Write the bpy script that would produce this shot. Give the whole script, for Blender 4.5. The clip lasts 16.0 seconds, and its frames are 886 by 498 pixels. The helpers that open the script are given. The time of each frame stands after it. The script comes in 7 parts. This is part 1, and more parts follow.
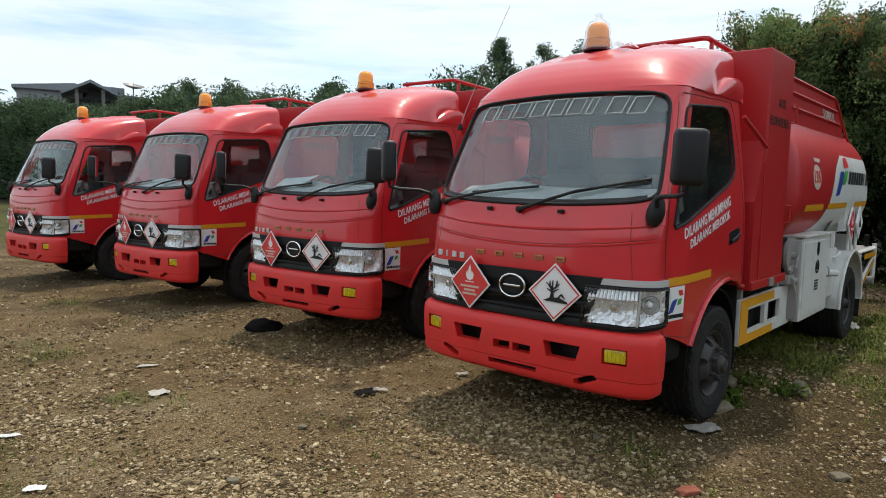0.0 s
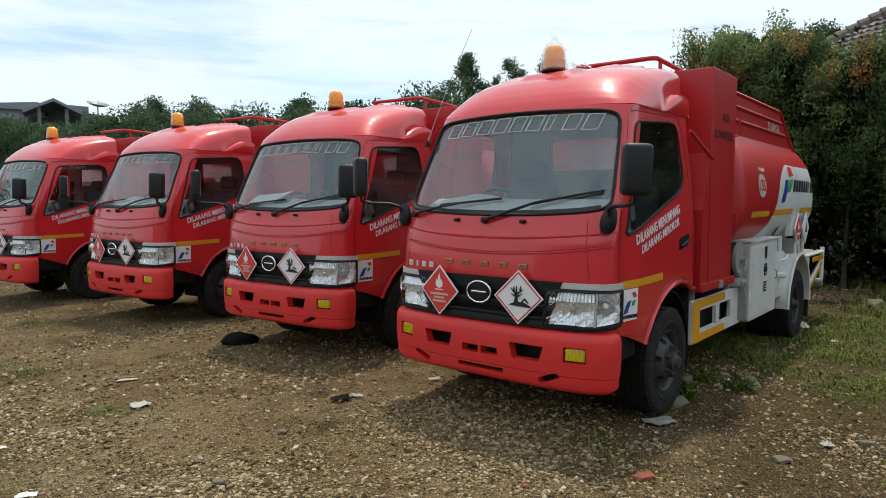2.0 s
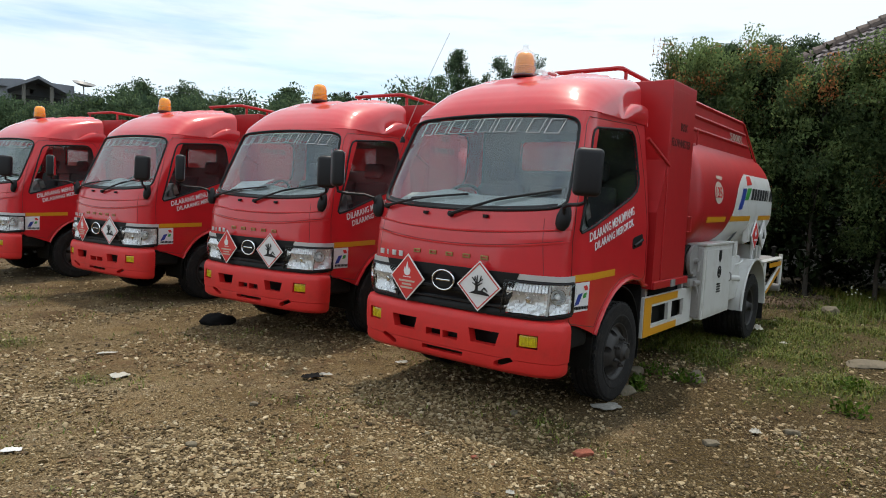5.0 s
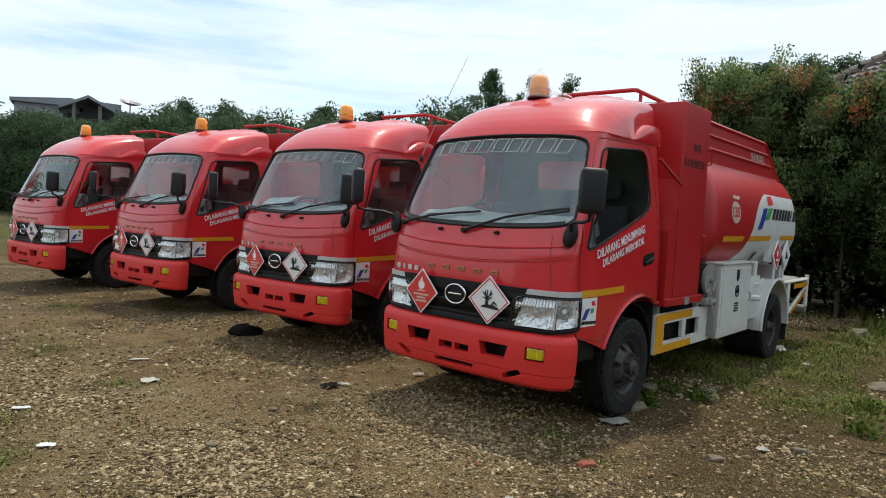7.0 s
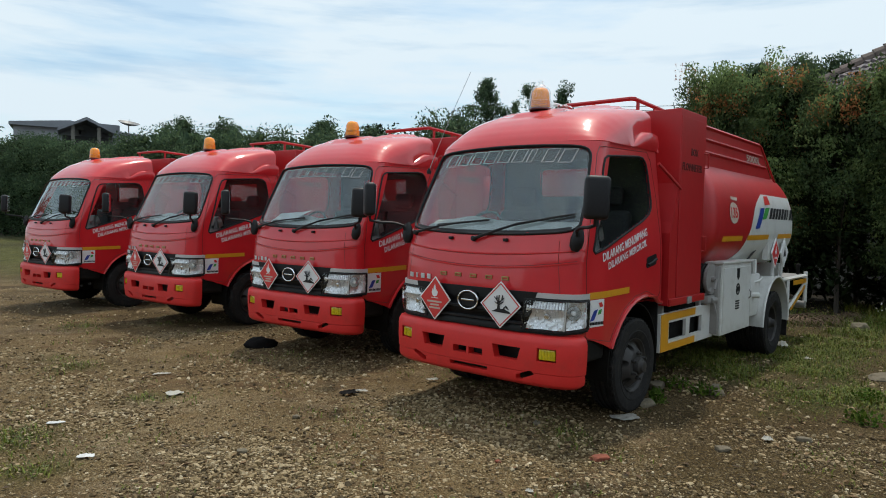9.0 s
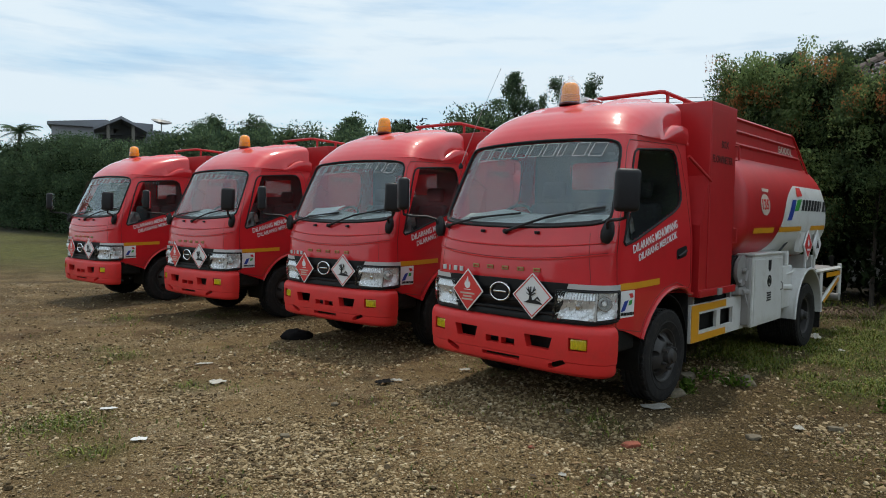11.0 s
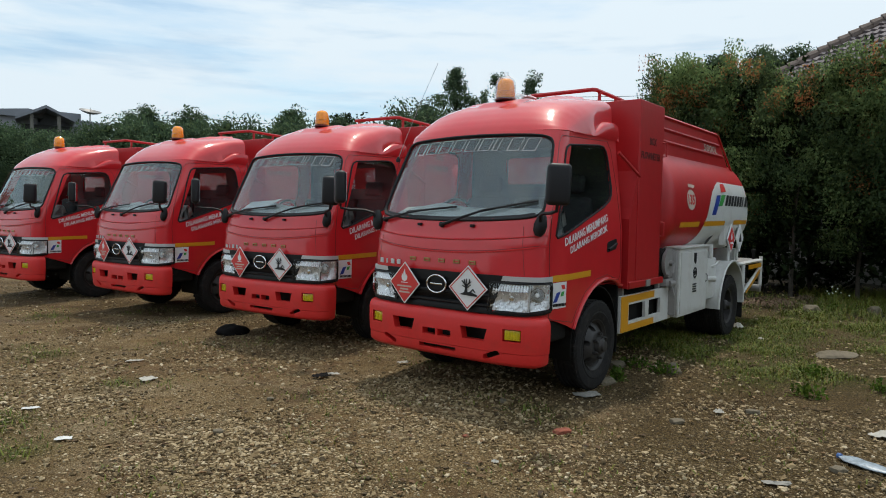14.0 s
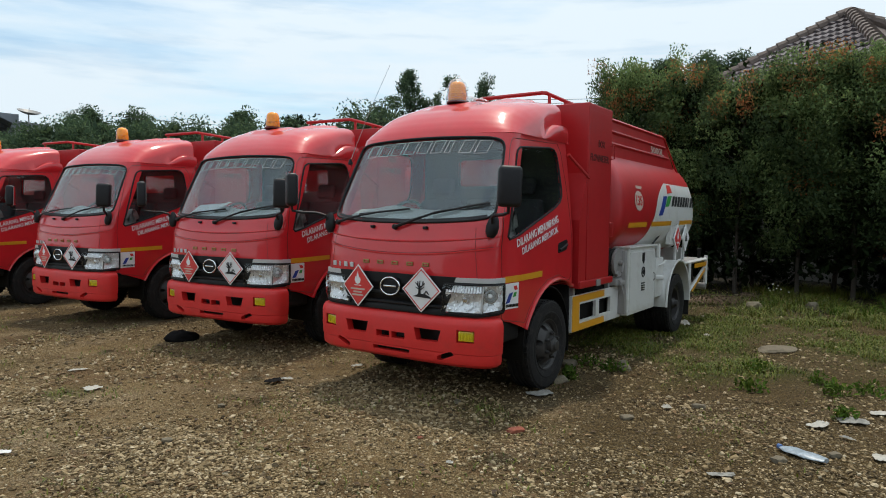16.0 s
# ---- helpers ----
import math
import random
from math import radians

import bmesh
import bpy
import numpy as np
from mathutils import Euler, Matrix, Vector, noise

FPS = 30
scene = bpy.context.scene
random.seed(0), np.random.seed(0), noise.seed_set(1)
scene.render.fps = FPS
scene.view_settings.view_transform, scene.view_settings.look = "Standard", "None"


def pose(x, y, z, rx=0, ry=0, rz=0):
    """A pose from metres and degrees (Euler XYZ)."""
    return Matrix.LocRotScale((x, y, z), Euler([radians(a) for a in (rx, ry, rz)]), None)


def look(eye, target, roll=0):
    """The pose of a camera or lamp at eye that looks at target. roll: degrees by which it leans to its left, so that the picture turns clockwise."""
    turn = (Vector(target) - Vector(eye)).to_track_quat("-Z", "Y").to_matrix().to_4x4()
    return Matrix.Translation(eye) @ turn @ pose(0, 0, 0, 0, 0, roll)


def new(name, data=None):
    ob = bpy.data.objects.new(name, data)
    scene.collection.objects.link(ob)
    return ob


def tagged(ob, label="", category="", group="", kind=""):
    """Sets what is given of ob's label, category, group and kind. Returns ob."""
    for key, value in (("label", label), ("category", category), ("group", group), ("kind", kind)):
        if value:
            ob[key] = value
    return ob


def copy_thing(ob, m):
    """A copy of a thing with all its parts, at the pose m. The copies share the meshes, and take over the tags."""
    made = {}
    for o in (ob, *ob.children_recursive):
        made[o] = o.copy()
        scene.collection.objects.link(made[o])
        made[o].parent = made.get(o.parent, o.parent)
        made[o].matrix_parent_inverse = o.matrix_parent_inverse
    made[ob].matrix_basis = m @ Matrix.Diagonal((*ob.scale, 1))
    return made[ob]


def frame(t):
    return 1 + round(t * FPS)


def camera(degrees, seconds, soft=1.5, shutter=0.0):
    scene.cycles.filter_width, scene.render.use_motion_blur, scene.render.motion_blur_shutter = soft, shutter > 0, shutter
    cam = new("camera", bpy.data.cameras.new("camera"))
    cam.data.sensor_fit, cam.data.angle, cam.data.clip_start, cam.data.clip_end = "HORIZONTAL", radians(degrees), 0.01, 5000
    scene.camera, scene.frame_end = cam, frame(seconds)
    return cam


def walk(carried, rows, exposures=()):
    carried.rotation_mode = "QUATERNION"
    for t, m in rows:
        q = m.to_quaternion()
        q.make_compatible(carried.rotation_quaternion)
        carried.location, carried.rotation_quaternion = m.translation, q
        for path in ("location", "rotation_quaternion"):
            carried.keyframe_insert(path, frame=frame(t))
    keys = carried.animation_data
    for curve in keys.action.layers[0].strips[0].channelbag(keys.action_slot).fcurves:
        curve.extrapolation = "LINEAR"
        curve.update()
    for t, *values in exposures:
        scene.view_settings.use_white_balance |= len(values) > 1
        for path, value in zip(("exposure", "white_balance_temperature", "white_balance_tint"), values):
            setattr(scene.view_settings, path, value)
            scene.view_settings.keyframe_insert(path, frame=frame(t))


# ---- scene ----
cam = camera(67.52, 16.0, soft=1.0)
# seconds, place of the eye in metres, yaw, pitch and roll in degrees
ROWS = [
    (0.0, 0.000, -0.000, 1.583, 0.24, -5.37, -1.26),
    (0.5, 0.022, -0.077, 1.589, 0.75, -4.40, -0.93),
    (1.0, 0.033, -0.136, 1.590, 0.12, -3.77, -0.85),
    (1.5, 0.027, -0.201, 1.592, -1.07, -3.00, -1.04),
    (2.0, 0.010, -0.272, 1.582, -2.31, -4.17, -0.29),
    (2.5, -0.002, -0.342, 1.573, -3.08, -4.65, -0.05),
    (3.0, 0.002, -0.405, 1.570, -3.84, -5.26, -0.70),
    (3.5, 0.005, -0.461, 1.569, -4.31, -5.18, -1.84),
    (4.0, 0.018, -0.506, 1.571, -4.41, -4.82, -2.64),
    (6.5, 0.270, -0.763, 1.569, -1.20, -3.95, -2.92),
    (7.0, 0.275, -0.805, 1.572, -0.47, -3.14, -3.18),
    (7.5, 0.267, -0.853, 1.577, 0.02, -2.52, -2.34),
    (8.0, 0.234, -0.908, 1.576, -0.09, -2.44, -1.52),
    (8.5, 0.201, -0.958, 1.574, -0.74, -2.83, -1.77),
    (9.0, 0.177, -1.028, 1.574, -0.59, -2.33, -1.32),
    (11.5, 0.130, -1.185, 1.556, 1.94, -3.05, -0.97),
    (12.0, 0.144, -1.195, 1.552, 1.18, -3.32, -0.99),
    (12.5, 0.158, -1.195, 1.552, 0.07, -3.54, -1.03),
    (13.0, 0.163, -1.203, 1.551, -0.99, -3.29, -1.26),
    (13.5, 0.172, -1.216, 1.547, -1.87, -2.92, -1.27),
    (14.0, 0.181, -1.216, 1.549, -3.21, -3.16, -1.10),
    (14.5, 0.184, -1.224, 1.550, -4.29, -3.18, -1.03),
    (15.0, 0.188, -1.237, 1.550, -5.27, -2.95, -0.75),
    (15.5, 0.192, -1.233, 1.550, -6.29, -3.10, -0.64),
    (16.0, 0.194, -1.231, 1.552, -7.13, -2.94, -0.75),
]
walk(cam, [(t, pose(x, y, z, 90 + pitch, roll, yaw)) for t, x, y, z, yaw, pitch, roll in ROWS], exposures=[(0.0, -0.22, 6550, 11), (1.5, -0.22, 6500, 10), (2.5, -0.28, 6500, 10), (4.0, -0.20, 6550, 11), (7.0, -0.23, 6500, 10), (8.0, -0.41, 6400, 9), (9.0, -0.48, 6350, 8), (12.5, -0.49, 6380, 9), (16.0, -0.41, 6420, 9)])

# ---- sky and sun: bright broken overcast, soft sun through thin cloud behind the trucks ----
SUN_EL, SUN_AZ = radians(69), radians(16)
world = bpy.data.worlds.new("world")
scene.world = world
world.use_nodes = True
wn, wl = world.node_tree.nodes, world.node_tree.links
wn.clear()
w_out = wn.new("ShaderNodeOutputWorld")
w_bg = wn.new("ShaderNodeBackground")
w_sky = wn.new("ShaderNodeTexSky")
w_sky.sky_type, w_sky.sun_disc = "NISHITA", False
w_sky.sun_elevation, w_sky.sun_rotation = SUN_EL, SUN_AZ
w_co = wn.new("ShaderNodeTexCoord")
w_map = wn.new("ShaderNodeMapping")
w_map.inputs["Scale"].default_value = (1.6, 1.6, 9.0)
w_map.inputs["Location"].default_value = (0.35, 0.1, 0.2)
w_n = wn.new("ShaderNodeTexNoise")
w_n.inputs["Scale"].default_value, w_n.inputs["Detail"].default_value, w_n.inputs["Roughness"].default_value = 1.7, 7, 0.55
w_ramp = wn.new("ShaderNodeValToRGB")
w_ramp.color_ramp.elements[0].position, w_ramp.color_ramp.elements[1].position = 0.34, 0.50
w_ramp.color_ramp.elements[0].color, w_ramp.color_ramp.elements[1].color = (0.5, 0.5, 0.5, 1), (1, 1, 1, 1)
w_mix = wn.new("ShaderNodeMix")
w_mix.data_type = "RGBA"
w_mix.inputs[7].default_value = (9.75, 11.0, 11.85, 1)
wl.new(w_co.outputs["Generated"], w_map.inputs["Vector"])
wl.new(w_map.outputs["Vector"], w_n.inputs["Vector"])
wl.new(w_n.outputs["Fac"], w_ramp.inputs["Fac"])
wl.new(w_ramp.outputs["Color"], w_mix.inputs[0])
w_blue = wn.new("ShaderNodeVectorMath")
w_blue.operation = "MULTIPLY"
w_blue.inputs[1].default_value = (1.8, 2.0, 1.85)
wl.new(w_sky.outputs["Color"], w_blue.inputs[0])
wl.new(w_blue.outputs[0], w_mix.inputs[6])
# the overcast is a little brighter overhead than at the horizon
w_sep, w_rise, w_gain = wn.new("ShaderNodeSeparateXYZ"), wn.new("ShaderNodeMapRange"), wn.new("ShaderNodeVectorMath")
wl.new(w_co.outputs["Generated"], w_sep.inputs[0])
w_rise.inputs["From Min"].default_value, w_rise.inputs["From Max"].default_value = 0.05, 0.95
w_rise.inputs["To Min"].default_value, w_rise.inputs["To Max"].default_value = 1.0, 1.15
wl.new(w_sep.outputs["Z"], w_rise.inputs["Value"])
w_gain.operation = "SCALE"
wl.new(w_mix.outputs[2], w_gain.inputs[0])
wl.new(w_rise.outputs["Result"], w_gain.inputs["Scale"])
# thin grey-blue streaks of lower cloud
w_map2, w_n2, w_ramp2, w_str = wn.new("ShaderNodeMapping"), wn.new("ShaderNodeTexNoise"), wn.new("ShaderNodeValToRGB"), wn.new("ShaderNodeMix")
w_map2.inputs["Scale"].default_value, w_map2.inputs["Location"].default_value = (2.2, 2.2, 20.0), (0.7, 0.2, 0.1)
w_n2.inputs["Scale"].default_value, w_n2.inputs["Detail"].default_value, w_n2.inputs["Roughness"].default_value = 1.5, 6, 0.6
w_ramp2.color_ramp.elements[0].position, w_ramp2.color_ramp.elements[1].position = 0.52, 0.70
w_ramp2.color_ramp.elements[0].color, w_ramp2.color_ramp.elements[1].color = (1, 1, 1, 1), (0.78, 0.85, 0.92, 1)
w_str.data_type, w_str.blend_type = "RGBA", "MULTIPLY"
w_str.inputs[0].default_value = 1.0
wl.new(w_co.outputs["Generated"], w_map2.inputs["Vector"])
wl.new(w_map2.outputs["Vector"], w_n2.inputs["Vector"])
wl.new(w_n2.outputs["Fac"], w_ramp2.inputs["Fac"])
wl.new(w_gain.outputs[0], w_str.inputs[6])
wl.new(w_ramp2.outputs["Color"], w_str.inputs[7])
wl.new(w_str.outputs[2], w_bg.inputs["Color"])
w_bg.inputs["Strength"].default_value = 0.108
wl.new(w_bg.outputs["Background"], w_out.inputs["Surface"])

sun = new("sun", bpy.data.lights.new("sun", "SUN"))
sun.data.energy, sun.data.angle, sun.data.color = 3.2, radians(3), (1.0, 0.91, 0.78)
to_sun = Vector((math.sin(SUN_AZ) * math.cos(SUN_EL), math.cos(SUN_AZ) * math.cos(SUN_EL), math.sin(SUN_EL)))
sun.matrix_world = look(to_sun * 30, (0, 0, 0))

# ---- materials ----
def material(name, color, rough=0.5, metal=0.0, vary=0.12, scale=6.0, fine=60.0, bump=0.0, bump_scale=120.0,
             dirt=None, dirt_amount=0.0, coat=0.0, per_object=0.0, per_island=0.0, transmission=0.0, spec=0.5):
    """Principled surface with broad and fine variation of its colour and an optional relief."""
    m = bpy.data.materials.new(name)
    m.use_nodes = True
    n, l = m.node_tree.nodes, m.node_tree.links
    b = n["Principled BSDF"]
    co = n.new("ShaderNodeTexCoord")
    big, small = n.new("ShaderNodeTexNoise"), n.new("ShaderNodeTexNoise")
    big.inputs["Scale"].default_value, big.inputs["Detail"].default_value = scale, 5
    small.inputs["Scale"].default_value, small.inputs["Detail"].default_value = fine, 3
    l.new(co.outputs["Object"], big.inputs["Vector"])
    l.new(co.outputs["Object"], small.inputs["Vector"])
    add = n.new("ShaderNodeMath")
    add.operation = "ADD"
    l.new(big.outputs["Fac"], add.inputs[0])
    l.new(small.outputs["Fac"], add.inputs[1])
    fac = add.outputs[0]
    span = 1.0
    for amount, node, socket in ((per_object, "ShaderNodeObjectInfo", "Random"), (per_island, "ShaderNodeNewGeometry", "Random Per Island")):
        if amount:
            src = n.new(node)
            mul = n.new("ShaderNodeMath")
            mul.operation = "MULTIPLY_ADD"
            mul.inputs[1].default_value = amount
            l.new(src.outputs[socket], mul.inputs[0])
            l.new(fac, mul.inputs[2])
            fac = mul.outputs[0]
            span += amount
    rng = n.new("ShaderNodeMapRange")
    rng.inputs["From Min"].default_value, rng.inputs["From Max"].default_value = 0.6, 0.4 + span
    rng.inputs["To Min"].default_value, rng.inputs["To Max"].default_value = 1 - vary, 1 + vary
    l.new(fac, rng.inputs["Value"])
    mul = n.new("ShaderNodeVectorMath")
    mul.operation = "SCALE"
    mul.inputs[0].default_value = color[:3]
    l.new(rng.outputs["Result"], mul.inputs["Scale"])
    col = mul.outputs[0]
    if dirt:
        dn = n.new("ShaderNodeTexNoise")
        dn.inputs["Scale"].default_value, dn.inputs["Detail"].default_value, dn.inputs["Roughness"].default_value = scale * 1.7, 8, 0.65
        l.new(co.outputs["Object"], dn.inputs["Vector"])
        dr = n.new("ShaderNodeMapRange")
        dr.inputs["From Min"].default_value, dr.inputs["From Max"].default_value = 0.5, 0.75
        dr.inputs["To Max"].default_value = dirt_amount
        l.new(dn.outputs["Fac"], dr.inputs["Value"])
        mx = n.new("ShaderNodeMix")
        mx.data_type = "RGBA"
        mx.inputs[7].default_value = (*dirt, 1)
        l.new(dr.outputs["Result"], mx.inputs[0])
        l.new(col, mx.inputs[6])
        col = mx.outputs[2]
    l.new(col, b.inputs["Base Color"])
    rr = n.new("ShaderNodeMapRange")
    rr.inputs["To Min"].default_value, rr.inputs["To Max"].default_value = max(rough - 0.07, 0.02), min(rough + 0.1, 1)
    l.new(big.outputs["Fac"], rr.inputs["Value"])
    l.new(rr.outputs["Result"], b.inputs["Roughness"])
    b.inputs["Metallic"].default_value = metal
    b.inputs["Coat Weight"].default_value, b.inputs["Coat Roughness"].default_value = coat, 0.10
    b.inputs["Transmission Weight"].default_value = transmission
    b.inputs["Specular IOR Level"].default_value = spec
    if bump:
        bn, bu = n.new("ShaderNodeTexNoise"), n.new("ShaderNodeBump")
        bn.inputs["Scale"].default_value, bn.inputs["Detail"].default_value = bump_scale, 4
        l.new(co.outputs["Object"], bn.inputs["Vector"])
        bu.inputs["Strength"].default_value, bu.inputs["Distance"].default_value = bump, 0.01
        l.new(bn.outputs["Fac"], bu.inputs["Height"])
        l.new(bu.outputs["Normal"], b.inputs["Normal"])
    return m


def clear_pane(name, tint, gloss=1.5, haze=0.0):
    """A thin pane: tinted see-through with a mirror-like sheen that grows at a slant."""
    m = bpy.data.materials.new(name)
    m.use_nodes = True
    n, l = m.node_tree.nodes, m.node_tree.links
    n.clear()
    out, mix = n.new("ShaderNodeOutputMaterial"), n.new("ShaderNodeMixShader")
    tr, gl, lw = n.new("ShaderNodeBsdfTransparent"), n.new("ShaderNodeBsdfGlossy"), n.new("ShaderNodeLayerWeight")
    tr.inputs["Color"].default_value = (*tint, 1)
    gl.inputs["Roughness"].default_value, gl.inputs["Color"].default_value = 0.03, (0.90, 0.99, 1.0, 1)
    # the sheen is the same from both sides of the pane
    f0 = ((gloss - 1) / (gloss + 1)) ** 2
    up, ma = n.new("ShaderNodeMath"), n.new("ShaderNodeMath")
    up.operation, ma.operation = "POWER", "MULTIPLY_ADD"
    lw.inputs["Blend"].default_value, up.inputs[1].default_value = 0.5, 5.0
    ma.inputs[1].default_value, ma.inputs[2].default_value = 1 - f0, f0
    l.new(lw.outputs["Facing"], up.inputs[0])
    l.new(up.outputs[0], ma.inputs[0])
    l.new(ma.outputs[0], mix.inputs[0])
    l.new(tr.outputs[0], mix.inputs[1])
    l.new(gl.outputs[0], mix.inputs[2])
    last = mix
    if haze:
        milk, over = n.new("ShaderNodeBsdfDiffuse"), n.new("ShaderNodeMixShader")
        milk.inputs["Color"].default_value, over.inputs[0].default_value = (0.74, 0.79, 0.80, 1), haze
        l.new(mix.outputs[0], over.inputs[1])
        l.new(milk.outputs[0], over.inputs[2])
        last = over
    l.new(last.outputs[0], out.inputs[0])
    return m


RED = material("red_paint", (0.585, 0.018, 0.024), 0.4, spec=0.2, vary=0.05, scale=2.5, fine=9, coat=1.0, dirt=(0.38, 0.025, 0.022), dirt_amount=0.3)
RED_BUMPER = material("red_plastic", (0.66, 0.024, 0.022), 0.45, vary=0.05, scale=4, dirt=(0.34, 0.04, 0.03), dirt_amount=0.3)
RED_TANK = material("red_tank_paint", (0.42, 0.012, 0.015), 0.38, vary=0.07, scale=1.6, fine=12, dirt=(0.26, 0.02, 0.018), dirt_amount=0.3)
BLACK = material("black_plastic", (0.006, 0.006, 0.007), 0.5, spec=0.3, vary=0.2, bump=0.1)
DARK_GREY = material("dark_grey_plastic", (0.010, 0.010, 0.012), 0.45, spec=0.35, vary=0.15, bump=0.08)
RUBBER = material("rubber", (0.016, 0.0155, 0.0155), 0.8, spec=0.25, vary=0.3, scale=9, bump=0.2, dirt=(0.06, 0.052, 0.044), dirt_amount=0.5)
CHASSIS = material("chassis_black", (0.006, 0.006, 0.005), 0.8, spec=0.2, vary=0.3, dirt=(0.025, 0.02, 0.016), dirt_amount=0.5)
RIM = material("rim_grey", (0.038, 0.036, 0.035), 0.55, metal=0.1, vary=0.2, scale=14, dirt=(0.065, 0.055, 0.046), dirt_amount=0.5)
CHROME = material("chrome", (0.75, 0.76, 0.78), 0.12, metal=1.0, vary=0.05)
# darker red for panel gaps, and for shade painted along the nose creases
RED_GAP_SHADE = material("red_gap_and_crease_shade", (0.20, 0.010, 0.010), 0.6, vary=0.1)
GOLD = material("gold_badge", (0.42, 0.29, 0.12), 0.3, metal=1.0, vary=0.1)
SILVER = material("silver_reflector", (0.86, 0.87, 0.89), 0.24, metal=0.4, vary=0.06, scale=30)
SILVER_TRIM = material("silver_trim", (0.60, 0.61, 0.62), 0.3, metal=0.25, vary=0.05)
WHITE = material("white_paint", (0.62, 0.62, 0.60), 0.4, vary=0.06, scale=3, dirt=(0.38, 0.35, 0.3), dirt_amount=0.5)
WHITE_FILM = material("white_film", (0.76, 0.76, 0.76), 0.45, vary=0.04)
GREY_PAINT = material("grey_paint", (0.27, 0.26, 0.25), 0.45, vary=0.1, dirt=(0.22, 0.2, 0.18), dirt_amount=0.4)
YELLOW = material("yellow_tape", (0.66, 0.30, 0.012), 0.4, vary=0.08, fine=90)
FOG = material("fog_lamp_yellow", (0.60, 0.47, 0.01), 0.15, vary=0.25, scale=40, coat=0.8)
AMBER = material("amber_dome", (0.95, 0.33, 0.01), 0.15, vary=0.12, scale=20, coat=0.6)
AMBER_DARK = material("amber_base_rings", (0.42, 0.10, 0.008), 0.3, vary=0.15, scale=20, coat=0.3)
BLUE = material("blue_film", (0.02, 0.05, 0.30), 0.4, vary=0.05)
GREEN = material("green_film", (0.05, 0.32, 0.06), 0.4, vary=0.05)
RED_FILM = material("red_film", (0.62, 0.035, 0.03), 0.4, vary=0.05)
INK = material("black_film", (0.006, 0.006, 0.007), 0.5, vary=0.1)
INTERIOR = material("grey_trim", (0.034, 0.037, 0.039), 0.6, vary=0.12, bump=0.15)
DASH = material("dashboard_grey", (0.33, 0.345, 0.335), 0.6, vary=0.12, bump=0.15)
SEAT = material("seat_cloth", (0.026, 0.027, 0.029), 0.85, vary=0.2, bump=0.4, bump_scale=260)
PAPER = material("paper", (0.62, 0.62, 0.60), 0.7, vary=0.08)
WINDSCREEN = clear_pane("windscreen_glass", (0.88, 0.94, 0.94), 2.0, 0.026)
SIDE_GLASS = clear_pane("side_glass", (0.80, 0.83, 0.83), 1.7)
LENS = clear_pane("lamp_lens", (0.96, 0.97, 0.97), 1.45)
FILM = clear_pane("plastic_film", (0.985, 0.985, 0.99), 1.25, 0.16)
BROWN = material("brown_text_film", (0.10, 0.008, 0.006), 0.5, vary=0.2)
CREAM = material("cream_film", (0.52, 0.42, 0.35), 0.5, vary=0.15)

# ---- mesh tools ----
def part(name, bm, mat, parent=None, label="", smooth=False, angle=35):
    """Links a bmesh as one mesh object, under parent where there is one."""
    me = bpy.data.meshes.new(name)
    bmesh.ops.recalc_face_normals(bm, faces=bm.faces)
    if smooth:
        limit = radians(angle)
        for f in bm.faces:
            f.smooth = True
        for e in bm.edges:
            if len(e.link_faces) != 2 or e.calc_face_angle(0) > limit:
                e.smooth = False
    bm.to_mesh(me)
    bm.free()
    me.materials.append(mat)
    ob = new(name, me)
    if parent:
        ob.parent = parent
    if label:
        ob["label"] = label
    return ob


def thing(name, label, category, group="", m=None, kind=""):
    ob = new(name)
    ob.empty_display_size = 0.2
    if m is not None:
        ob.matrix_basis = m
    return tagged(ob, label, category, group, kind)


def lerp_table(rows, v):
    """Straight interpolation in rows of (key, value)."""
    if v <= rows[0][0]:
        return rows[0][1]
    for (a, p), (b, q) in zip(rows, rows[1:]):
        if v <= b:
            return p + (q - p) * (v - a) / (b - a)
    return rows[-1][1]


def smooth_step(a, b, v):
    t = min(max((v - a) / (b - a), 0), 1)
    return t * t * (3 - 2 * t)


def box(bm, x0, x1, y0, y1, z0, z1, bevel=0.0, m=None, seg=2):
    geo = bmesh.ops.create_cube(bm, size=1)["verts"]
    for v in geo:
        v.co = Vector(((x0 + x1) / 2 + v.co.x * (x1 - x0), (y0 + y1) / 2 + v.co.y * (y1 - y0), (z0 + z1) / 2 + v.co.z * (z1 - z0)))
    if bevel:
        edges = list({e for v in geo for e in v.link_edges})
        geo = bmesh.ops.bevel(bm, geom=edges, offset=bevel, segments=seg, affect="EDGES", profile=0.5)["verts"]
    if m is not None:
        bmesh.ops.transform(bm, matrix=m, verts=geo)
    return bm


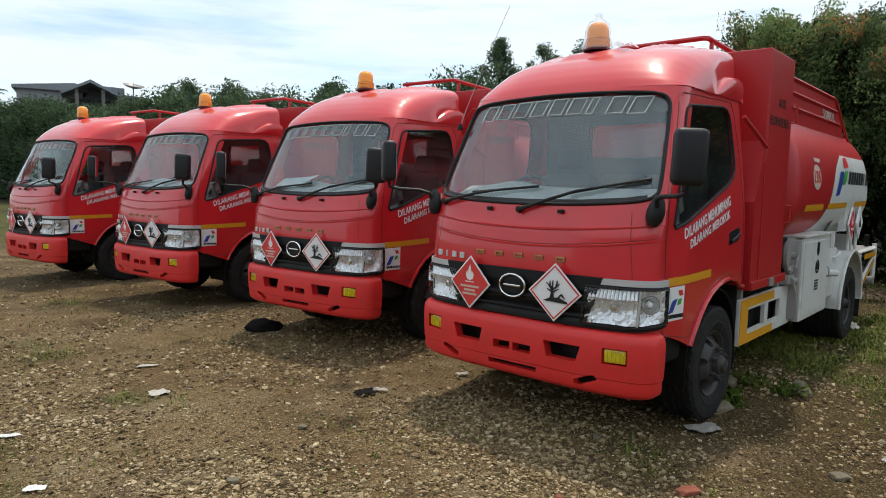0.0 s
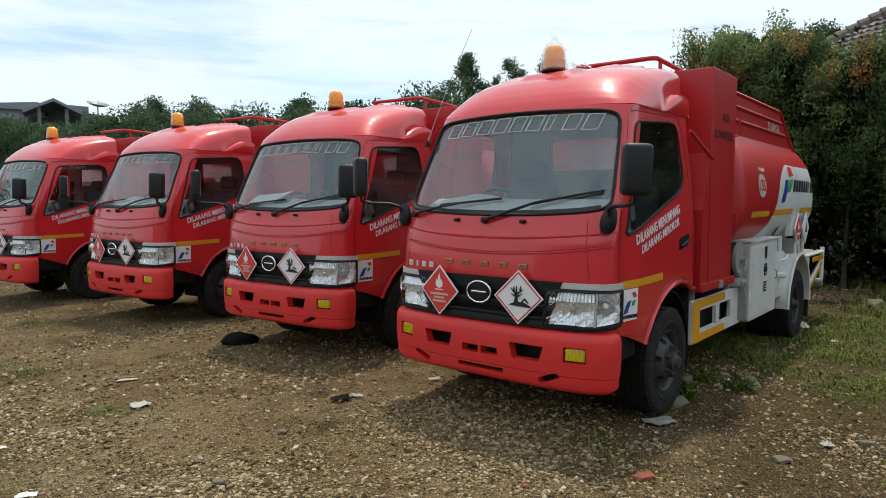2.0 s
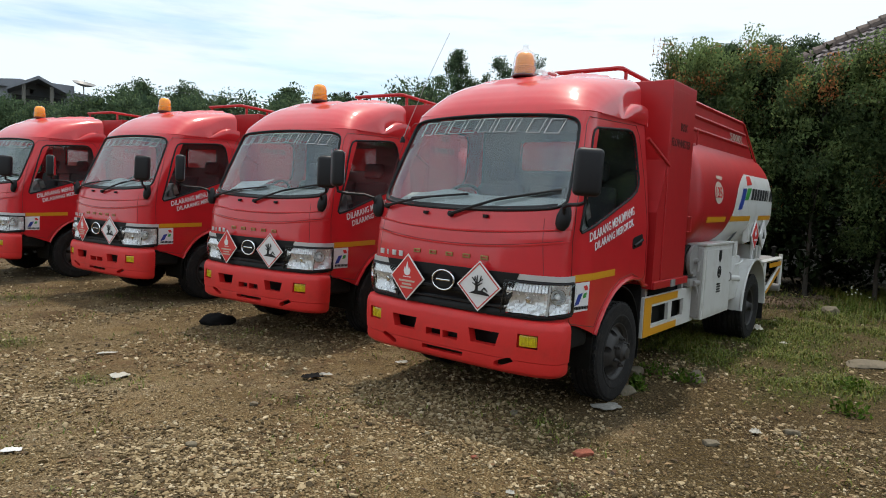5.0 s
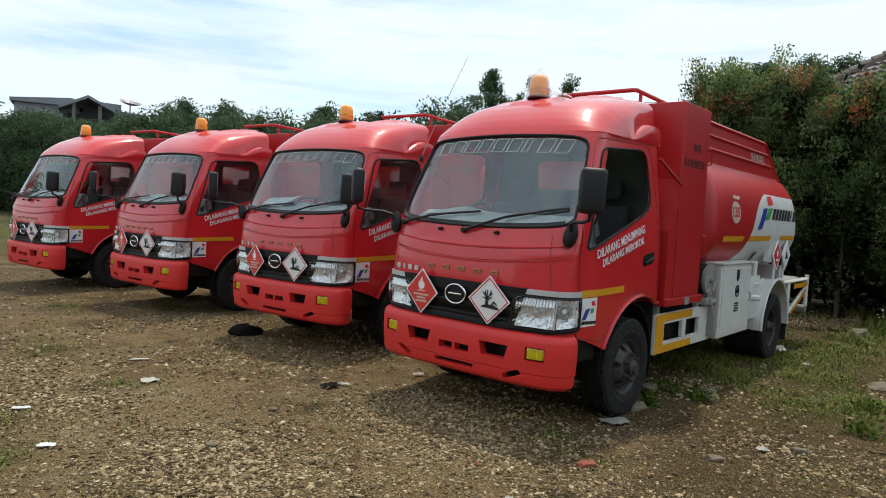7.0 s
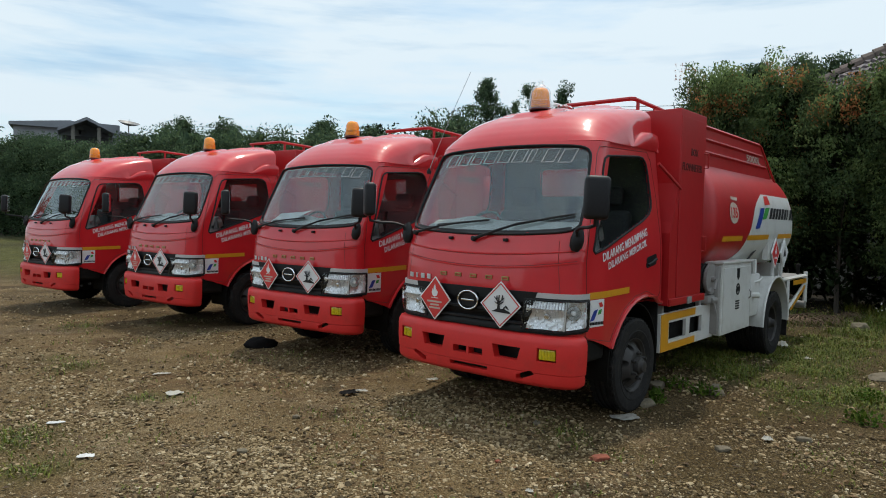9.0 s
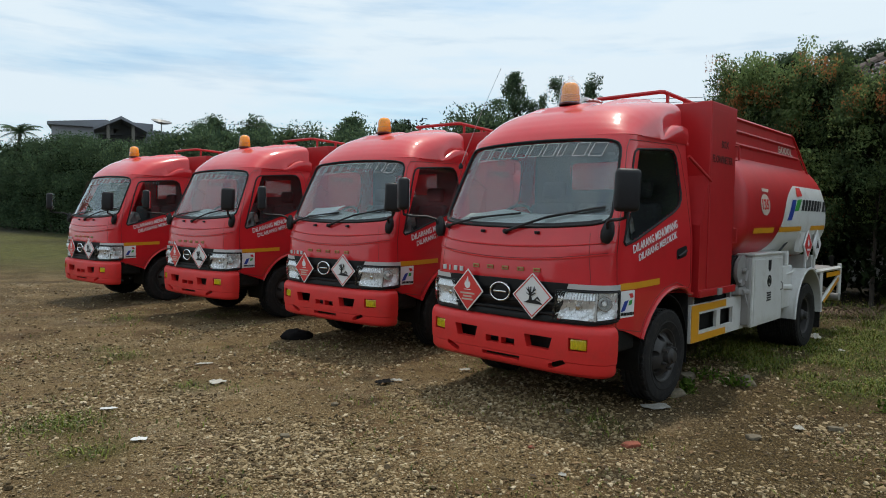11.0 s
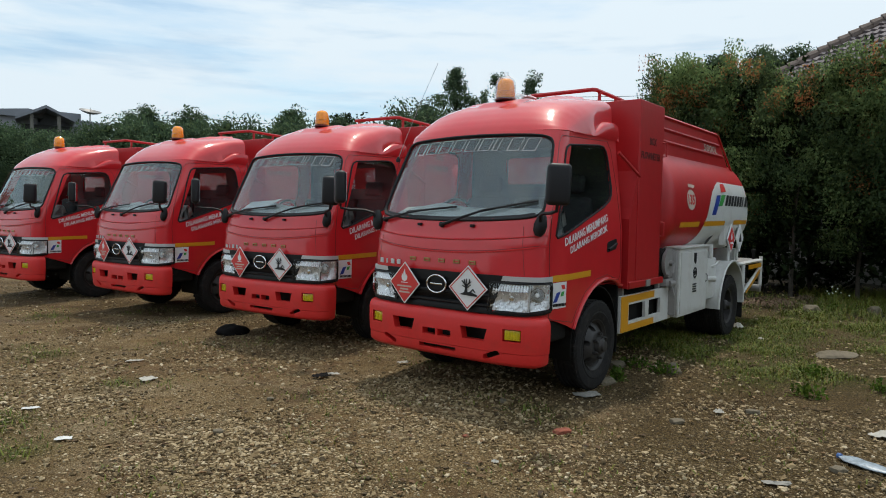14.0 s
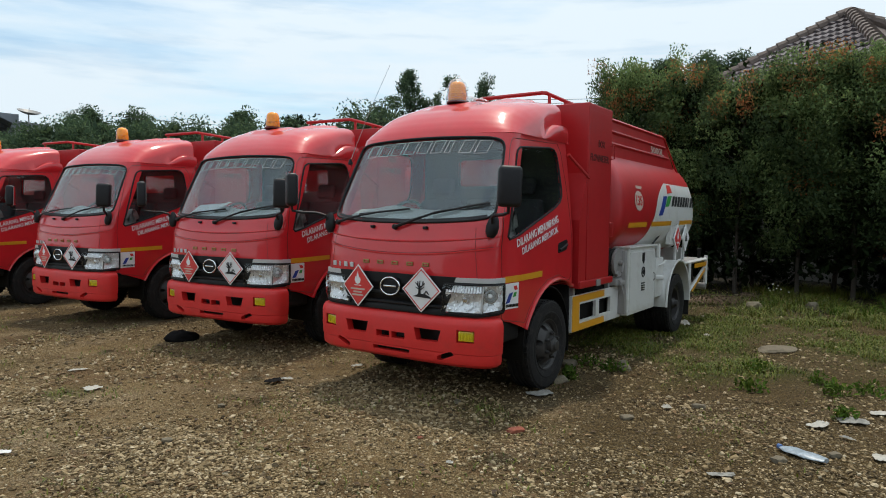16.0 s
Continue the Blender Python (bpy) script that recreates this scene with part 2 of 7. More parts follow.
def tube(bm, pts, r, seg=8, flat=1.0, closed=False):
    """A round bar along a line of points."""
    pts = [Vector(p) for p in pts]
    n = len(pts)
    rings = []
    side = None
    for i, p in enumerate(pts):
        a = pts[i - 1] if i or closed else p
        b = pts[(i + 1) % n] if i < n - 1 or closed else p
        d = (b - a).normalized()
        ref = side if side is not None else (Vector((0, 0, 1)) if abs(d.z) < 0.9 else Vector((1, 0, 0)))
        u = (ref - d * ref.dot(d)).normalized()
        side = u
        w = d.cross(u)
        rr = r[i] if isinstance(r, (list, tuple)) else r
        rings.append([bm.verts.new(p + u * math.cos(2 * math.pi * k / seg) * rr * flat + w * math.sin(2 * math.pi * k / seg) * rr) for k in range(seg)])
    for i in range(n if closed else n - 1):
        a, b = rings[i], rings[(i + 1) % n]
        for k in range(seg):
            bm.faces.new((a[k], a[(k + 1) % seg], b[(k + 1) % seg], b[k]))
    if not closed:
        bm.faces.new(rings[0][::-1])
        bm.faces.new(rings[-1])
    return bm


def lathe(bm, profile, seg=32, m=None, cap=True):
    """Turns (radius, height) rows round z."""
    rings, made = [], []
    for r, z in profile:
        ring = [bm.verts.new((r * math.cos(2 * math.pi * k / seg), r * math.sin(2 * math.pi * k / seg), z)) for k in range(seg)] if r > 1e-5 else [bm.verts.new((0, 0, z))]
        rings.append(ring)
        made += ring
    for a, b in zip(rings, rings[1:]):
        for k in range(seg):
            j = (k + 1) % seg
            if len(a) == 1 and len(b) > 1:
                bm.faces.new((a[0], b[k], b[j]))
            elif len(b) == 1 and len(a) > 1:
                bm.faces.new((a[k], a[j], b[0]))
            elif len(a) > 1:
                bm.faces.new((a[k], a[j], b[j], b[k]))
    if cap:
        for ring in (rings[0], rings[-1]):
            if len(ring) > 2:
                bm.faces.new(ring)
    if m is not None:
        bmesh.ops.transform(bm, matrix=m, verts=made)
    return bm


def prism(bm, poly, a, b, put):
    """A solid from a 2D outline; put(u, v, d) gives the place of a corner at depth d."""
    p = [bm.verts.new(put(u, v, a)) for u, v in poly]
    q = [bm.verts.new(put(u, v, b)) for u, v in poly]
    bm.faces.new(p)
    bm.faces.new(q[::-1])
    for i in range(len(p)):
        j = (i + 1) % len(p)
        bm.faces.new((p[i], q[i], q[j], p[j]))
    return bm


def sheet(bm, f, us, vs, keep=None, thick=None):
    """A grid of faces f(u, v), with the cells that keep() allows."""
    grid = [[None] * len(vs) for _ in us]

    def vert(i, j):
        if grid[i][j] is None:
            grid[i][j] = bm.verts.new(f(us[i], vs[j]))
        return grid[i][j]
    for i in range(len(us) - 1):
        for j in range(len(vs) - 1):
            if keep is None or keep((us[i] + us[i + 1]) / 2, (vs[j] + vs[j + 1]) / 2):
                bm.faces.new((vert(i, j), vert(i + 1, j), vert(i + 1, j + 1), vert(i, j + 1)))
    return bm


def span(a, b, n):
    return [a + (b - a) * i / (n - 1) for i in range(n)]


def inside(poly, x, y):
    hit = False
    for (x0, y0), (x1, y1) in zip(poly, poly[1:] + poly[:1]):
        if (y0 > y) != (y1 > y) and x < (x1 - x0) * (y - y0) / (y1 - y0) + x0:
            hit = not hit
    return hit


def refine(poly, step, closed=True):
    """The outline with points at most step apart, corners eased."""
    out = []
    ends = zip(poly, poly[1:] + poly[:1]) if closed else zip(poly, poly[1:])
    for (x0, y0), (x1, y1) in ends:
        k = max(1, int(math.hypot(x1 - x0, y1 - y0) / step))
        out += [(x0 + (x1 - x0) * i / k, y0 + (y1 - y0) * i / k) for i in range(k)]
    return out if closed else out + [poly[-1]]


def carved(bm, cutters):
    """The solid bm with the solids in cutters taken away."""
    def temp(b):
        bmesh.ops.recalc_face_normals(b, faces=b.faces)
        me = bpy.data.meshes.new("carve")
        b.to_mesh(me)
        b.free()
        return new("carve", me)
    a, c = temp(bm), temp(cutters)
    mod = a.modifiers.new("carve", "BOOLEAN")
    mod.object, mod.operation, mod.solver = c, "DIFFERENCE", "EXACT"
    bpy.context.view_layer.update()
    done = bpy.data.meshes.new_from_object(a.evaluated_get(bpy.context.evaluated_depsgraph_get()))
    out = bmesh.new()
    out.from_mesh(done)
    for o in (a, c):
        me = o.data
        bpy.data.objects.remove(o)
        bpy.data.meshes.remove(me)
    bpy.data.meshes.remove(done)
    return out


def lettering(words, put, depth=0.002, width=None, height=None, bold=0.0):
    """Words in the built-in font as a thin raised mesh; put(u, v, d) places them, u along and v up, in metres."""
    cu = bpy.data.curves.new("words", "FONT")
    cu.body, cu.extrude, cu.offset, cu.resolution_u = words, 0.02, bold, 2
    ob = new("words", cu)
    bpy.context.view_layer.update()
    me = bpy.data.meshes.new_from_object(ob.evaluated_get(bpy.context.evaluated_depsgraph_get()))
    bm = bmesh.new()
    bm.from_mesh(me)
    bpy.data.objects.remove(ob)
    bpy.data.curves.remove(cu)
    bpy.data.meshes.remove(me)
    xs, ys, zs = zip(*[v.co for v in bm.verts])
    for v in bm.verts:
        v.co = Vector(put((v.co.x - min(xs)) / (max(xs) - min(xs)) * width, (v.co.y - min(ys)) / (max(ys) - min(ys)) * height, depth if v.co.z > 0 else 0))
    return bm

# ---- the ground: one sheet of gravelly earth to the horizon ----
def ground_z(x, y):
    """Height of the yard."""
    fall = -0.0062 * min(max(0.6 - x, 0), 9)
    n = noise.noise(Vector((x * 0.45, y * 0.45, 3.1))) * 0.022 + noise.noise(Vector((x * 1.7, y * 1.7, 7.7))) * 0.009 + noise.noise(Vector((x * 6, y * 6, 1.7))) * 0.005
    near = 1 - smooth_step(10, 16, math.hypot(x, y - 6))
    return fall + n * near - 0.004


def grassy(x, y):
    """Share of grass cover: full to the right of the first truck, thin elsewhere."""
    d = 0.60 * x + 0.80 * y - 5.85 + noise.noise(Vector((x * 0.9, y * 0.9, 11))) * 1.3 + noise.noise(Vector((x * 3.1, y * 3.1, 12))) * 0.7
    right = smooth_step(1.0, 2.4, x - (y - 4.4) * 0.62 + 0.4)
    bare = math.exp(-(((x - 5.5) / 0.7) ** 2 + ((y - 6.7) / 0.6) ** 2))
    patch = smooth_step(-0.15, 0.4, noise.noise(Vector((x * 1.1, y * 1.1, 5.5))) + 0.5 * noise.noise(Vector((x * 3.3, y * 3.3, 15.5))) + 0.08)
    tufts = 0.0
    for tx, ty, r, k in ((-2.84, 3.62, 0.30, 1.0), (-2.32, 4.74, 0.17, 0.7), (-2.30, 3.05, 0.2, 0.8), (-3.4, 3.3, 0.3, 1.0), (-3.58, 5.9, 0.24, 0.6), (-3.96, 6.28, 0.16, 0.5), (-4.86, 8.5, 0.2, 0.5), (1.17, 3.85, 0.16, 0.5)):
        tufts = max(tufts, k * math.exp(-((x - tx) ** 2 + (y - ty) ** 2) / (r * r)))
    far_left = smooth_step(13, 17, y) * (1 - smooth_step(-9, -6, x))
    return max(smooth_step(-0.5, 1.4, d) * right * (0.12 + 0.88 * patch) * (1 - 0.75 * bare), tufts * 0.85, 0.22 * far_left)


def mossy(x, y):
    """Share of damp, mossy soil between the gravel."""
    n = noise.noise(Vector((x * 1.4, y * 1.4, 41))) + 0.5 * noise.noise(Vector((x * 4.1, y * 4.1, 43)))
    return smooth_step(-0.25, 0.5, n + 1.0 * smooth_step(0.2, 2.4, x) + 0.35 * smooth_step(5.5, 9.0, y) - 0.12)


def ground_material():
    m = bpy.data.materials.new("gravelly_earth")
    m.use_nodes = True
    n, l = m.node_tree.nodes, m.node_tree.links
    b = n["Principled BSDF"]
    co = n.new("ShaderNodeNewGeometry")

    def tex(kind, scale, **kw):
        t = n.new(kind)
        t.inputs["Scale"].default_value = scale
        for k, v in kw.items():
            t.inputs[k].default_value = v
        l.new(co.outputs["Position"], t.inputs["Vector"])
        return t

    def ramp(src, stops):
        r = n.new("ShaderNodeValToRGB")
        e = r.color_ramp.elements
        while len(e) < len(stops):
            e.new(0.5)
        for el, (p, c) in zip(e, stops):
            el.position, el.color = p, (*c, 1)
        l.new(src, r.inputs["Fac"])
        return r.outputs["Color"]

    def mix(fac, a, c, kind="MIX"):
        x = n.new("ShaderNodeMix")
        x.data_type, x.blend_type = "RGBA", kind
        if isinstance(fac, float):
            x.inputs[0].default_value = fac
        else:
            l.new(fac, x.inputs[0])
        l.new(a, x.inputs[6])
        l.new(c, x.inputs[7])
        return x.outputs[2]
    broad = tex("ShaderNodeTexNoise", 0.55, Detail=6.0, Roughness=0.6)
    mid = tex("ShaderNodeTexNoise", 3.5, Detail=6.0, Roughness=0.65)
    earth = mix(mid.outputs["Fac"], ramp(broad.outputs["Fac"], [(0.35, (0.115, 0.062, 0.019)), (0.65, (0.37, 0.238, 0.095))]), ramp(mid.outputs["Fac"], [(0.3, (0.088, 0.053, 0.017)), (0.7, (0.39, 0.272, 0.120))]))
    pebble = tex("ShaderNodeTexVoronoi", 84.0)
    grit = tex("ShaderNodeTexVoronoi", 150.0)
    stones = ramp(pebble.outputs["Color"], [(0.0, (0.072, 0.046, 0.019)), (0.35, (0.25, 0.170, 0.078)), (0.7, (0.42, 0.305, 0.155)), (1.0, (0.58, 0.475, 0.295))])
    cover = tex("ShaderNodeTexNoise", 1.6, Detail=4.0)
    gravel_share = n.new("ShaderNodeMapRange")
    gravel_share.inputs["From Min"].default_value, gravel_share.inputs["From Max"].default_value = 0.35, 0.62
    gravel_share.inputs["To Min"].default_value, gravel_share.inputs["To Max"].default_value = 0.4, 0.95
    l.new(cover.outputs["Fac"], gravel_share.inputs["Value"])
    col = mix(gravel_share.outputs["Result"], earth, stones)
    # dark soil between the pebbles, deepened by shade painted into the crevices
    col = mix(0.7, col, ramp(pebble.outputs["Distance"], [(0.38, (1, 1, 1)), (0.62, (0.36, 0.33, 0.28))]), "MULTIPLY")
    col = mix(0.45, col, ramp(grit.outputs["Color"], [(0.0, (0.35, 0.33, 0.3)), (1.0, (1, 0.95, 0.88))]), "MULTIPLY")
    # reddish-brown earth showing through in patches, and drifts of paler grey gravel
    stain = tex("ShaderNodeTexNoise", 1.15, Detail=7.0, Roughness=0.68, Distortion=0.6)
    rust = ramp(stain.outputs["Fac"], [(0.50, (0, 0, 0)), (0.60, (0.75, 0.75, 0.75))])
    col = mix(rust, col, ramp(mid.outputs["Fac"], [(0.3, (0.045, 0.024, 0.010)), (0.7, (0.19, 0.108, 0.048))]))
    drift = tex("ShaderNodeTexNoise", 0.8, Detail=5.0, Roughness=0.6, Lacunarity=2.3)
    pale = ramp(drift.outputs["Fac"], [(0.52, (0, 0, 0)), (0.68, (0.4, 0.4, 0.4))])
    col = mix(pale, col, ramp(pebble.outputs["Color"], [(0.0, (0.10, 0.076, 0.046)), (0.5, (0.35, 0.275, 0.172)), (1.0, (0.58, 0.49, 0.35))]))
    # mossy and grassy soil where the attribute says so
    at = n.new("ShaderNodeAttribute")
    at.attribute_name = "grass_cover"
    tangle = tex("ShaderNodeTexNoise", 48.0, Detail=5.0, Roughness=0.7)
    # single pebbles stay bare in the damp soil
    clear, hold = ramp(pebble.outputs["Color"], [(0.50, (1, 1, 1)), (0.70, (0.60, 0.60, 0.60))]), n.new("ShaderNodeMath")
    hold.operation = "MULTIPLY"
    l.new(at.outputs["Fac"], hold.inputs[0])
    l.new(clear, hold.inputs[1])
    col = mix(hold.outputs[0], col, ramp(tangle.outputs["Fac"], [(0.38, (0.017, 0.0105, 0.0025)), (0.52, (0.052, 0.032, 0.007)), (0.66, (0.115, 0.074, 0.016))]))
    turf = n.new("ShaderNodeAttribute")
    turf.attribute_name = "turf"
    col = mix(turf.outputs["Fac"], col, ramp(tangle.outputs["Fac"], [(0.38, (0.022, 0.028, 0.003)), (0.52, (0.060, 0.072, 0.008)), (0.66, (0.115, 0.125, 0.016))]))
    # mown yellowish grass beyond the far trucks
    mead = n.new("ShaderNodeAttribute")
    mead.attribute_name = "meadow"
    col = mix(mead.outputs["Fac"], col, ramp(mid.outputs["Fac"], [(0.32, (0.040, 0.044, 0.008)), (0.5, (0.085, 0.088, 0.017)), (0.68, (0.15, 0.132, 0.036))]))
    # shade along the foot of the hedge, put into the ground colour
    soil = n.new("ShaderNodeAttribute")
    soil.attribute_name = "hedge_shade"
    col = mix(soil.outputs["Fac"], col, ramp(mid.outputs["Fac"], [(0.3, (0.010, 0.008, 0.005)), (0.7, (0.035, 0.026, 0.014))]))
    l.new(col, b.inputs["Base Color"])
    b.inputs["Roughness"].default_value = 0.92
    b.inputs["Specular IOR Level"].default_value = 0.25
    bump = n.new("ShaderNodeBump")
    bump.inputs["Strength"].default_value, bump.inputs["Distance"].default_value = 1.0, 0.02
    inv = n.new("ShaderNodeMath")
    inv.operation = "MULTIPLY_ADD"
    inv.inputs[1].default_value, inv.inputs[2].default_value = -1.0, 1.0
    l.new(pebble.outputs["Distance"], inv.inputs[0])
    l.new(inv.outputs[0], bump.inputs["Height"])
    l.new(bump.outputs["Normal"], b.inputs["Normal"])
    return m


def ramp_material(name, stops, rough=0.8, source="Random Per Island", bump=0.3, scale=90.0, fine=0.35):
    """Each loose piece takes its own colour from the ramp, with a fine grain over it."""
    m = bpy.data.materials.new(name)
    m.use_nodes = True
    n, l = m.node_tree.nodes, m.node_tree.links
    b = n["Principled BSDF"]
    geo, r = n.new("ShaderNodeNewGeometry" if source == "Random Per Island" else "ShaderNodeObjectInfo"), n.new("ShaderNodeValToRGB")
    e = r.color_ramp.elements
    while len(e) < len(stops):
        e.new(0.5)
    for el, (p, c) in zip(e, stops):
        el.position, el.color = p, (*c, 1)
    l.new(geo.outputs[source], r.inputs["Fac"])
    t, co, mx, rng = n.new("ShaderNodeTexNoise"), n.new("ShaderNodeTexCoord"), n.new("ShaderNodeVectorMath"), n.new("ShaderNodeMapRange")
    t.inputs["Scale"].default_value, t.inputs["Detail"].default_value = scale, 4
    l.new(co.outputs["Object"], t.inputs["Vector"])
    rng.inputs["To Min"].default_value, rng.inputs["To Max"].default_value = 1 - fine, 1 + fine
    l.new(t.outputs["Fac"], rng.inputs["Value"])
    mx.operation = "SCALE"
    l.new(r.outputs["Color"], mx.inputs[0])
    l.new(rng.outputs["Result"], mx.inputs["Scale"])
    l.new(mx.outputs[0], b.inputs["Base Color"])
    b.inputs["Roughness"].default_value = rough
    if bump:
        bu = n.new("ShaderNodeBump")
        bu.inputs["Strength"].default_value, bu.inputs["Distance"].default_value = bump, 0.01
        l.new(t.outputs["Fac"], bu.inputs["Height"])
        l.new(bu.outputs["Normal"], b.inputs["Normal"])
    return m


STONE = ramp_material("pebble_stone", [(0.0, (0.052, 0.034, 0.012)), (0.3, (0.155, 0.103, 0.044)), (0.65, (0.285, 0.208, 0.105)), (0.92, (0.39, 0.30, 0.175)), (1.0, (0.50, 0.415, 0.28))], 0.85)
GRASS = ramp_material("grass_blades", [(0.0, (0.052, 0.072, 0.003)), (0.45, (0.105, 0.138, 0.006)), (0.8, (0.165, 0.185, 0.012)), (0.9, (0.17, 0.125, 0.028)), (1.0, (0.22, 0.155, 0.05))], 0.6, bump=0)
LITTER = ramp_material("dry_leaf", [(0.0, (0.05, 0.03, 0.015)), (0.5, (0.14, 0.075, 0.03)), (1.0, (0.26, 0.17, 0.08))], 0.8, bump=0)

gx = [-900, -300, -120, -60, -35, -24, -18] + span(-14, 12, 140) + [15, 20, 28, 45, 100, 300, 900]
gy = [-300, -60, -20, -10] + span(-4, 18, 120) + [22, 28, 36, 50, 70, 120, 300, 900]
bm = sheet(bmesh.new(), lambda x, y: Vector((x, y, ground_z(x, y))), gx, gy)
ground = tagged(part("ground", bm, ground_material(), smooth=True, angle=180), "brown gravel and earth yard with sparse grass", "ground", kind="structure")
cover = ground.data.attributes.new("grass_cover", "FLOAT", "POINT")
cover.data.foreach_set("value", [min(grassy(v.co.x, v.co.y) * 1.1 + min(0.30 + 0.64 * smooth_step(0.0, 2.2, v.co.x) + 0.35 * smooth_step(5.5, 9.0, v.co.y), 0.94) * mossy(v.co.x, v.co.y), 0.88) for v in ground.data.vertices])

turf = ground.data.attributes.new("turf", "FLOAT", "POINT")
turf.data.foreach_set("value", [min(1.2 * grassy(v.co.x, v.co.y), 0.9) for v in ground.data.vertices])
meadow = ground.data.attributes.new("meadow", "FLOAT", "POINT")
meadow.data.foreach_set("value", [0.9 * smooth_step(14.5, 20, v.co.y + 1.5 * noise.noise(v.co * 0.35)) * (1 - smooth_step(-10, -6, v.co.x)) for v in ground.data.vertices])
# how strongly the hedge's shade is painted in, by distance from its line
hedge_shade = ground.data.attributes.new("hedge_shade", "FLOAT", "POINT")
hedge_shade.data.foreach_set("value", [0.95 * smooth_step(-3.2, -1.8, (v.co.x - 5.6) * 0.683 + (v.co.y - 13.9) * 0.73 + 0.5 * noise.noise(v.co * 1.2)) for v in ground.data.vertices])


def numeric_mesh(name, verts, faces, mat):
    me = bpy.data.meshes.new(name)
    me.from_pydata(verts.tolist(), [], faces.tolist())
    me.materials.append(mat)
    me.update()
    return me


def scatter_places(rng, count, r0, r1, half_angle, wanted):
    """Places in a wedge in front of the walk, kept by the chance that wanted() gives."""
    out = []
    while len(out) < count:
        r = math.sqrt(rng.uniform(r0 * r0, r1 * r1))
        a = rng.uniform(-half_angle, half_angle)
        x, y = 0.1 + r * math.sin(a), -1.1 + r * math.cos(a)
        if rng.random() < wanted(x, y):
            out.append((x, y))
    return out


def pebbles():
    rng = np.random.default_rng(5)
    base = np.array([(-1, -1, -1), (1, -1, -1), (1, 1, -1), (-1, 1, -1), (-1, -1, 1), (1, -1, 1), (1, 1, 1), (-1, 1, 1)], float) * 0.72
    tri = np.array([(0, 2, 1), (0, 3, 2), (4, 5, 6), (4, 6, 7), (0, 1, 5), (0, 5, 4), (1, 2, 6), (1, 6, 5), (2, 3, 7), (2, 7, 6), (3, 0, 4), (3, 4, 7)])

    def bare(x, y):
        p = 0.45 + 0.9 * noise.noise(Vector((x * 0.8, y * 0.8, 21)))
        return min(max(p, 0.12), 1) * (1 - 0.8 * grassy(x, y)) * (1 - 0.38 * smooth_step(0.9, 3.0, x))
    places = [(p, 0.0062) for p in scatter_places(rng, 46000, 2.6, 6.0, 0.82, bare)]
    places += [(p, 0.0105) for p in scatter_places(rng, 4600, 2.8, 7.5, 0.80, lambda x, y: bare(x, y) ** 2)]
    places += [(p, 0.010) for p in scatter_places(rng, 11000, 6.0, 10.0, 0.76, bare)]
    places += [(p, 0.018) for p in scatter_places(rng, 3500, 10.0, 17.0, 0.68, bare)]
    t = (1 + 5 ** 0.5) / 2
    large = np.array([(-1, t, 0), (1, t, 0), (-1, -t, 0), (1, -t, 0), (0, -1, t), (0, 1, t), (0, -1, -t), (0, 1, -t), (t, 0, -1), (t, 0, 1), (-t, 0, -1), (-t, 0, 1)], float) / 1.9
    sides = np.array([(0, 11, 5), (0, 5, 1), (0, 1, 7), (0, 7, 10), (0, 10, 11), (1, 5, 9), (5, 11, 4), (11, 10, 2), (10, 7, 6), (7, 1, 8), (3, 9, 4), (3, 4, 2), (3, 2, 6), (3, 6, 8), (3, 8, 9), (4, 9, 5), (2, 4, 11), (6, 2, 10), (8, 6, 7), (9, 8, 1)])
    vs, fs, first = [], [], 0
    for k, ((x, y), size) in enumerate(places):
        r = size * math.exp(rng.normal(0, 0.48))
        r = min(r, 0.021)
        s = r * np.array([rng.uniform(0.8, 1.5), rng.uniform(0.7, 1.2), rng.uniform(0.5, 0.95)])
        shape, rim = (large, sides) if r > 0.015 else (base, tri)
        v = shape * s * rng.uniform(0.7, 1.15, (len(shape), 1)) + rng.normal(0, 0.18, (len(shape), 3)) * s
        a = rng.uniform(0, 6.28)
        c, q = math.cos(a), math.sin(a)
        v = np.stack([v[:, 0] * c - v[:, 1] * q, v[:, 0] * q + v[:, 1] * c, v[:, 2]], 1)
        vs.append(v + (x, y, ground_z(x, y) + s[2] * 0.35))
        fs.append(rim + first)
        first += len(shape)
    me = numeric_mesh("gravel", np.concatenate(vs), np.concatenate(fs), STONE)
    tagged(new("gravel", me), "loose grey-brown gravel stones on the earth", "gravel", kind="stuff")


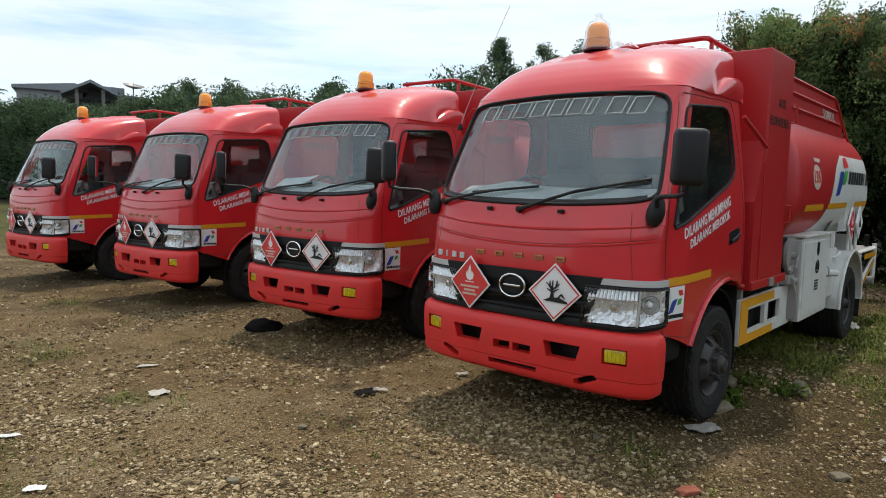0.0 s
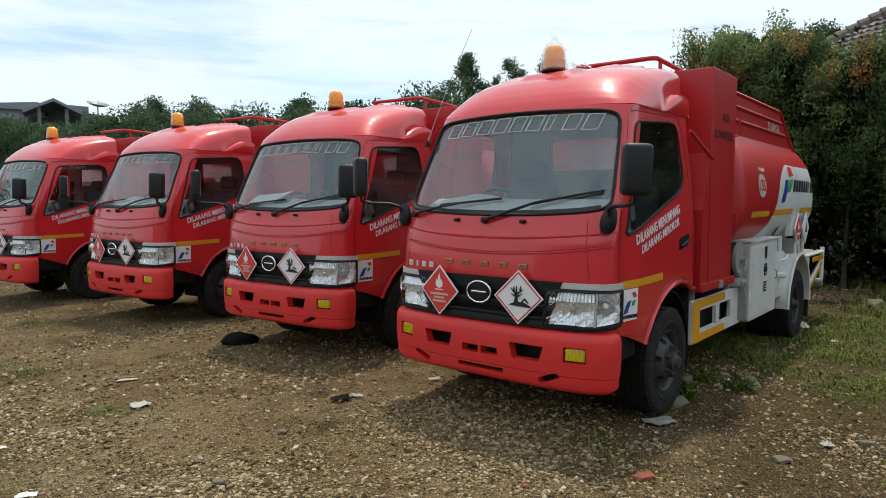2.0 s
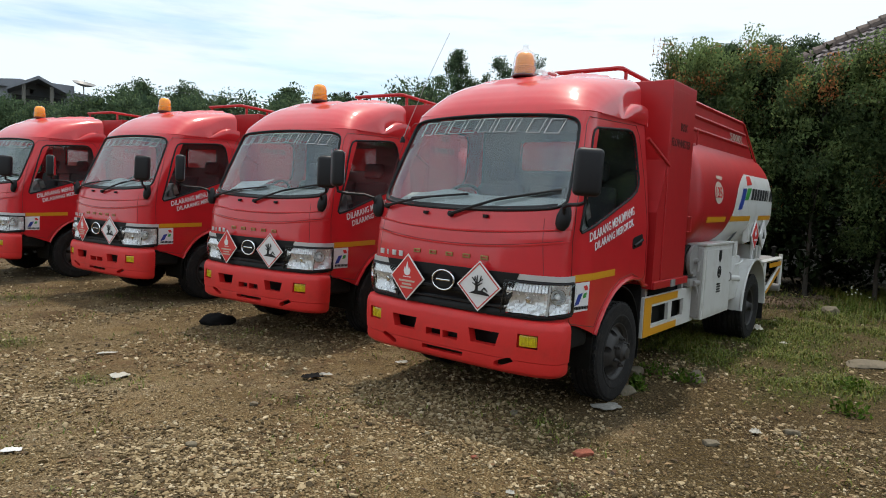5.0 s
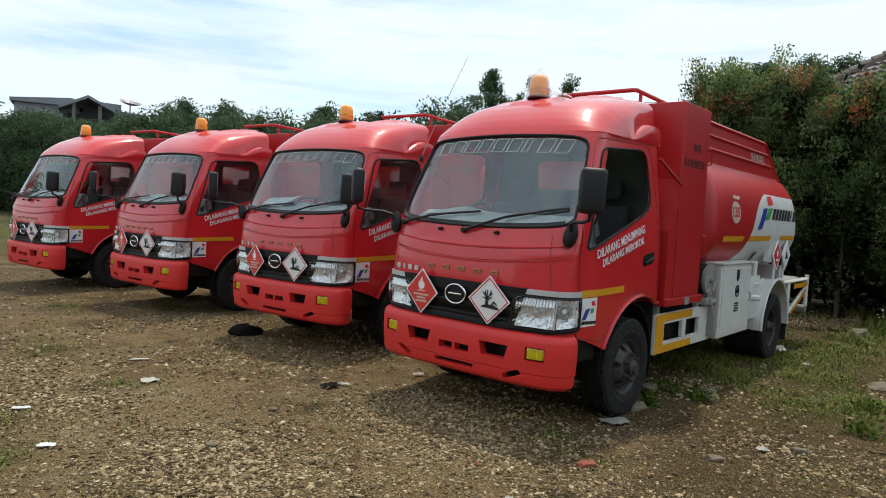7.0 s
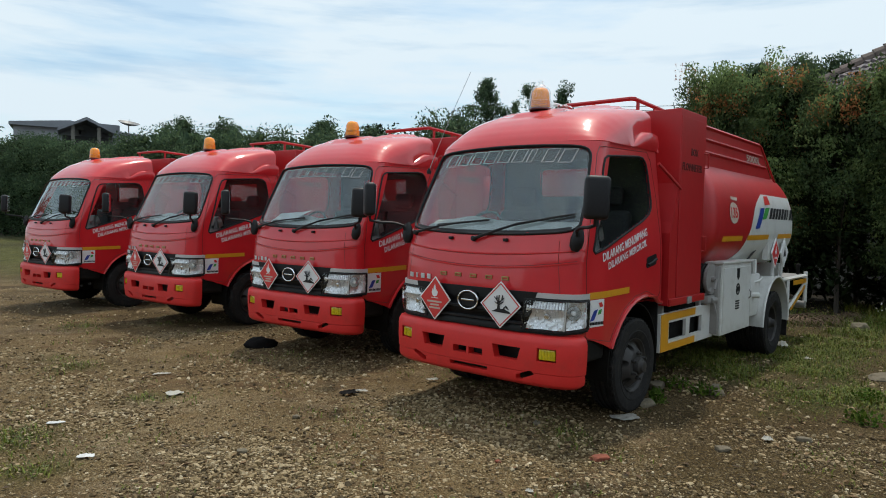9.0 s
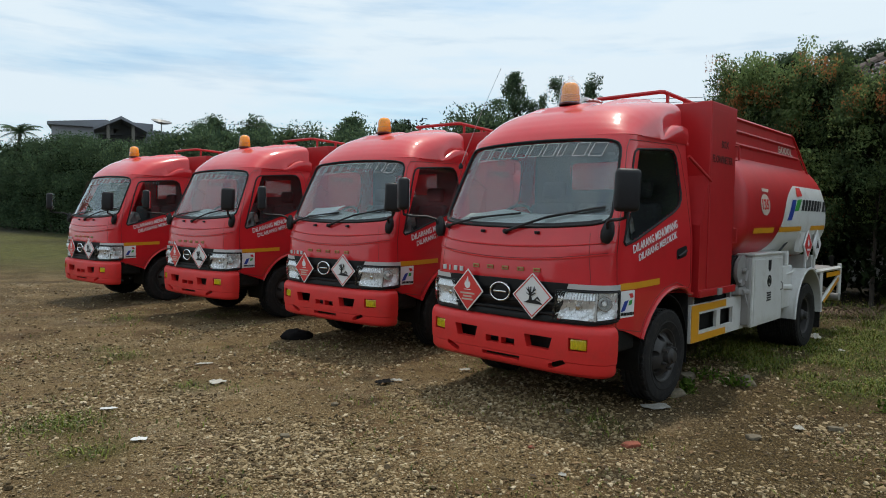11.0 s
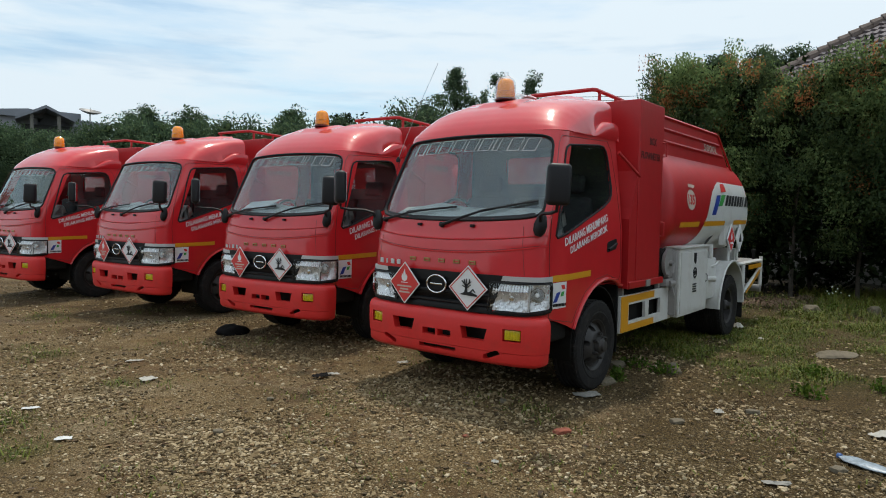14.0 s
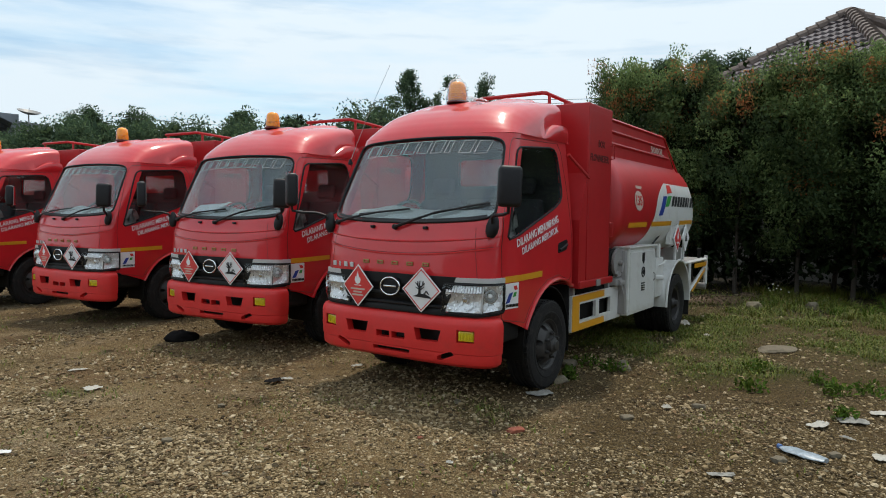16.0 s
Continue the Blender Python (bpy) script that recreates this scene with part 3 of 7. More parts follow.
def blades():
    rng = np.random.default_rng(8)
    places = scatter_places(rng, 36000, 3.0, 17.0, 0.80, lambda x, y: grassy(x, y) ** 1.6 * (1 - 0.7 * smooth_step(-3.0, -2.0, (x - 5.6) * 0.683 + (y - 13.9) * 0.73)) if y < 14 else 0.2 * grassy(x, y))
    places += scatter_places(rng, 4000, 3.0, 12.0, 0.7, lambda x, y: 0.3 * smooth_step(0.05, 0.4, noise.noise(Vector((x * 1.3, y * 1.3, 31)))))
    vs, fs = [], []
    for k, (x, y) in enumerate(places):
        d_hedge = (x - 5) * 0.683 + (y - 13.5) * 0.73
        tall = 0.022 + 0.034 * rng.random() + 0.03 * grassy(x, y) * rng.random() + 0.16 * smooth_step(-4.0, -0.8, d_hedge) * rng.random()
        a, lean, w = rng.uniform(0, 6.28), rng.uniform(0.4, 1.4), rng.uniform(0.003, 0.006)
        dx, dy = math.cos(a), math.sin(a)
        z = ground_z(x, y) - 0.005
        p = np.array([(x - dy * w, y + dx * w, z), (x + dy * w, y - dx * w, z), (x + dx * tall * lean * 0.35 + dy * w * 0.8, y + dy * tall * lean * 0.35 - dx * w * 0.8, z + tall * 0.6), (x + dx * tall * lean * 0.35 - dy * w * 0.8, y + dy * tall * lean * 0.35 + dx * w * 0.8, z + tall * 0.6), (x + dx * tall * lean, y + dy * tall * lean, z + tall * (1.05 - 0.35 * lean))])
        vs.append(p)
        fs += [(5 * k, 5 * k + 1, 5 * k + 2), (5 * k, 5 * k + 2, 5 * k + 3), (5 * k + 3, 5 * k + 2, 5 * k + 4)]
    me = numeric_mesh("grass", np.concatenate(vs), np.array(fs), GRASS)
    tagged(new("grass", me), "short patchy green grass on the yard", "grass", kind="stuff")


def leaf_litter():
    rng = np.random.default_rng(9)

    def wanted(x, y):
        d = (x - 5) * 0.683 + (y - 13.5) * 0.73
        return 0.10 + 0.9 * smooth_step(-3.0, -1.6, d) * (1 - smooth_step(0.3, 1.2, d))
    vs, fs = [], []
    for k, (x, y) in enumerate(scatter_places(rng, 7000, 3.0, 16.0, 0.74, wanted)):
        s = rng.uniform(0.012, 0.035)
        a, t = rng.uniform(0, 6.28), rng.uniform(-0.6, 0.6)
        c, q = math.cos(a) * s, math.sin(a) * s
        z = ground_z(x, y) + 0.012
        h = abs(t) * s
        vs.append(np.array([(x - c, y - q, z), (x + q * 0.5, y - c * 0.5, z + h), (x + c, y + q, z + h * 0.4), (x - q * 0.5, y + c * 0.5, z + h * 0.8)]))
        fs += [(4 * k, 4 * k + 1, 4 * k + 2), (4 * k, 4 * k + 2, 4 * k + 3)]
    me = numeric_mesh("leaf_litter", np.concatenate(vs), np.array(fs), LITTER)
    tagged(new("leaf_litter", me), "dry brown fallen leaves on the ground", "leaf litter", kind="stuff")


pebbles()
blades()
leaf_litter()

# ---- the tanker trucks: x to the truck's left, y to its rear, z up, origin on the ground under the nose ----
CAB_W = [(0.5, 0.905), (0.75, 0.92), (1.05, 0.925), (1.4, 0.92), (1.8, 0.878), (2.2, 0.828), (2.3, 0.82)]
CAB_F = [(0.5, -0.06), (0.75, -0.062), (1.06, -0.066), (1.2, -0.058), (1.33, -0.045), (1.36, -0.032), (1.48, 0.0), (2.24, 0.355), (2.3, 0.39)]
CAB_REAR, CAB_TOP, BEND, POWER = 1.49, 2.25, 0.27, 3.4
ARCH = [(0.10, 0.73), (0.30, 0.69), (0.56, 0.60), (0.60, 0.68), (0.68, 0.785), (0.76, 0.855), (0.85, 0.91), (0.95, 0.95), (1.05, 0.972), (1.18, 0.982), (1.32, 0.965), (1.42, 0.91), (1.49, 0.90)]


def arc_rows(power=POWER):
    """The nose in plan: (share of half width, share of depth, length) from the middle to the side, for unit sizes 0.9 by 0.27."""
    pts = [(x / 40, 1 - (1 - (x / 40) ** power) ** (1 / power)) for x in range(36)]
    c0 = (1 - 0.875 ** power) ** (1 / power)
    for k in range(25):
        c = c0 * (1 - k / 24)
        pts.append(((1 - c ** power) ** (1 / power), 1 - c))
    rows, s = [], 0.0
    for i, (x, y) in enumerate(pts):
        if i:
            s += math.hypot((x - pts[i - 1][0]) * 0.92, (y - pts[i - 1][1]) * 0.27)
        rows.append((x, y, s))
    return rows


ARC = arc_rows()
ARC_X, ARC_Y = [(r[2], r[0]) for r in ARC], [(r[2], r[1]) for r in ARC]
ARC_S = [(r[0], r[2]) for r in ARC]
ARC_END = ARC[-1][2]


def taper(z):
    """How much narrower the lower nose is than the flank behind it."""
    return 0.033 * (1 - smooth_step(1.25, 1.8, z))


def nose(s, z, off=0.0, w=None, yf=None, bend=BEND):
    """Place on the cab's front at s metres round from the middle; off: outwards."""
    w = lerp_table(CAB_W, z) - taper(z) if w is None else w
    yf = lerp_table(CAB_F, z) if yf is None else yf
    a = min(abs(s), ARC_END)

    def at(q):
        return lerp_table(ARC_X, q) * w, yf + lerp_table(ARC_Y, q) * bend
    x, y = at(a)
    x0, y0 = at(max(a - 0.01, 0))
    x1, y1 = at(min(a + 0.01, ARC_END))
    d = Vector((y1 - y0, -(x1 - x0), 0)).normalized() if a > 0.005 else Vector((0, -1, 0))
    p = Vector((x + d.x * off, y + d.y * off, z))
    if s < 0:
        p.x = -p.x
    return p


def nose_x(x, z, off=0.0):
    """The same by the distance across, which is right away from the corners."""
    w = lerp_table(CAB_W, z) - taper(z)
    s = lerp_table(ARC_S, min(abs(x) / w, 1))
    return nose(math.copysign(s, x), z, off)


def flank(y, z, off=0.0, side=1):
    """Place on the cab's side."""
    return Vector((side * (lerp_table(CAB_W, z) - taper(z) * (1 - smooth_step(0.2, 0.45, y)) + off), y, z))


def rounded(loop):
    """A closed outline with its corners cut twice."""
    for _ in range(2):
        loop = [(p[0] * a + q[0] * (1 - a), p[1] * a + q[1] * (1 - a)) for p, q in zip(loop, loop[1:] + loop[:1]) for a in (0.75, 0.25)]
    return loop


SCREEN = [(0, 1.485), (0.4, 1.492), (0.68, 1.512), (0.78, 1.527), (0.825, 1.55), (0.845, 1.60), (0.785, 2.08), (0.768, 2.145), (0.73, 2.185), (0.6, 2.205), (0, 2.228)]
SCREEN = rounded(SCREEN + [(-x, z) for x, z in SCREEN[-2:0:-1]])
PANE = [(0.262, 1.385), (0.33, 1.62), (0.41, 1.88), (0.475, 2.05), (0.505, 2.10), (0.56, 2.128), (1.13, 2.172), (1.21, 2.165), (1.26, 2.125), (1.28, 2.05), (1.305, 1.80), (1.295, 1.74), (1.25, 1.685), (1.12, 1.625), (0.34, 1.378), (0.285, 1.362)]
DOOR = [(0.44, 2.195), (1.30, 2.225), (1.36, 2.15), (1.415, 1.85), (1.455, 1.5), (1.46, 0.995), (1.42, 0.955), (1.18, 1.02), (0.95, 0.99), (0.76, 0.9), (0.6, 0.76), (0.54, 0.66), (0.19, 0.72), (0.17, 1.30), (0.20, 1.56), (0.29, 1.88), (0.38, 2.13)]


def cab_shell(cab):
    """Body and doors, with the windows open."""
    body, doors = bmesh.new(), {1: bmesh.new(), -1: bmesh.new()}
    cols = [(-1, "f", -r[2]) for r in ARC[:0:-1]] + [(1, "f", r[2]) for r in ARC]
    flanks = [k / 52 for k in range(1, 53)]
    cols = [(-1, "s", k) for k in flanks[::-1]] + cols + [(1, "s", k) for k in flanks]

    def low(side, kind, k):
        if kind == "f":
            return 0.73
        return max(lerp_table(ARCH, 0.20 + k * (CAB_REAR - 0.20)), 0.5)

    def place(col, row):
        side, kind, k = col
        z0 = low(*col)
        z = z0 + (1.15 - z0) * row / 14 if row <= 14 else 1.15 + (CAB_TOP - 1.15) * (row - 14) / 46
        if kind == "f":
            return nose(k, z)
        y0 = lerp_table(CAB_F, z) + BEND
        return flank(y0 + k * (CAB_REAR - y0), z, 0, side)
    verts = {}

    def vert(bm, i, j):
        key = (id(bm), i, j)
        if key not in verts:
            verts[key] = bm.verts.new(place(cols[i], j))
        return verts[key]
    for i in range(len(cols) - 1):
        for j in range(60):
            mid = (place(cols[i], j) + place(cols[i + 1], j + 1)) / 2
            side = cols[i][1] == "s" and cols[i + 1][1] == "s"
            if (not side and inside(SCREEN, mid.x, mid.z)) or (side and inside(PANE, mid.y, mid.z)):
                continue
            if not side and 0.765 < mid.z < 1.01 and abs(mid.x) > 0.53 and mid.y < 0.17:
                continue
            bm = body
            if side and inside(DOOR, mid.y, mid.z):
                bm = doors[cols[i][0]]
            bm.faces.new((vert(bm, i, j), vert(bm, i + 1, j), vert(bm, i + 1, j + 1), vert(bm, i, j + 1)))
    # rear wall with two windows, and the floor
    openings = [(-0.38, 0.38)]
    xs, zs = span(-0.9, 0.9, 37), span(0.9, CAB_TOP, 28)
    sheet(body, lambda x, z: Vector((x / 0.9 * lerp_table(CAB_W, z), CAB_REAR, z)), xs, zs, lambda x, z: not (1.84 < z < 2.14 and any(a < x < b for a, b in openings)))
    sheet(body, lambda x, y: Vector((x, y, 0.93)), span(-0.86, 0.86, 4), span(0.28, CAB_REAR, 4))
    ob = part("cab_body", body, RED, cab, smooth=True, angle=28)
    solid(ob, 0.012)
    out = {}
    for side, bm in doors.items():
        out[side] = part("door", bm, RED, cab, smooth=True, angle=28)
        solid(out[side], 0.014)
    return out


def solid(ob, t, offset=-1):
    mod = ob.modifiers.new("thickness", "SOLIDIFY")
    mod.thickness, mod.offset = t, offset


ROOF_H = [(0.0, 0.0), (0.03, 0.055), (0.08, 0.115), (0.15, 0.18), (0.24, 0.245), (0.36, 0.30), (0.48, 0.335), (0.7, 0.375), (0.9, 0.40), (1.12, 0.425)]


def roof_point(u, v):
    """Roof bubble with side ledges: u from -1 to 1 across, v from 0 at the windscreen to 1 at the rear."""
    full = 0.834
    k = smooth_step(0.42, 0.85, v)
    hw = full - 0.058 * k
    ledge = 0.165 * k * (1 - 0.10 * smooth_step(0.9, 1, v))
    a = abs(u)
    if a <= 0.86:
        x = hw * a / 0.86
    else:
        x = hw + (full - hw) * min((a - 0.86) / 0.07, 1)
    y0 = nose(lerp_table(ARC_S, min(x / full, 1)), CAB_TOP).y - 0.002
    y = y0 + (CAB_REAR + 0.015 - y0) * v
    h = lerp_table(ROOF_H, (y - y0) * (1.12 / (CAB_REAR + 0.015 - 0.35)))
    if a <= 0.86:
        q = a / 0.86
        z = ledge + max(h - ledge, 0) * max(1 - q ** (2.9 + 3.0 * v), 0) ** (1 / (2.0 + 2.6 * v))
    elif a <= 0.93:
        z = ledge * (1 - 0.06 * (a - 0.86) / 0.07)
    else:
        t = (a - 0.93) / 0.07
        z = ledge * 0.94 * (1 - t)
        x += 0.012 * math.sin(t * math.pi) * k
    rib = math.exp(-((x - 0.38 - 0.10 * (y - 0.9)) / 0.035) ** 2) * smooth_step(0.60, 1.15, y) * 0.032
    pad = (1 - smooth_step(0.17, 0.22, x)) * smooth_step(0.66, 0.73, y) * (1 - smooth_step(1.0, 1.10, y)) * 0.026
    return Vector((math.copysign(x, u), y, CAB_TOP - 0.004 + z + rib + pad))


def roof(cab):
    bm = bmesh.new()
    half_us = span(0, 0.70, 22)[:-1] + span(0.70, 0.86, 14)[:-1] + span(0.86, 0.93, 5)[:-1] + span(0.93, 1.0, 6)
    us = [-u for u in half_us[:0:-1]] + half_us
    vs = [(k / 40) ** 1.5 for k in range(41)]
    sheet(bm, roof_point, us, vs)
    ring = [v for v in bm.verts if abs(v.co.y - (CAB_REAR + 0.015)) < 0.002]
    ring.sort(key=lambda v: (v.co.x, v.co.z if v.co.x < 0 else -v.co.z))
    base = [bm.verts.new((v.co.x, v.co.y, CAB_TOP - 0.01)) for v in ring]
    for p, q, c, d in zip(ring, ring[1:], base[1:], base):
        bm.faces.new((p, q, c, d))
    ob = part("roof", bm, RED, cab, smooth=True, angle=48)
    solid(ob, 0.008)
    return ob


def glazing(cab, doors):
    bm = bmesh.new()
    sheet(bm, lambda x, z: nose_x(x, z, -0.010), span(-0.86, 0.86, 60), span(1.47, 2.24, 40), lambda x, z: inside(SCREEN, x, z))
    screen = part("windscreen", bm, WINDSCREEN, cab, "grey-tinted curved windscreen", smooth=True)
    bm = bmesh.new()
    tube(bm, [nose_x(x, z, 0.002) for x, z in refine(SCREEN, 0.03)], 0.0135, 8, 0.8, closed=True)
    part("seal", bm, BLACK, screen, smooth=True)
    # black printed band along the foot of the glass
    foot = [(0.0, 1.482), (0.4, 1.489), (0.68, 1.509), (0.78, 1.526)]
    bm = sheet(bmesh.new(), lambda x, v: nose_x(x, lerp_table(foot, abs(x)) + 0.034 * v, -0.006), span(-0.79, 0.79, 41), [0, 0.5, 1])
    part("black_band", bm, INK, screen, smooth=True)
    # outlined band of slanted blocks across the top of the screen
    for k in range(9):
        bm = bmesh.new()
        x0, zt = -0.625 + k * 0.146, 2.192
        wide = 0.05 if k == 6 else 0.108
        drop = 0.018 * ((x0 + 0.05) / 0.6) ** 2
        pts = [(x0, 2.085 - drop), (x0 + 0.03, zt - drop), (x0 + 0.03 + wide, zt - drop), (x0 + wide, 2.085 - drop)]
        tube(bm, [nose_x(x, z, 0.003) for x, z in refine(pts, 0.03)], 0.0026, 4, closed=True)
        part("letter_block", bm, WHITE_FILM, screen)
    for side, door in doors.items():
        bm = bmesh.new()
        sheet(bm, lambda y, z: flank(y, z, -0.010, side), span(0.24, 1.32, 48), span(1.35, 2.18, 38), lambda y, z: inside(PANE, y, z))
        pane = part("window_pane", bm, SIDE_GLASS, door, "dark-tinted side window", smooth=True)
        pane.visible_shadow = False
        bm = bmesh.new()
        tube(bm, [flank(y, z, 0.0, side) for y, z in refine(PANE, 0.03)], 0.0105, 8, 0.9, closed=True)
        part("window_seal", bm, BLACK, door, smooth=True)
        bm = bmesh.new()
        tube(bm, [flank(y, z, 0.0, side) for y, z in refine(DOOR, 0.04)], 0.003, 5, closed=True)
        part("door_gap", bm, BROWN, door)
        # sunken handle
        bm = bmesh.new()
        prism(bm, [(1.175, 1.218), (1.345, 1.243), (1.365, 1.262), (1.368, 1.325), (1.35, 1.34), (1.185, 1.312), (1.165, 1.295), (1.16, 1.235)], -0.02, 0.003, lambda y, z, d: flank(y, z, d, side))
        tray = part("handle_tray", bm, BLACK, door)
        bm = bmesh.new()
        tube(bm, [(side * 0.935, 1.18, 1.245), (side * 0.942, 1.26, 1.272), (side * 0.935, 1.34, 1.292)], 0.012, 6)
        part("handle", bm, DARK_GREY, door, smooth=True)
        # swept crease of the wheel opening
        bm = bmesh.new()
        tube(bm, [flank(y, max(z, 0.5), 0.006, side) for y, z in refine(ARCH[2:], 0.03, False)], 0.02, 8, 0.8)
        part("arch_lip", bm, RED, cab, smooth=True)


def front_end(cab):
    # crease lines over the nose, their shade drawn as thin darker red lines
    for z, lift, r, off, mat in ((1.324, 0.055, 0.0035, -0.0015, RED_GAP_SHADE), (1.330, 0.055, 0.008, -0.003, RED), (1.233, 0.075, 0.004, -0.0012, RED_GAP_SHADE), (1.222, 0.075, 0.011, -0.004, RED)):
        bm = bmesh.new()
        tube(bm, [nose_x(x, z + lift * (x / 0.885) ** 2, off) for x in span(-0.885, 0.885, 61)], r, 6)
        part("nose_crease", bm, mat, cab, smooth=True)
    # edges of the hinged front panel
    for side in (1, -1):
        bm = bmesh.new()
        tube(bm, [nose_x(side * (0.772 - 0.11 * (z - 1.06)), z, -0.0005) for z in span(1.065, 1.45, 16)], 0.0026, 5)
        part("panel_gap", bm, RED_GAP_SHADE, cab)
    # grille between the lamps
    bm = bmesh.new()
    grid_x, grid_z = span(-1, 1, 41), span(0.75, 1.062, 27)

    def grille_point(u, z):
        half = 0.50 + (z - 0.75) / 0.31 * 0.11
        step = 0.010 * math.sin((z - 0.75) / 0.31 * math.pi * 6) if 0.78 < z < 0.97 else 0.012
        return nose_x(u * half, z, 0.014 + step * 0.8)
    sheet(bm, grille_point, grid_x, grid_z)
    grille = part("grille", bm, BLACK, cab, smooth=True, angle=60)
    solid(grille, 0.02)
    for z in (0.82, 0.90):
        bm = bmesh.new()
        tube(bm, [nose_x(x, z, 0.032) for x in span(-0.5, 0.5, 15)], 0.012, 6)
        part("grille_bar", bm, DARK_GREY, grille, smooth=True)
    # round badge with a bar, kept plain
    bm = bmesh.new()
    tube(bm, [(0.10 * math.cos(a), -0.125, 0.955 + 0.073 * math.sin(a)) for a in (2 * math.pi * k / 32 for k in range(32))], 0.0075, 8, closed=True)
    box(bm, -0.066, 0.066, -0.133, -0.115, 0.948, 0.963, 0.004)
    part("badge", bm, CHROME, grille, "chrome ring badge", smooth=True)
    bm = bmesh.new()
    box(bm, -0.08, 0.08, -0.118, -0.09, 0.885, 1.02, 0.02)
    part("badge_backing", bm, BLACK, grille)
    # maker's marks as plain blocks
    for k in range(4):
        bm = bmesh.new()
        x = -0.73 + k * 0.078
        box(bm, -0.024 if k != 1 else -0.008, 0.024 if k != 1 else 0.008, -0.006, 0.004, -0.021, 0.021, 0.003, Matrix.Translation(nose_x(x + 0.01, 1.108, 0.004)) @ pose(0, 0, 0, 0, 0, -14))
        part("name_block", bm, SILVER_TRIM, cab)
    for k in range(5):
        bm = bmesh.new()
        box(bm, -0.034, 0.034, -0.005, 0.004, -0.016, 0.016, 0.003, Matrix.Translation(nose_x(-0.315 + k * 0.158, 1.147, 0.004)))
        cut = bmesh.new()
        box(cut, -0.022, 0.022, -0.03, 0.02, -0.006, 0.006, 0, Matrix.Translation(nose_x(-0.315 + k * 0.158, 1.147, 0.004)))
        part("model_block", carved(bm, cut), GOLD, cab)
    # lamps
    for side in (1, -1):
        lamp_s0 = lerp_table(ARC_S, 0.54)
        lamp_s1 = ARC_END - 0.012

        def edge(v):
            return lamp_s0 + 0.03 * v

        def at(u, v, off):
            z = 0.772 + v * (1.008 - 0.772) + (1 - v) * 0.022 * smooth_step(0.5, 1, u)
            s = edge(v) + (lamp_s1 - edge(v)) * u
            return nose(side * s, z, off)
        bm = sheet(bmesh.new(), lambda u, v: at(u, v, -0.075 + 0.095 * min(max(abs(u - 0.5) * 2, abs(v - 0.5) * 2), 1.0) ** 10), span(-0.02, 1.0, 40), span(-0.09, 1.06, 24))
        lamp = part("headlight_housing", bm, BLACK, cab, "clear headlight with a chrome reflector")

        shake = random.Random(7)

        def facets(u0, u1, v0, v1, nu, nv, deep, cu, cv):
            """Mirror faces of a dished reflector, each tilted a little by itself."""
            bm = bmesh.new()
            for i in range(nu):
                for j in range(nv):
                    quad = []
                    for p, q in ((i, j), (i + 1, j), (i + 1, j + 1), (i, j + 1)):
                        u, v = u0 + (u1 - u0) * p / nu, v0 + (v1 - v0) * q / nv
                        e = ((u - cu) / (u1 - u0) * 2) ** 2 + 0.6 * ((v - cv) / (v1 - v0) * 2) ** 2
                        quad.append(bm.verts.new(at(u, v, 0.010 - deep * max(1 - e, 0) + shake.uniform(-0.0045, 0.0045))))
                    bm.faces.new(quad)
            return bm
        part("reflector", facets(0.03, 0.61, 0.05, 0.70, 13, 7, 0.06, 0.34, 0.40), SILVER, lamp)
        # upright flutes along the top of the main lamp
        bm = bmesh.new()
        for q in range(13):
            u0 = 0.035 + q * 0.0442
            sheet(bm, lambda u, v: at(u0 + u * 0.041, v, 0.014 - 0.075 * (v - 0.72) + 0.012 * math.sin(u * math.pi)), span(0, 1, 6), span(0.72, 0.955, 4))
        part("flutes", bm, SILVER, lamp, smooth=True, angle=60)
        part("turn_reflector", facets(0.645, 0.985, 0.05, 0.96, 7, 9, 0.05, 0.78, 0.55), SILVER, lamp)
        part("reflector_divider", sheet(bmesh.new(), lambda u, v: at(u, v, 0.012), [0.612, 0.637], span(0.03, 0.97, 8)), SILVER_TRIM, lamp)
        bm = bmesh.new()
        lathe(bm, [(0.0, 0.045), (0.02, 0.043), (0.034, 0.034), (0.042, 0.015), (0.044, 0.0)], 20, Matrix.Translation(at(0.73, 0.62, 0.008)) @ pose(0, 0, 0, 90, 0, side * 38) @ Matrix.Translation((0, 0, -0.02)), cap=False)
        part("turn_lamp", bm, LENS, lamp, smooth=True)
        bm = bmesh.new()
        lathe(bm, [(0.018, -0.012), (0.040, 0.004), (0.052, 0.022), (0.056, 0.022), (0.054, 0.0)], 24, Matrix.Translation(at(0.73, 0.62, 0.012)) @ pose(0, 0, 0, 90, 0, side * 38), cap=False)
        part("turn_bowl", bm, CHROME, lamp, smooth=True, angle=50)
        bm = bmesh.new()
        lathe(bm, [(0.0, 0.03), (0.014, 0.026), (0.02, 0.012), (0.02, 0.0)], 14, Matrix.Translation(at(0.73, 0.62, 0.008)) @ pose(0, 0, 0, 90, 0, side * 38), cap=False)
        part("bulb", bm, WHITE_FILM, lamp, smooth=True)
        bm = bmesh.new()
        lathe(bm, [(0.0, 0.03), (0.02, 0.026), (0.03, 0.01), (0.03, 0.0)], 16, Matrix.Translation(at(0.34, 0.46, -0.05)) @ pose(0, 0, 0, 90, 0, side * 12), cap=False)
        part("main_bulb", bm, CHROME, lamp, smooth=True)
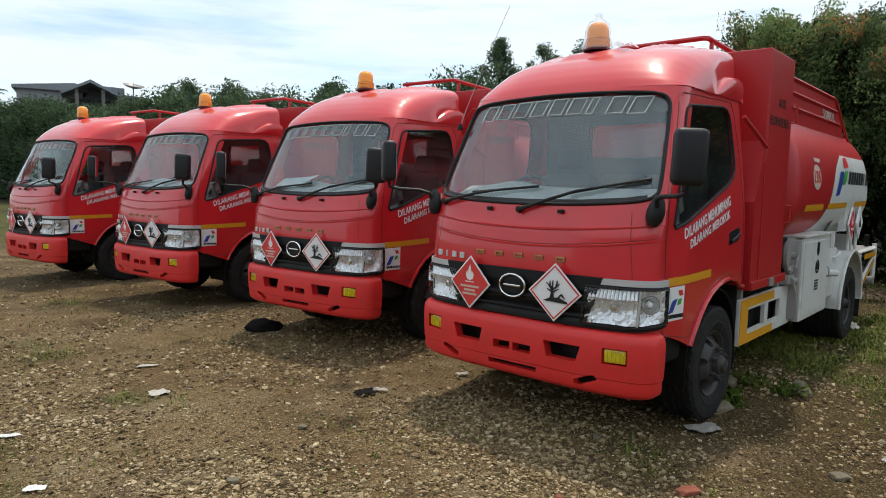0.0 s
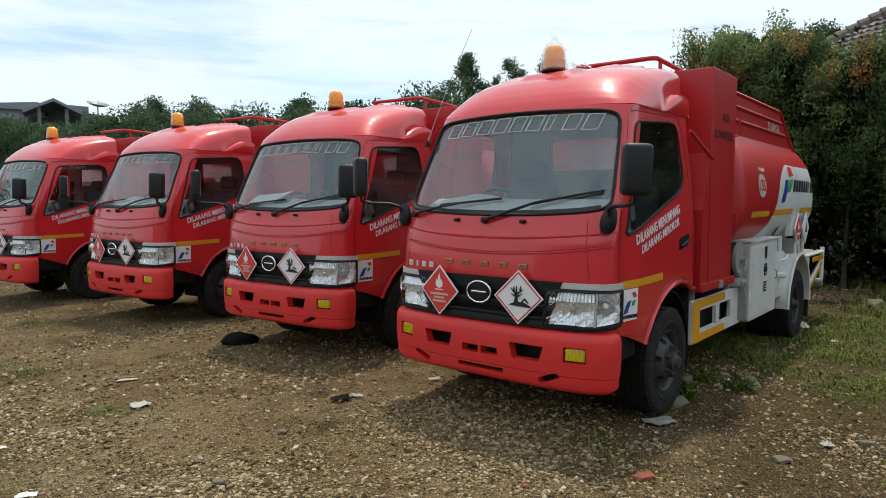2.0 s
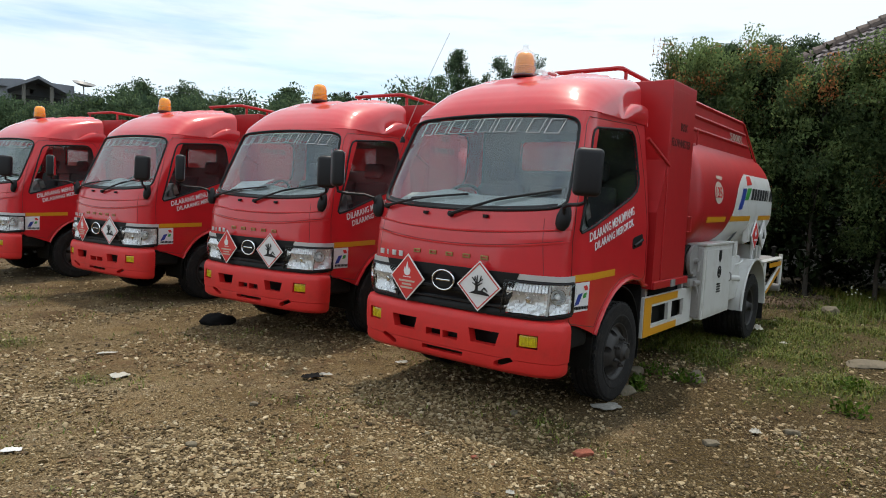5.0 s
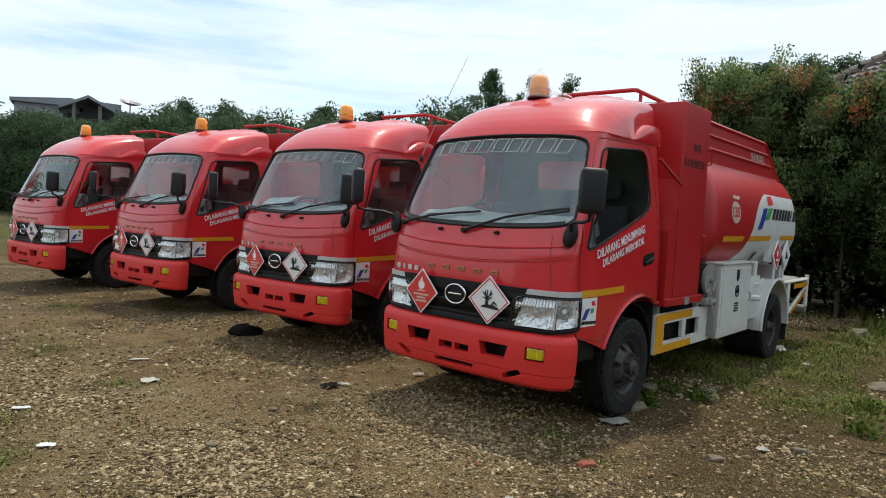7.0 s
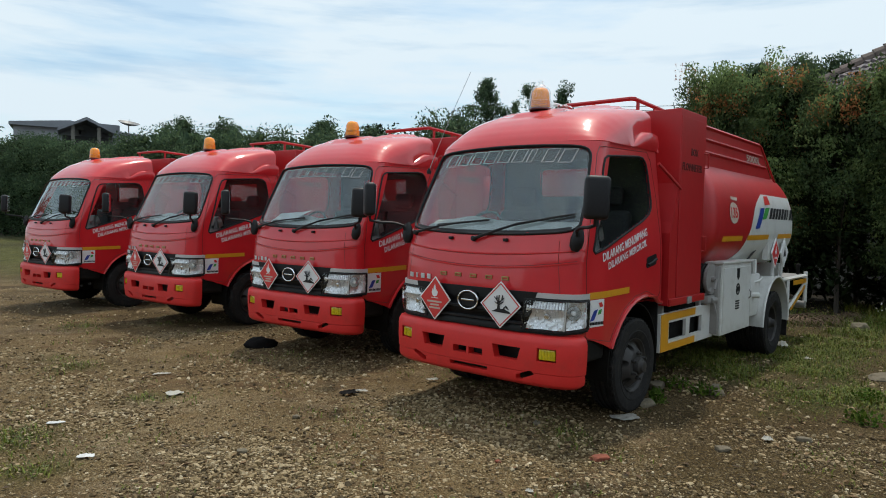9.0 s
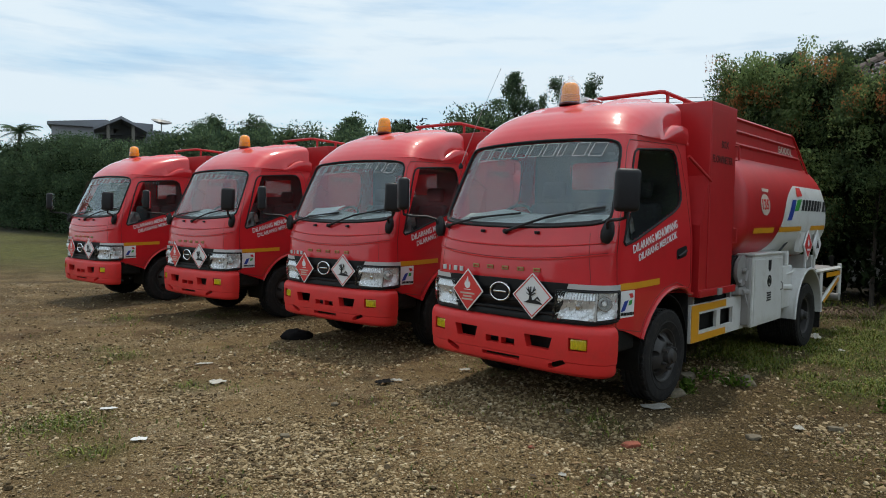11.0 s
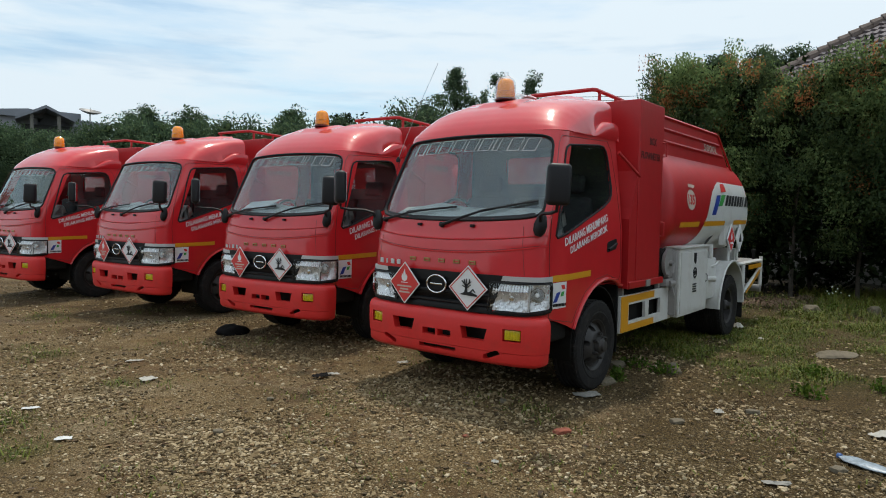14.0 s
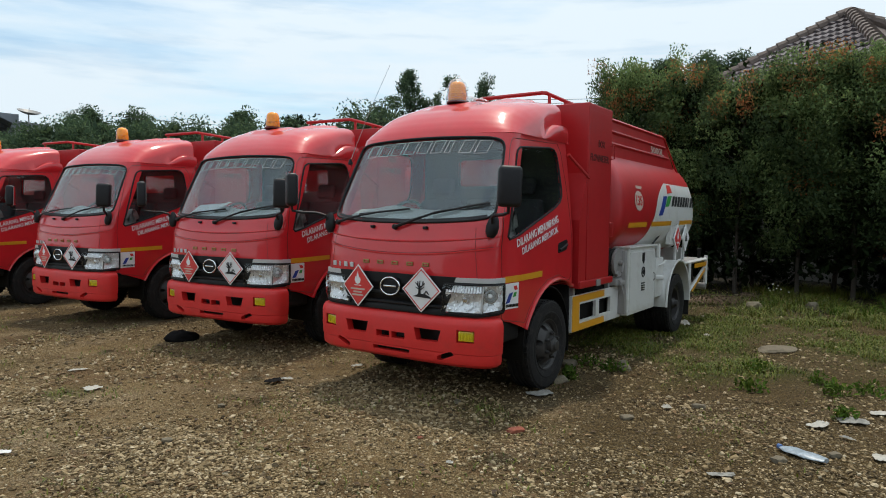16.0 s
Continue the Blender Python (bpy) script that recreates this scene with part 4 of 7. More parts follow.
        lens = part("lens", sheet(bmesh.new(), lambda u, v: at(u, v, 0.042 - 0.02 * (abs(v - 0.5) * 2) ** 6), span(0.0, 1.0, 28), span(0.0, 1.0, 14)), LENS, lamp, smooth=True)
        lens.visible_shadow = False
        bm = bmesh.new()
        tube(bm, [at(u, v, 0.022) for u, v in refine([(0.0, 0.0), (1.0, 0.0), (1.0, 1.0), (0.0, 1.0)], 0.06)], 0.007, 6, closed=True)
        part("lens_rim", bm, DARK_GREY, lamp, smooth=True)
        bm = bmesh.new()
        sheet(bm, lambda u, v: nose(side * ((lamp_s0 + 0.015 + 0.065 * v) * (1 - u) + ARC_END * u), 1.014 + v * 0.046, 0.018), span(0, 1, 20), [0, 0.33, 0.66, 1])
        solid(part("lamp_trim", bm, SILVER_TRIM, cab, "white strip above the headlight", smooth=True), 0.012)
    # bumper
    outer = [(0.352, 0.035), (0.375, 0.008), (0.40, 0.0), (0.455, 0.0), (0.462, -0.006), (0.56, -0.012), (0.68, -0.012), (0.715, -0.004), (0.735, 0.012), (0.745, 0.035)]
    bm = bmesh.new()
    ss = span(-ARC_END, ARC_END, 81)

    def bumper_at(s, z, back):
        return nose(s, z, -back, w=0.922, yf=-0.105, bend=0.252)
    rings = []
    for s in ss:
        ring = [bm.verts.new(bumper_at(s, z, back)) for z, back in outer]
        ring += [bm.verts.new(bumper_at(s, z, 0.06)) for z, back in outer[::-1]]
        rings.append(ring)
    for a, b in zip(rings, rings[1:]):
        for k in range(len(a)):
            bm.faces.new((a[k], a[(k + 1) % len(a)], b[(k + 1) % len(a)], b[k]))
    bm.faces.new(rings[0])
    bm.faces.new(rings[-1][::-1])
    cut = bmesh.new()
    put = lambda u, v, d: Vector((u, d, v))
    slots = [[(-0.19, 0.41), (0.19, 0.41), (0.195, 0.442), (-0.195, 0.442)], [(0.012, 0.523), (0.15, 0.523), (0.15, 0.578), (0.012, 0.578)], [(-0.15, 0.523), (-0.012, 0.523), (-0.012, 0.578), (-0.15, 0.578)]]
    for side in (1, -1):
        slots.append([(side * 0.27, 0.535), (side * 0.475, 0.535), (side * 0.505, 0.635), (side * 0.245, 0.635)])
        slots.append([(side * 0.465, 0.397), (side * 0.50, 0.395), (side * 0.617, 0.445), (side * 0.60, 0.472), (side * 0.57, 0.468), (side * 0.465, 0.425)])
        slots.append([(side * 0.642, 0.553), (side * 0.79, 0.553), (side * 0.79, 0.65), (side * 0.642, 0.65)])
    for sl in slots:
        prism(cut, sl, -0.3, 0.2, put)
    bumper = part("bumper", carved(bm, cut), RED_BUMPER, cab, "matte red plastic front bumper", smooth=True, angle=30)
    bm = bmesh.new()
    sheet(bm, lambda s, z: bumper_at(s, z, 0.15), span(-0.86, 0.86, 30), [0.37, 0.5, 0.73])
    part("bumper_backing", bm, INK, bumper, smooth=True)
    for side in (1, -1):
        bm = bmesh.new()
        s_mid = lerp_table(ARC_S, 0.716 / 0.922)
        m = Matrix.Translation(bumper_at(side * s_mid, 0.602, 0.012)) @ pose(0, 0, 0, 0, 0, side * 14)
        box(bm, -0.066, 0.066, -0.012, 0.04, -0.041, 0.041, 0.01, m)
        fog = part("fog_lamp", bm, FOG, bumper, "yellow fog lamp", smooth=True)
        for k in range(5):
            bm = bmesh.new()
            box(bm, -0.054 + k * 0.024, -0.042 + k * 0.024, -0.016, 0.0, -0.033, 0.033, 0.002, m)
            part("lamp_rib", bm, FOG, fog)
    # hazard plates
    for x, kind in ((-0.358, "red"), (0.318, "white")):
        z = 0.936 if kind == "red" else 0.946
        m = pose(x, -0.118, z, 0, 0, -4 if kind == "red" else 5)
        d = 0.183

        def plate(name, r, y, mat, parent, inner=0.0, label=""):
            bm = bmesh.new()
            corners = [(r, 0), (0, r), (-r, 0), (0, -r)]
            prism(bm, corners, y, y + 0.004, lambda u, v, q: m @ Vector((u, q, v)))
            if inner:
                cut = bmesh.new()
                prism(cut, [(inner, 0), (0, inner), (-inner, 0), (0, -inner)], y - 0.1, y + 0.1, lambda u, v, q: m @ Vector((u, q, v)))
                bm = carved(bm, cut)
            return part(name, bm, mat, parent, label)
        board = plate("hazard_plate", d, 0.0, WHITE_FILM, cab, 0.0, "red flammable liquid warning plate" if kind == "red" else "white hazard plate with a bare tree symbol")
        if kind == "red":
            plate("plate_field", d - 0.016, -0.004, RED_FILM, board)
            bm = bmesh.new()
            flame = [(0, 0.0), (0.028, 0.012), (0.036, 0.04), (0.022, 0.065), (0.020, 0.045), (0.010, 0.075), (0.002, 0.11), (-0.012, 0.075), (-0.016, 0.05), (-0.026, 0.068), (-0.036, 0.035), (-0.024, 0.01)]
            prism(bm, flame, -0.006, -0.003, lambda u, v, q: m @ Vector((u, q, v + 0.012)))
            box(bm, -0.04, 0.04, -0.006, -0.003, 0.0, 0.006, 0, m)
            part("flame_symbol", bm, WHITE_FILM, board)
            for k, half in enumerate((0.085, 0.05, 0.065)):
                bm = bmesh.new()
                box(bm, -half, half, -0.006, -0.003, -0.036 - k * 0.026, -0.022 - k * 0.026, 0, m)
                part("text_bar", bm, CREAM, board)
        else:
            plate("plate_line", d - 0.014, -0.004, RED_FILM, board, d - 0.024)
            bm = bmesh.new()
            put2 = lambda u, v, q: m @ Vector((u, q, v))
            prism(bm, [(-0.075, -0.055), (0.095, -0.065), (0.085, -0.05), (0.03, -0.03), (-0.03, -0.035)], -0.006, -0.003, put2)
            prism(bm, [(-0.03, -0.04), (0.0, -0.04), (-0.006, 0.0), (-0.004, 0.03), (-0.026, 0.03), (-0.022, 0.0)], -0.0065, -0.0032, put2)
            for a, b, c, e in ((-0.015, 0.02, -0.055, 0.06), (-0.015, 0.02, -0.01, 0.075), (-0.013, 0.015, 0.035, 0.055), (-0.015, 0.005, -0.05, 0.02), (-0.012, 0.0, 0.03, 0.025), (-0.03, 0.04, -0.03, 0.07), (0.015, 0.04, 0.02, 0.075), (0.03, -0.03, 0.05, -0.005), (0.05, -0.01, 0.075, -0.035)):
                n = Vector((e - b, a - c)).normalized() * 0.006
                prism(bm, [(a - n.x, b - n.y), (a + n.x, b + n.y), (c + n.x * 0.4, e + n.y * 0.4), (c - n.x * 0.4, e - n.y * 0.4)], -0.007, -0.0034, put2)
            part("tree_symbol", bm, INK, board)
    # wipers and washer nozzles
    for (x0, z0), (xm, zm), (xa, za), (xb, zb) in (((-0.73, 1.475), (-0.42, 1.545), (-0.47, 1.55), (0.07, 1.60)), ((-0.03, 1.445), (0.36, 1.575), (0.30, 1.56), (0.79, 1.655))):
        bm = bmesh.new()
        tube(bm, [nose_x(x0, z0, 0.03), nose_x((x0 + xm) / 2, (z0 + zm) / 2, 0.04), nose_x(xm, zm, 0.03), nose_x((xa + xb) / 2, (za + zb) / 2, 0.03)], [0.014, 0.011, 0.009, 0.006], 6)
        tube(bm, [nose_x(x, za + (zb - za) * (x - xa) / (xb - xa), 0.016) for x in span(xa, xb, 14)], 0.009, 6)
        lathe(bm, [(0.0, 0.03), (0.02, 0.028), (0.024, 0.0)], 12, Matrix.Translation(nose_x(x0, z0, 0.01)) @ pose(0, 0, 0, 80), cap=False)
        part("wiper", bm, BLACK, cab, smooth=True)
    for x in (-0.28, 0.28):
        bm = bmesh.new()
        box(bm, -0.02, 0.02, -0.02, 0.01, -0.012, 0.012, 0.006, Matrix.Translation(nose_x(x, 1.445, 0.006)))
        part("washer_nozzle", bm, BLACK, cab)


def mirror(cab, side):
    bm = bmesh.new()
    box(bm, -0.088, 0.088, -0.05, 0.05, -0.15, 0.15, 0.035, pose(side * 1.135, -0.165, 1.765, 0, side * 2, side * 36), seg=4)
    head = part("wing_mirror", bm, DARK_GREY, cab, "dark grey plastic wing mirror", smooth=True, angle=50)
    bm = bmesh.new()
    box(bm, -0.072, 0.072, 0.048, 0.053, -0.13, 0.13, 0.004, pose(side * 1.135, -0.165, 1.765, 0, side * 2, side * 36))
    part("mirror_glass", bm, CHROME, head)
    bm = bmesh.new()
    tube(bm, [(side * 0.875, 0.055, 1.46), (side * 0.885, 0.02, 1.535), (side * 0.94, -0.03, 1.555), (side * 1.06, -0.12, 1.56), (side * 1.125, -0.16, 1.575), (side * 1.13, -0.165, 1.63)], 0.013, 8)
    part("mirror_arm", bm, BLACK, head, smooth=True)
    bm = bmesh.new()
    lathe(bm, [(0.0, 0.10), (0.022, 0.095), (0.04, 0.06), (0.055, 0.0), (0.05, -0.05), (0.028, -0.085), (0.0, -0.09)], 16, Matrix.Translation((side * 0.865, 0.065, 1.465)) @ pose(0, 0, 0, -8, side * 8, 0) @ Matrix.Diagonal((1, 0.75, 1, 1)), cap=False)
    part("mirror_foot", bm, BLACK, head, smooth=True)


def beacon(cab):
    base_z = roof_point(0, 0.45).z - 0.01
    m = pose(0.005, 0.85, base_z)
    bm = bmesh.new()
    lathe(bm, [(0.10, 0.0), (0.10, 0.012), (0.09, 0.018), (0.086, 0.024)], 28, m)
    base = part("beacon_base", bm, BROWN, cab, smooth=True)
    bm = bmesh.new()
    lathe(bm, [(0.086, 0.02), (0.086, 0.085), (0.080, 0.09), (0.080, 0.135), (0.075, 0.165), (0.06, 0.19), (0.03, 0.203), (0.0, 0.206)], 28, m, cap=False)
    part("beacon_dome", bm, AMBER, base, "amber plastic dome", smooth=True, angle=50)
    for z in (0.034, 0.05, 0.066, 0.082):
        bm = bmesh.new()
        lathe(bm, [(0.083, z - 0.004), (0.089, z), (0.083, z + 0.004)], 28, m, cap=False)
        part("dome_ring", bm, AMBER_DARK, base, smooth=True)
    bm = bmesh.new()
    lathe(bm, [(0.03, 0.05), (0.03, 0.15), (0.0, 0.155)], 14, m)
    part("rotator", bm, CHROME, base, smooth=True)


def cab_inside(cab):
    bm = bmesh.new()
    sheet(bm, lambda x, v: Vector((x, 0.12 + 0.0 + v * 0.42, 1.462 + 0.165 * v - 0.16 * smooth_step(0.86, 1, v) + 0.04 * math.exp(-((x + 0.42) / 0.2) ** 2))), span(-0.84, 0.84, 30), span(0, 1, 12))
    ob = part("dashboard", bm, DASH, cab, smooth=True, angle=60)
    solid(ob, 0.2)
    bm = bmesh.new()
    tube(bm, [Vector((-0.42 + 0.205 * math.cos(a), 0.60 + 0.10 * math.sin(a), 1.50 + 0.18 * math.sin(a))) for a in (2 * math.pi * k / 28 for k in range(28))], 0.015, 8, closed=True)
    for a in (0.2, 2.9, 4.7):
        tube(bm, [(-0.42, 0.62, 1.49), (-0.42 + 0.2 * math.cos(a), 0.60 + 0.10 * math.sin(a), 1.50 + 0.18 * math.sin(a))], 0.014, 6)
    tube(bm, [(-0.42, 0.62, 1.48), (-0.42, 0.45, 1.30)], 0.03, 8)
    part("steering_wheel", bm, BLACK, cab, smooth=True)
    for x, w in ((-0.45, 0.25), (0.06, 0.19), (0.48, 0.23)):
        bm = bmesh.new()
        box(bm, x - w, x + w, 0.72, 1.22, 1.02, 1.20, 0.05, seg=3)
        seat = part("seat", bm, SEAT, cab, smooth=True, angle=50)
        bm = bmesh.new()
        box(bm, -w, w, -0.06, 0.06, 0.0, 0.56, 0.05, pose(x, 1.20, 1.16, -9), seg=3)
        part("backrest", bm, SEAT, seat, smooth=True, angle=50)
        if w > 0.2:
            bm = bmesh.new()
            box(bm, -0.13, 0.13, -0.045, 0.045, 0.60, 0.78, 0.04, pose(x, 1.20, 1.16, -9), seg=3)
            part("headrest", bm, SEAT, seat, smooth=True, angle=50)
    bm = bmesh.new()
    sheet(bm, lambda x, y: Vector((x, y, 2.215)), span(-0.76, 0.76, 8), span(0.5, 1.47, 6))
    part("headlining", bm, INTERIOR, cab)
    for side in (1, -1):
        bm = bmesh.new()
        sheet(bm, lambda y, z: flank(y, z, -0.03, side), span(0.22, 1.46, 6), span(0.95, 1.36, 4))
        part("door_trim", bm, INTERIOR, cab)
    bm = bmesh.new()
    box(bm, -0.80, 0.80, CAB_REAR - 0.03, CAB_REAR - 0.02, 0.95, 2.22)
    cut = bmesh.new()
    box(cut, -0.37, 0.37, CAB_REAR - 0.1, CAB_REAR + 0.1, 1.85, 2.13, 0.03)
    part("rear_trim", carved(bm, cut), INTERIOR, cab)
    bm = bmesh.new()
    box(bm, -0.40, 0.40, CAB_REAR + 0.003, CAB_REAR + 0.012, 1.82, 2.16, 0.003)
    cut = bmesh.new()
    box(cut, -0.365, 0.365, CAB_REAR - 0.1, CAB_REAR + 0.1, 1.855, 2.125, 0.03)
    part("rear_window_seal", carved(bm, cut), BLACK, cab)
    bm = bmesh.new()
    box(bm, -0.372, 0.372, CAB_REAR - 0.012, CAB_REAR - 0.008, 1.848, 2.132)
    part("rear_window_pane", bm, LENS, cab).visible_shadow = False


def side_marks(cab):
    """Film and lettering on the near flank."""
    bm = bmesh.new()
    sheet(bm, lambda y, v: flank(y, 1.012 + v * 0.052 + (y - 0.2) * 0.024, 0.004), span(0.215, 0.835, 20), [0, 1])
    part("yellow_stripe", bm, YELLOW, cab)
    bm = bmesh.new()
    sheet(bm, lambda y, v: flank(y, 0.795 + v * 0.21 + (y - 0.2) * 0.03, 0.0045), span(0.205, 0.405, 8), [0, 0.5, 1])
    decal = part("decal", bm, WHITE_FILM, cab, "white film with red, blue and green marks")
    emblem(decal, lambda u, v, d: flank(0.322 + u * 0.2, 0.903 + v * 0.21, 0.0065 + d), 1.0)
    for words, y, z, wide, high in (("DILARANG MENUMPANG", 0.375, 1.295, 0.80, 0.066), ("DILARANG MEROKOK", 0.455, 1.232, 0.70, 0.058)):
        slope = 0.255
        bm = lettering(words, lambda u, v, d: flank(y + u - v * 0.12, z + u * slope + v, 0.006 + d), 0.002, wide, high, 0.012)
        part("lettering", bm, WHITE_FILM, cab, "white lettering")


def emblem(parent, put, size):
    """Slanted blocks in red, blue and green with a dark name bar, in a unit field."""
    shapes = [([(0.06, 0.38), (0.24, 0.40), (0.33, 0.24), (0.15, 0.22)], RED_FILM, "red_mark"), ([(-0.20, 0.10), (0.03, 0.15), (-0.17, -0.24), (-0.42, -0.28)], BLUE, "blue_mark"), ([(0.09, 0.12), (0.26, 0.15), (0.22, -0.02), (0.05, -0.05)], GREEN, "green_mark")]
    for pts, mat, name in shapes:
        bm = bmesh.new()
        prism(bm, [(u * size, v * size) for u, v in pts], 0.0, 0.002, put)
        part(name, bm, mat, parent)
    for k in range(9):
        bm = bmesh.new()
        u = -0.40 + k * 0.09
        prism(bm, [(u * size, -0.42 * size), ((u + 0.065) * size, -0.42 * size), ((u + 0.065) * size, -0.31 * size), (u * size, -0.31 * size)], 0.0, 0.002, put)
        part("name_block", bm, INK, parent)


def wheel(truck, x, y, side, dual):
    """One wheel; x: its outer face."""
    m0 = pose(x, y, 0.4, 0, 90 * side, 0)
    for k in range(2 if dual else 1):
        m = m0 @ Matrix.Translation((0, 0, -0.24 * k))
        bm = bmesh.new()
        prof = [(0.222, -0.205), (0.26, -0.222), (0.34, -0.228), (0.378, -0.21), (0.398, -0.19)]
        for g in range(4):
            z = -0.19 + g * 0.045
            prof += [(0.4, z + 0.004), (0.4, z + 0.028), (0.389, z + 0.031), (0.389, z + 0.042)]
        prof += [(0.4, -0.01), (0.396, 0.0), (0.378, 0.018), (0.33, 0.024), (0.30, 0.02), (0.29, 0.024), (0.255, 0.012), (0.225, -0.005)]
        lathe(bm, prof, 64, m, cap=False)
        for q in range(46):
            a = 2 * math.pi * q / 46
            for zc in (-0.008, -0.192):
                box(bm, 0.380, 0.4015, -0.015, 0.015, zc - 0.014, zc + 0.014, 0, m @ Matrix.Rotation(a, 4, "Z"))
        tyre = part("tyre", bm, RUBBER, truck, "dusty black truck tyre", smooth=True, angle=25)
        bm = bmesh.new()
        if dual:
            rim = [(0.228, 0.0), (0.222, -0.012), (0.205, -0.02), (0.20, -0.12), (0.17, -0.135), (0.12, -0.13), (0.10, -0.11), (0.0, -0.11)]
        else:
            rim = [(0.230, 0.006), (0.224, 0.004), (0.216, -0.010), (0.206, -0.016), (0.200, -0.034), (0.188, -0.036), (0.172, -0.022), (0.136, 0.020), (0.12, 0.028), (0.10, 0.03), (0.0, 0.03)]
        lathe(bm, rim + [(0.0, -0.16), (rim[0][0], -0.16), rim[0]], 40, m, cap=False)
        bmesh.ops.remove_doubles(bm, verts=bm.verts, dist=0.0002)
        cut = bmesh.new()
        for q in range(6):
            a = 2 * math.pi * (q + 0.3) / 6
            lathe(cut, [(0.026, -0.3), (0.026, 0.2)], 14, m @ Matrix.Translation((0.158 * math.cos(a), 0.158 * math.sin(a), 0)))
        disc = part("rim", carved(bm, cut), RIM, tyre, smooth=True, angle=35)
        if k == 0:
            bm = bmesh.new()
            z = -0.11 if dual else 0.028
            reach = 0.14 if dual else 0.07
            lathe(bm, [(0.075, z), (0.07, z + reach * 0.6), (0.05, z + reach * 0.75), (0.045, z + reach), (0.0, z + reach + 0.01)], 20, m, cap=False)
            part("hub", bm, RIM, tyre, smooth=True, angle=35)
            for q in range(6):
                a = 2 * math.pi * q / 6
                bm = bmesh.new()
                lathe(bm, [(0.017, z), (0.017, z + 0.028), (0.011, z + 0.03), (0.011, z + 0.045), (0.0, z + 0.045)], 6, m @ Matrix.Translation((0.105 * math.cos(a), 0.105 * math.sin(a), 0)), cap=False)
                part("wheel_nut", bm, RIM, tyre)


TANK_Y0, TANK_Y1, TANK_Z, TANK_UP, TANK_DOWN = 2.52, 5.75, 1.60, 0.87, 0.60


def tank_point(a, y, off=0.0):
    """Round the tank: a from the top, positive to the truck's left."""
    n = 2.35
    s, c = math.sin(a), math.cos(a)
    rx, rz = 1.0 + off, (TANK_UP if c > 0 else TANK_DOWN) + off
    end = max(0.0, (y - (TANK_Y1 - 0.12)) / 0.12, ((TANK_Y0 + 0.10) - y) / 0.10)
    k = 1 - 0.12 * min(end, 1) ** 2
    return Vector((rx * k * math.copysign(abs(s) ** (2 / n), s), y, TANK_Z + rz * k * math.copysign(abs(c) ** (2 / n), c)))


def tank_at(y, z, off=0.0, side=1):
    """Place on the tank's flank at the height z."""
    n = 2.35
    c = min(abs(z - TANK_Z) / (TANK_UP if z > TANK_Z else TANK_DOWN), 1)
    end = max(0.0, (y - (TANK_Y1 - 0.12)) / 0.12)
    k = 1 - 0.12 * min(end, 1) ** 2
    c = min(c / k, 1)
    return Vector((side * ((1 - c ** n) ** (1 / n) * 1.0 * k + off), y, z))


def patch(bm, pts, put):
    """Four-sided film on a curved face."""
    a, b, c, d = (Vector(p) for p in pts)

    def f(u, v):
        p = a.lerp(b, u).lerp(d.lerp(c, u), v)
        return put(p.x, p.y, 0.002)
    return sheet(bm, f, span(0, 1, 5), span(0, 1, 7))


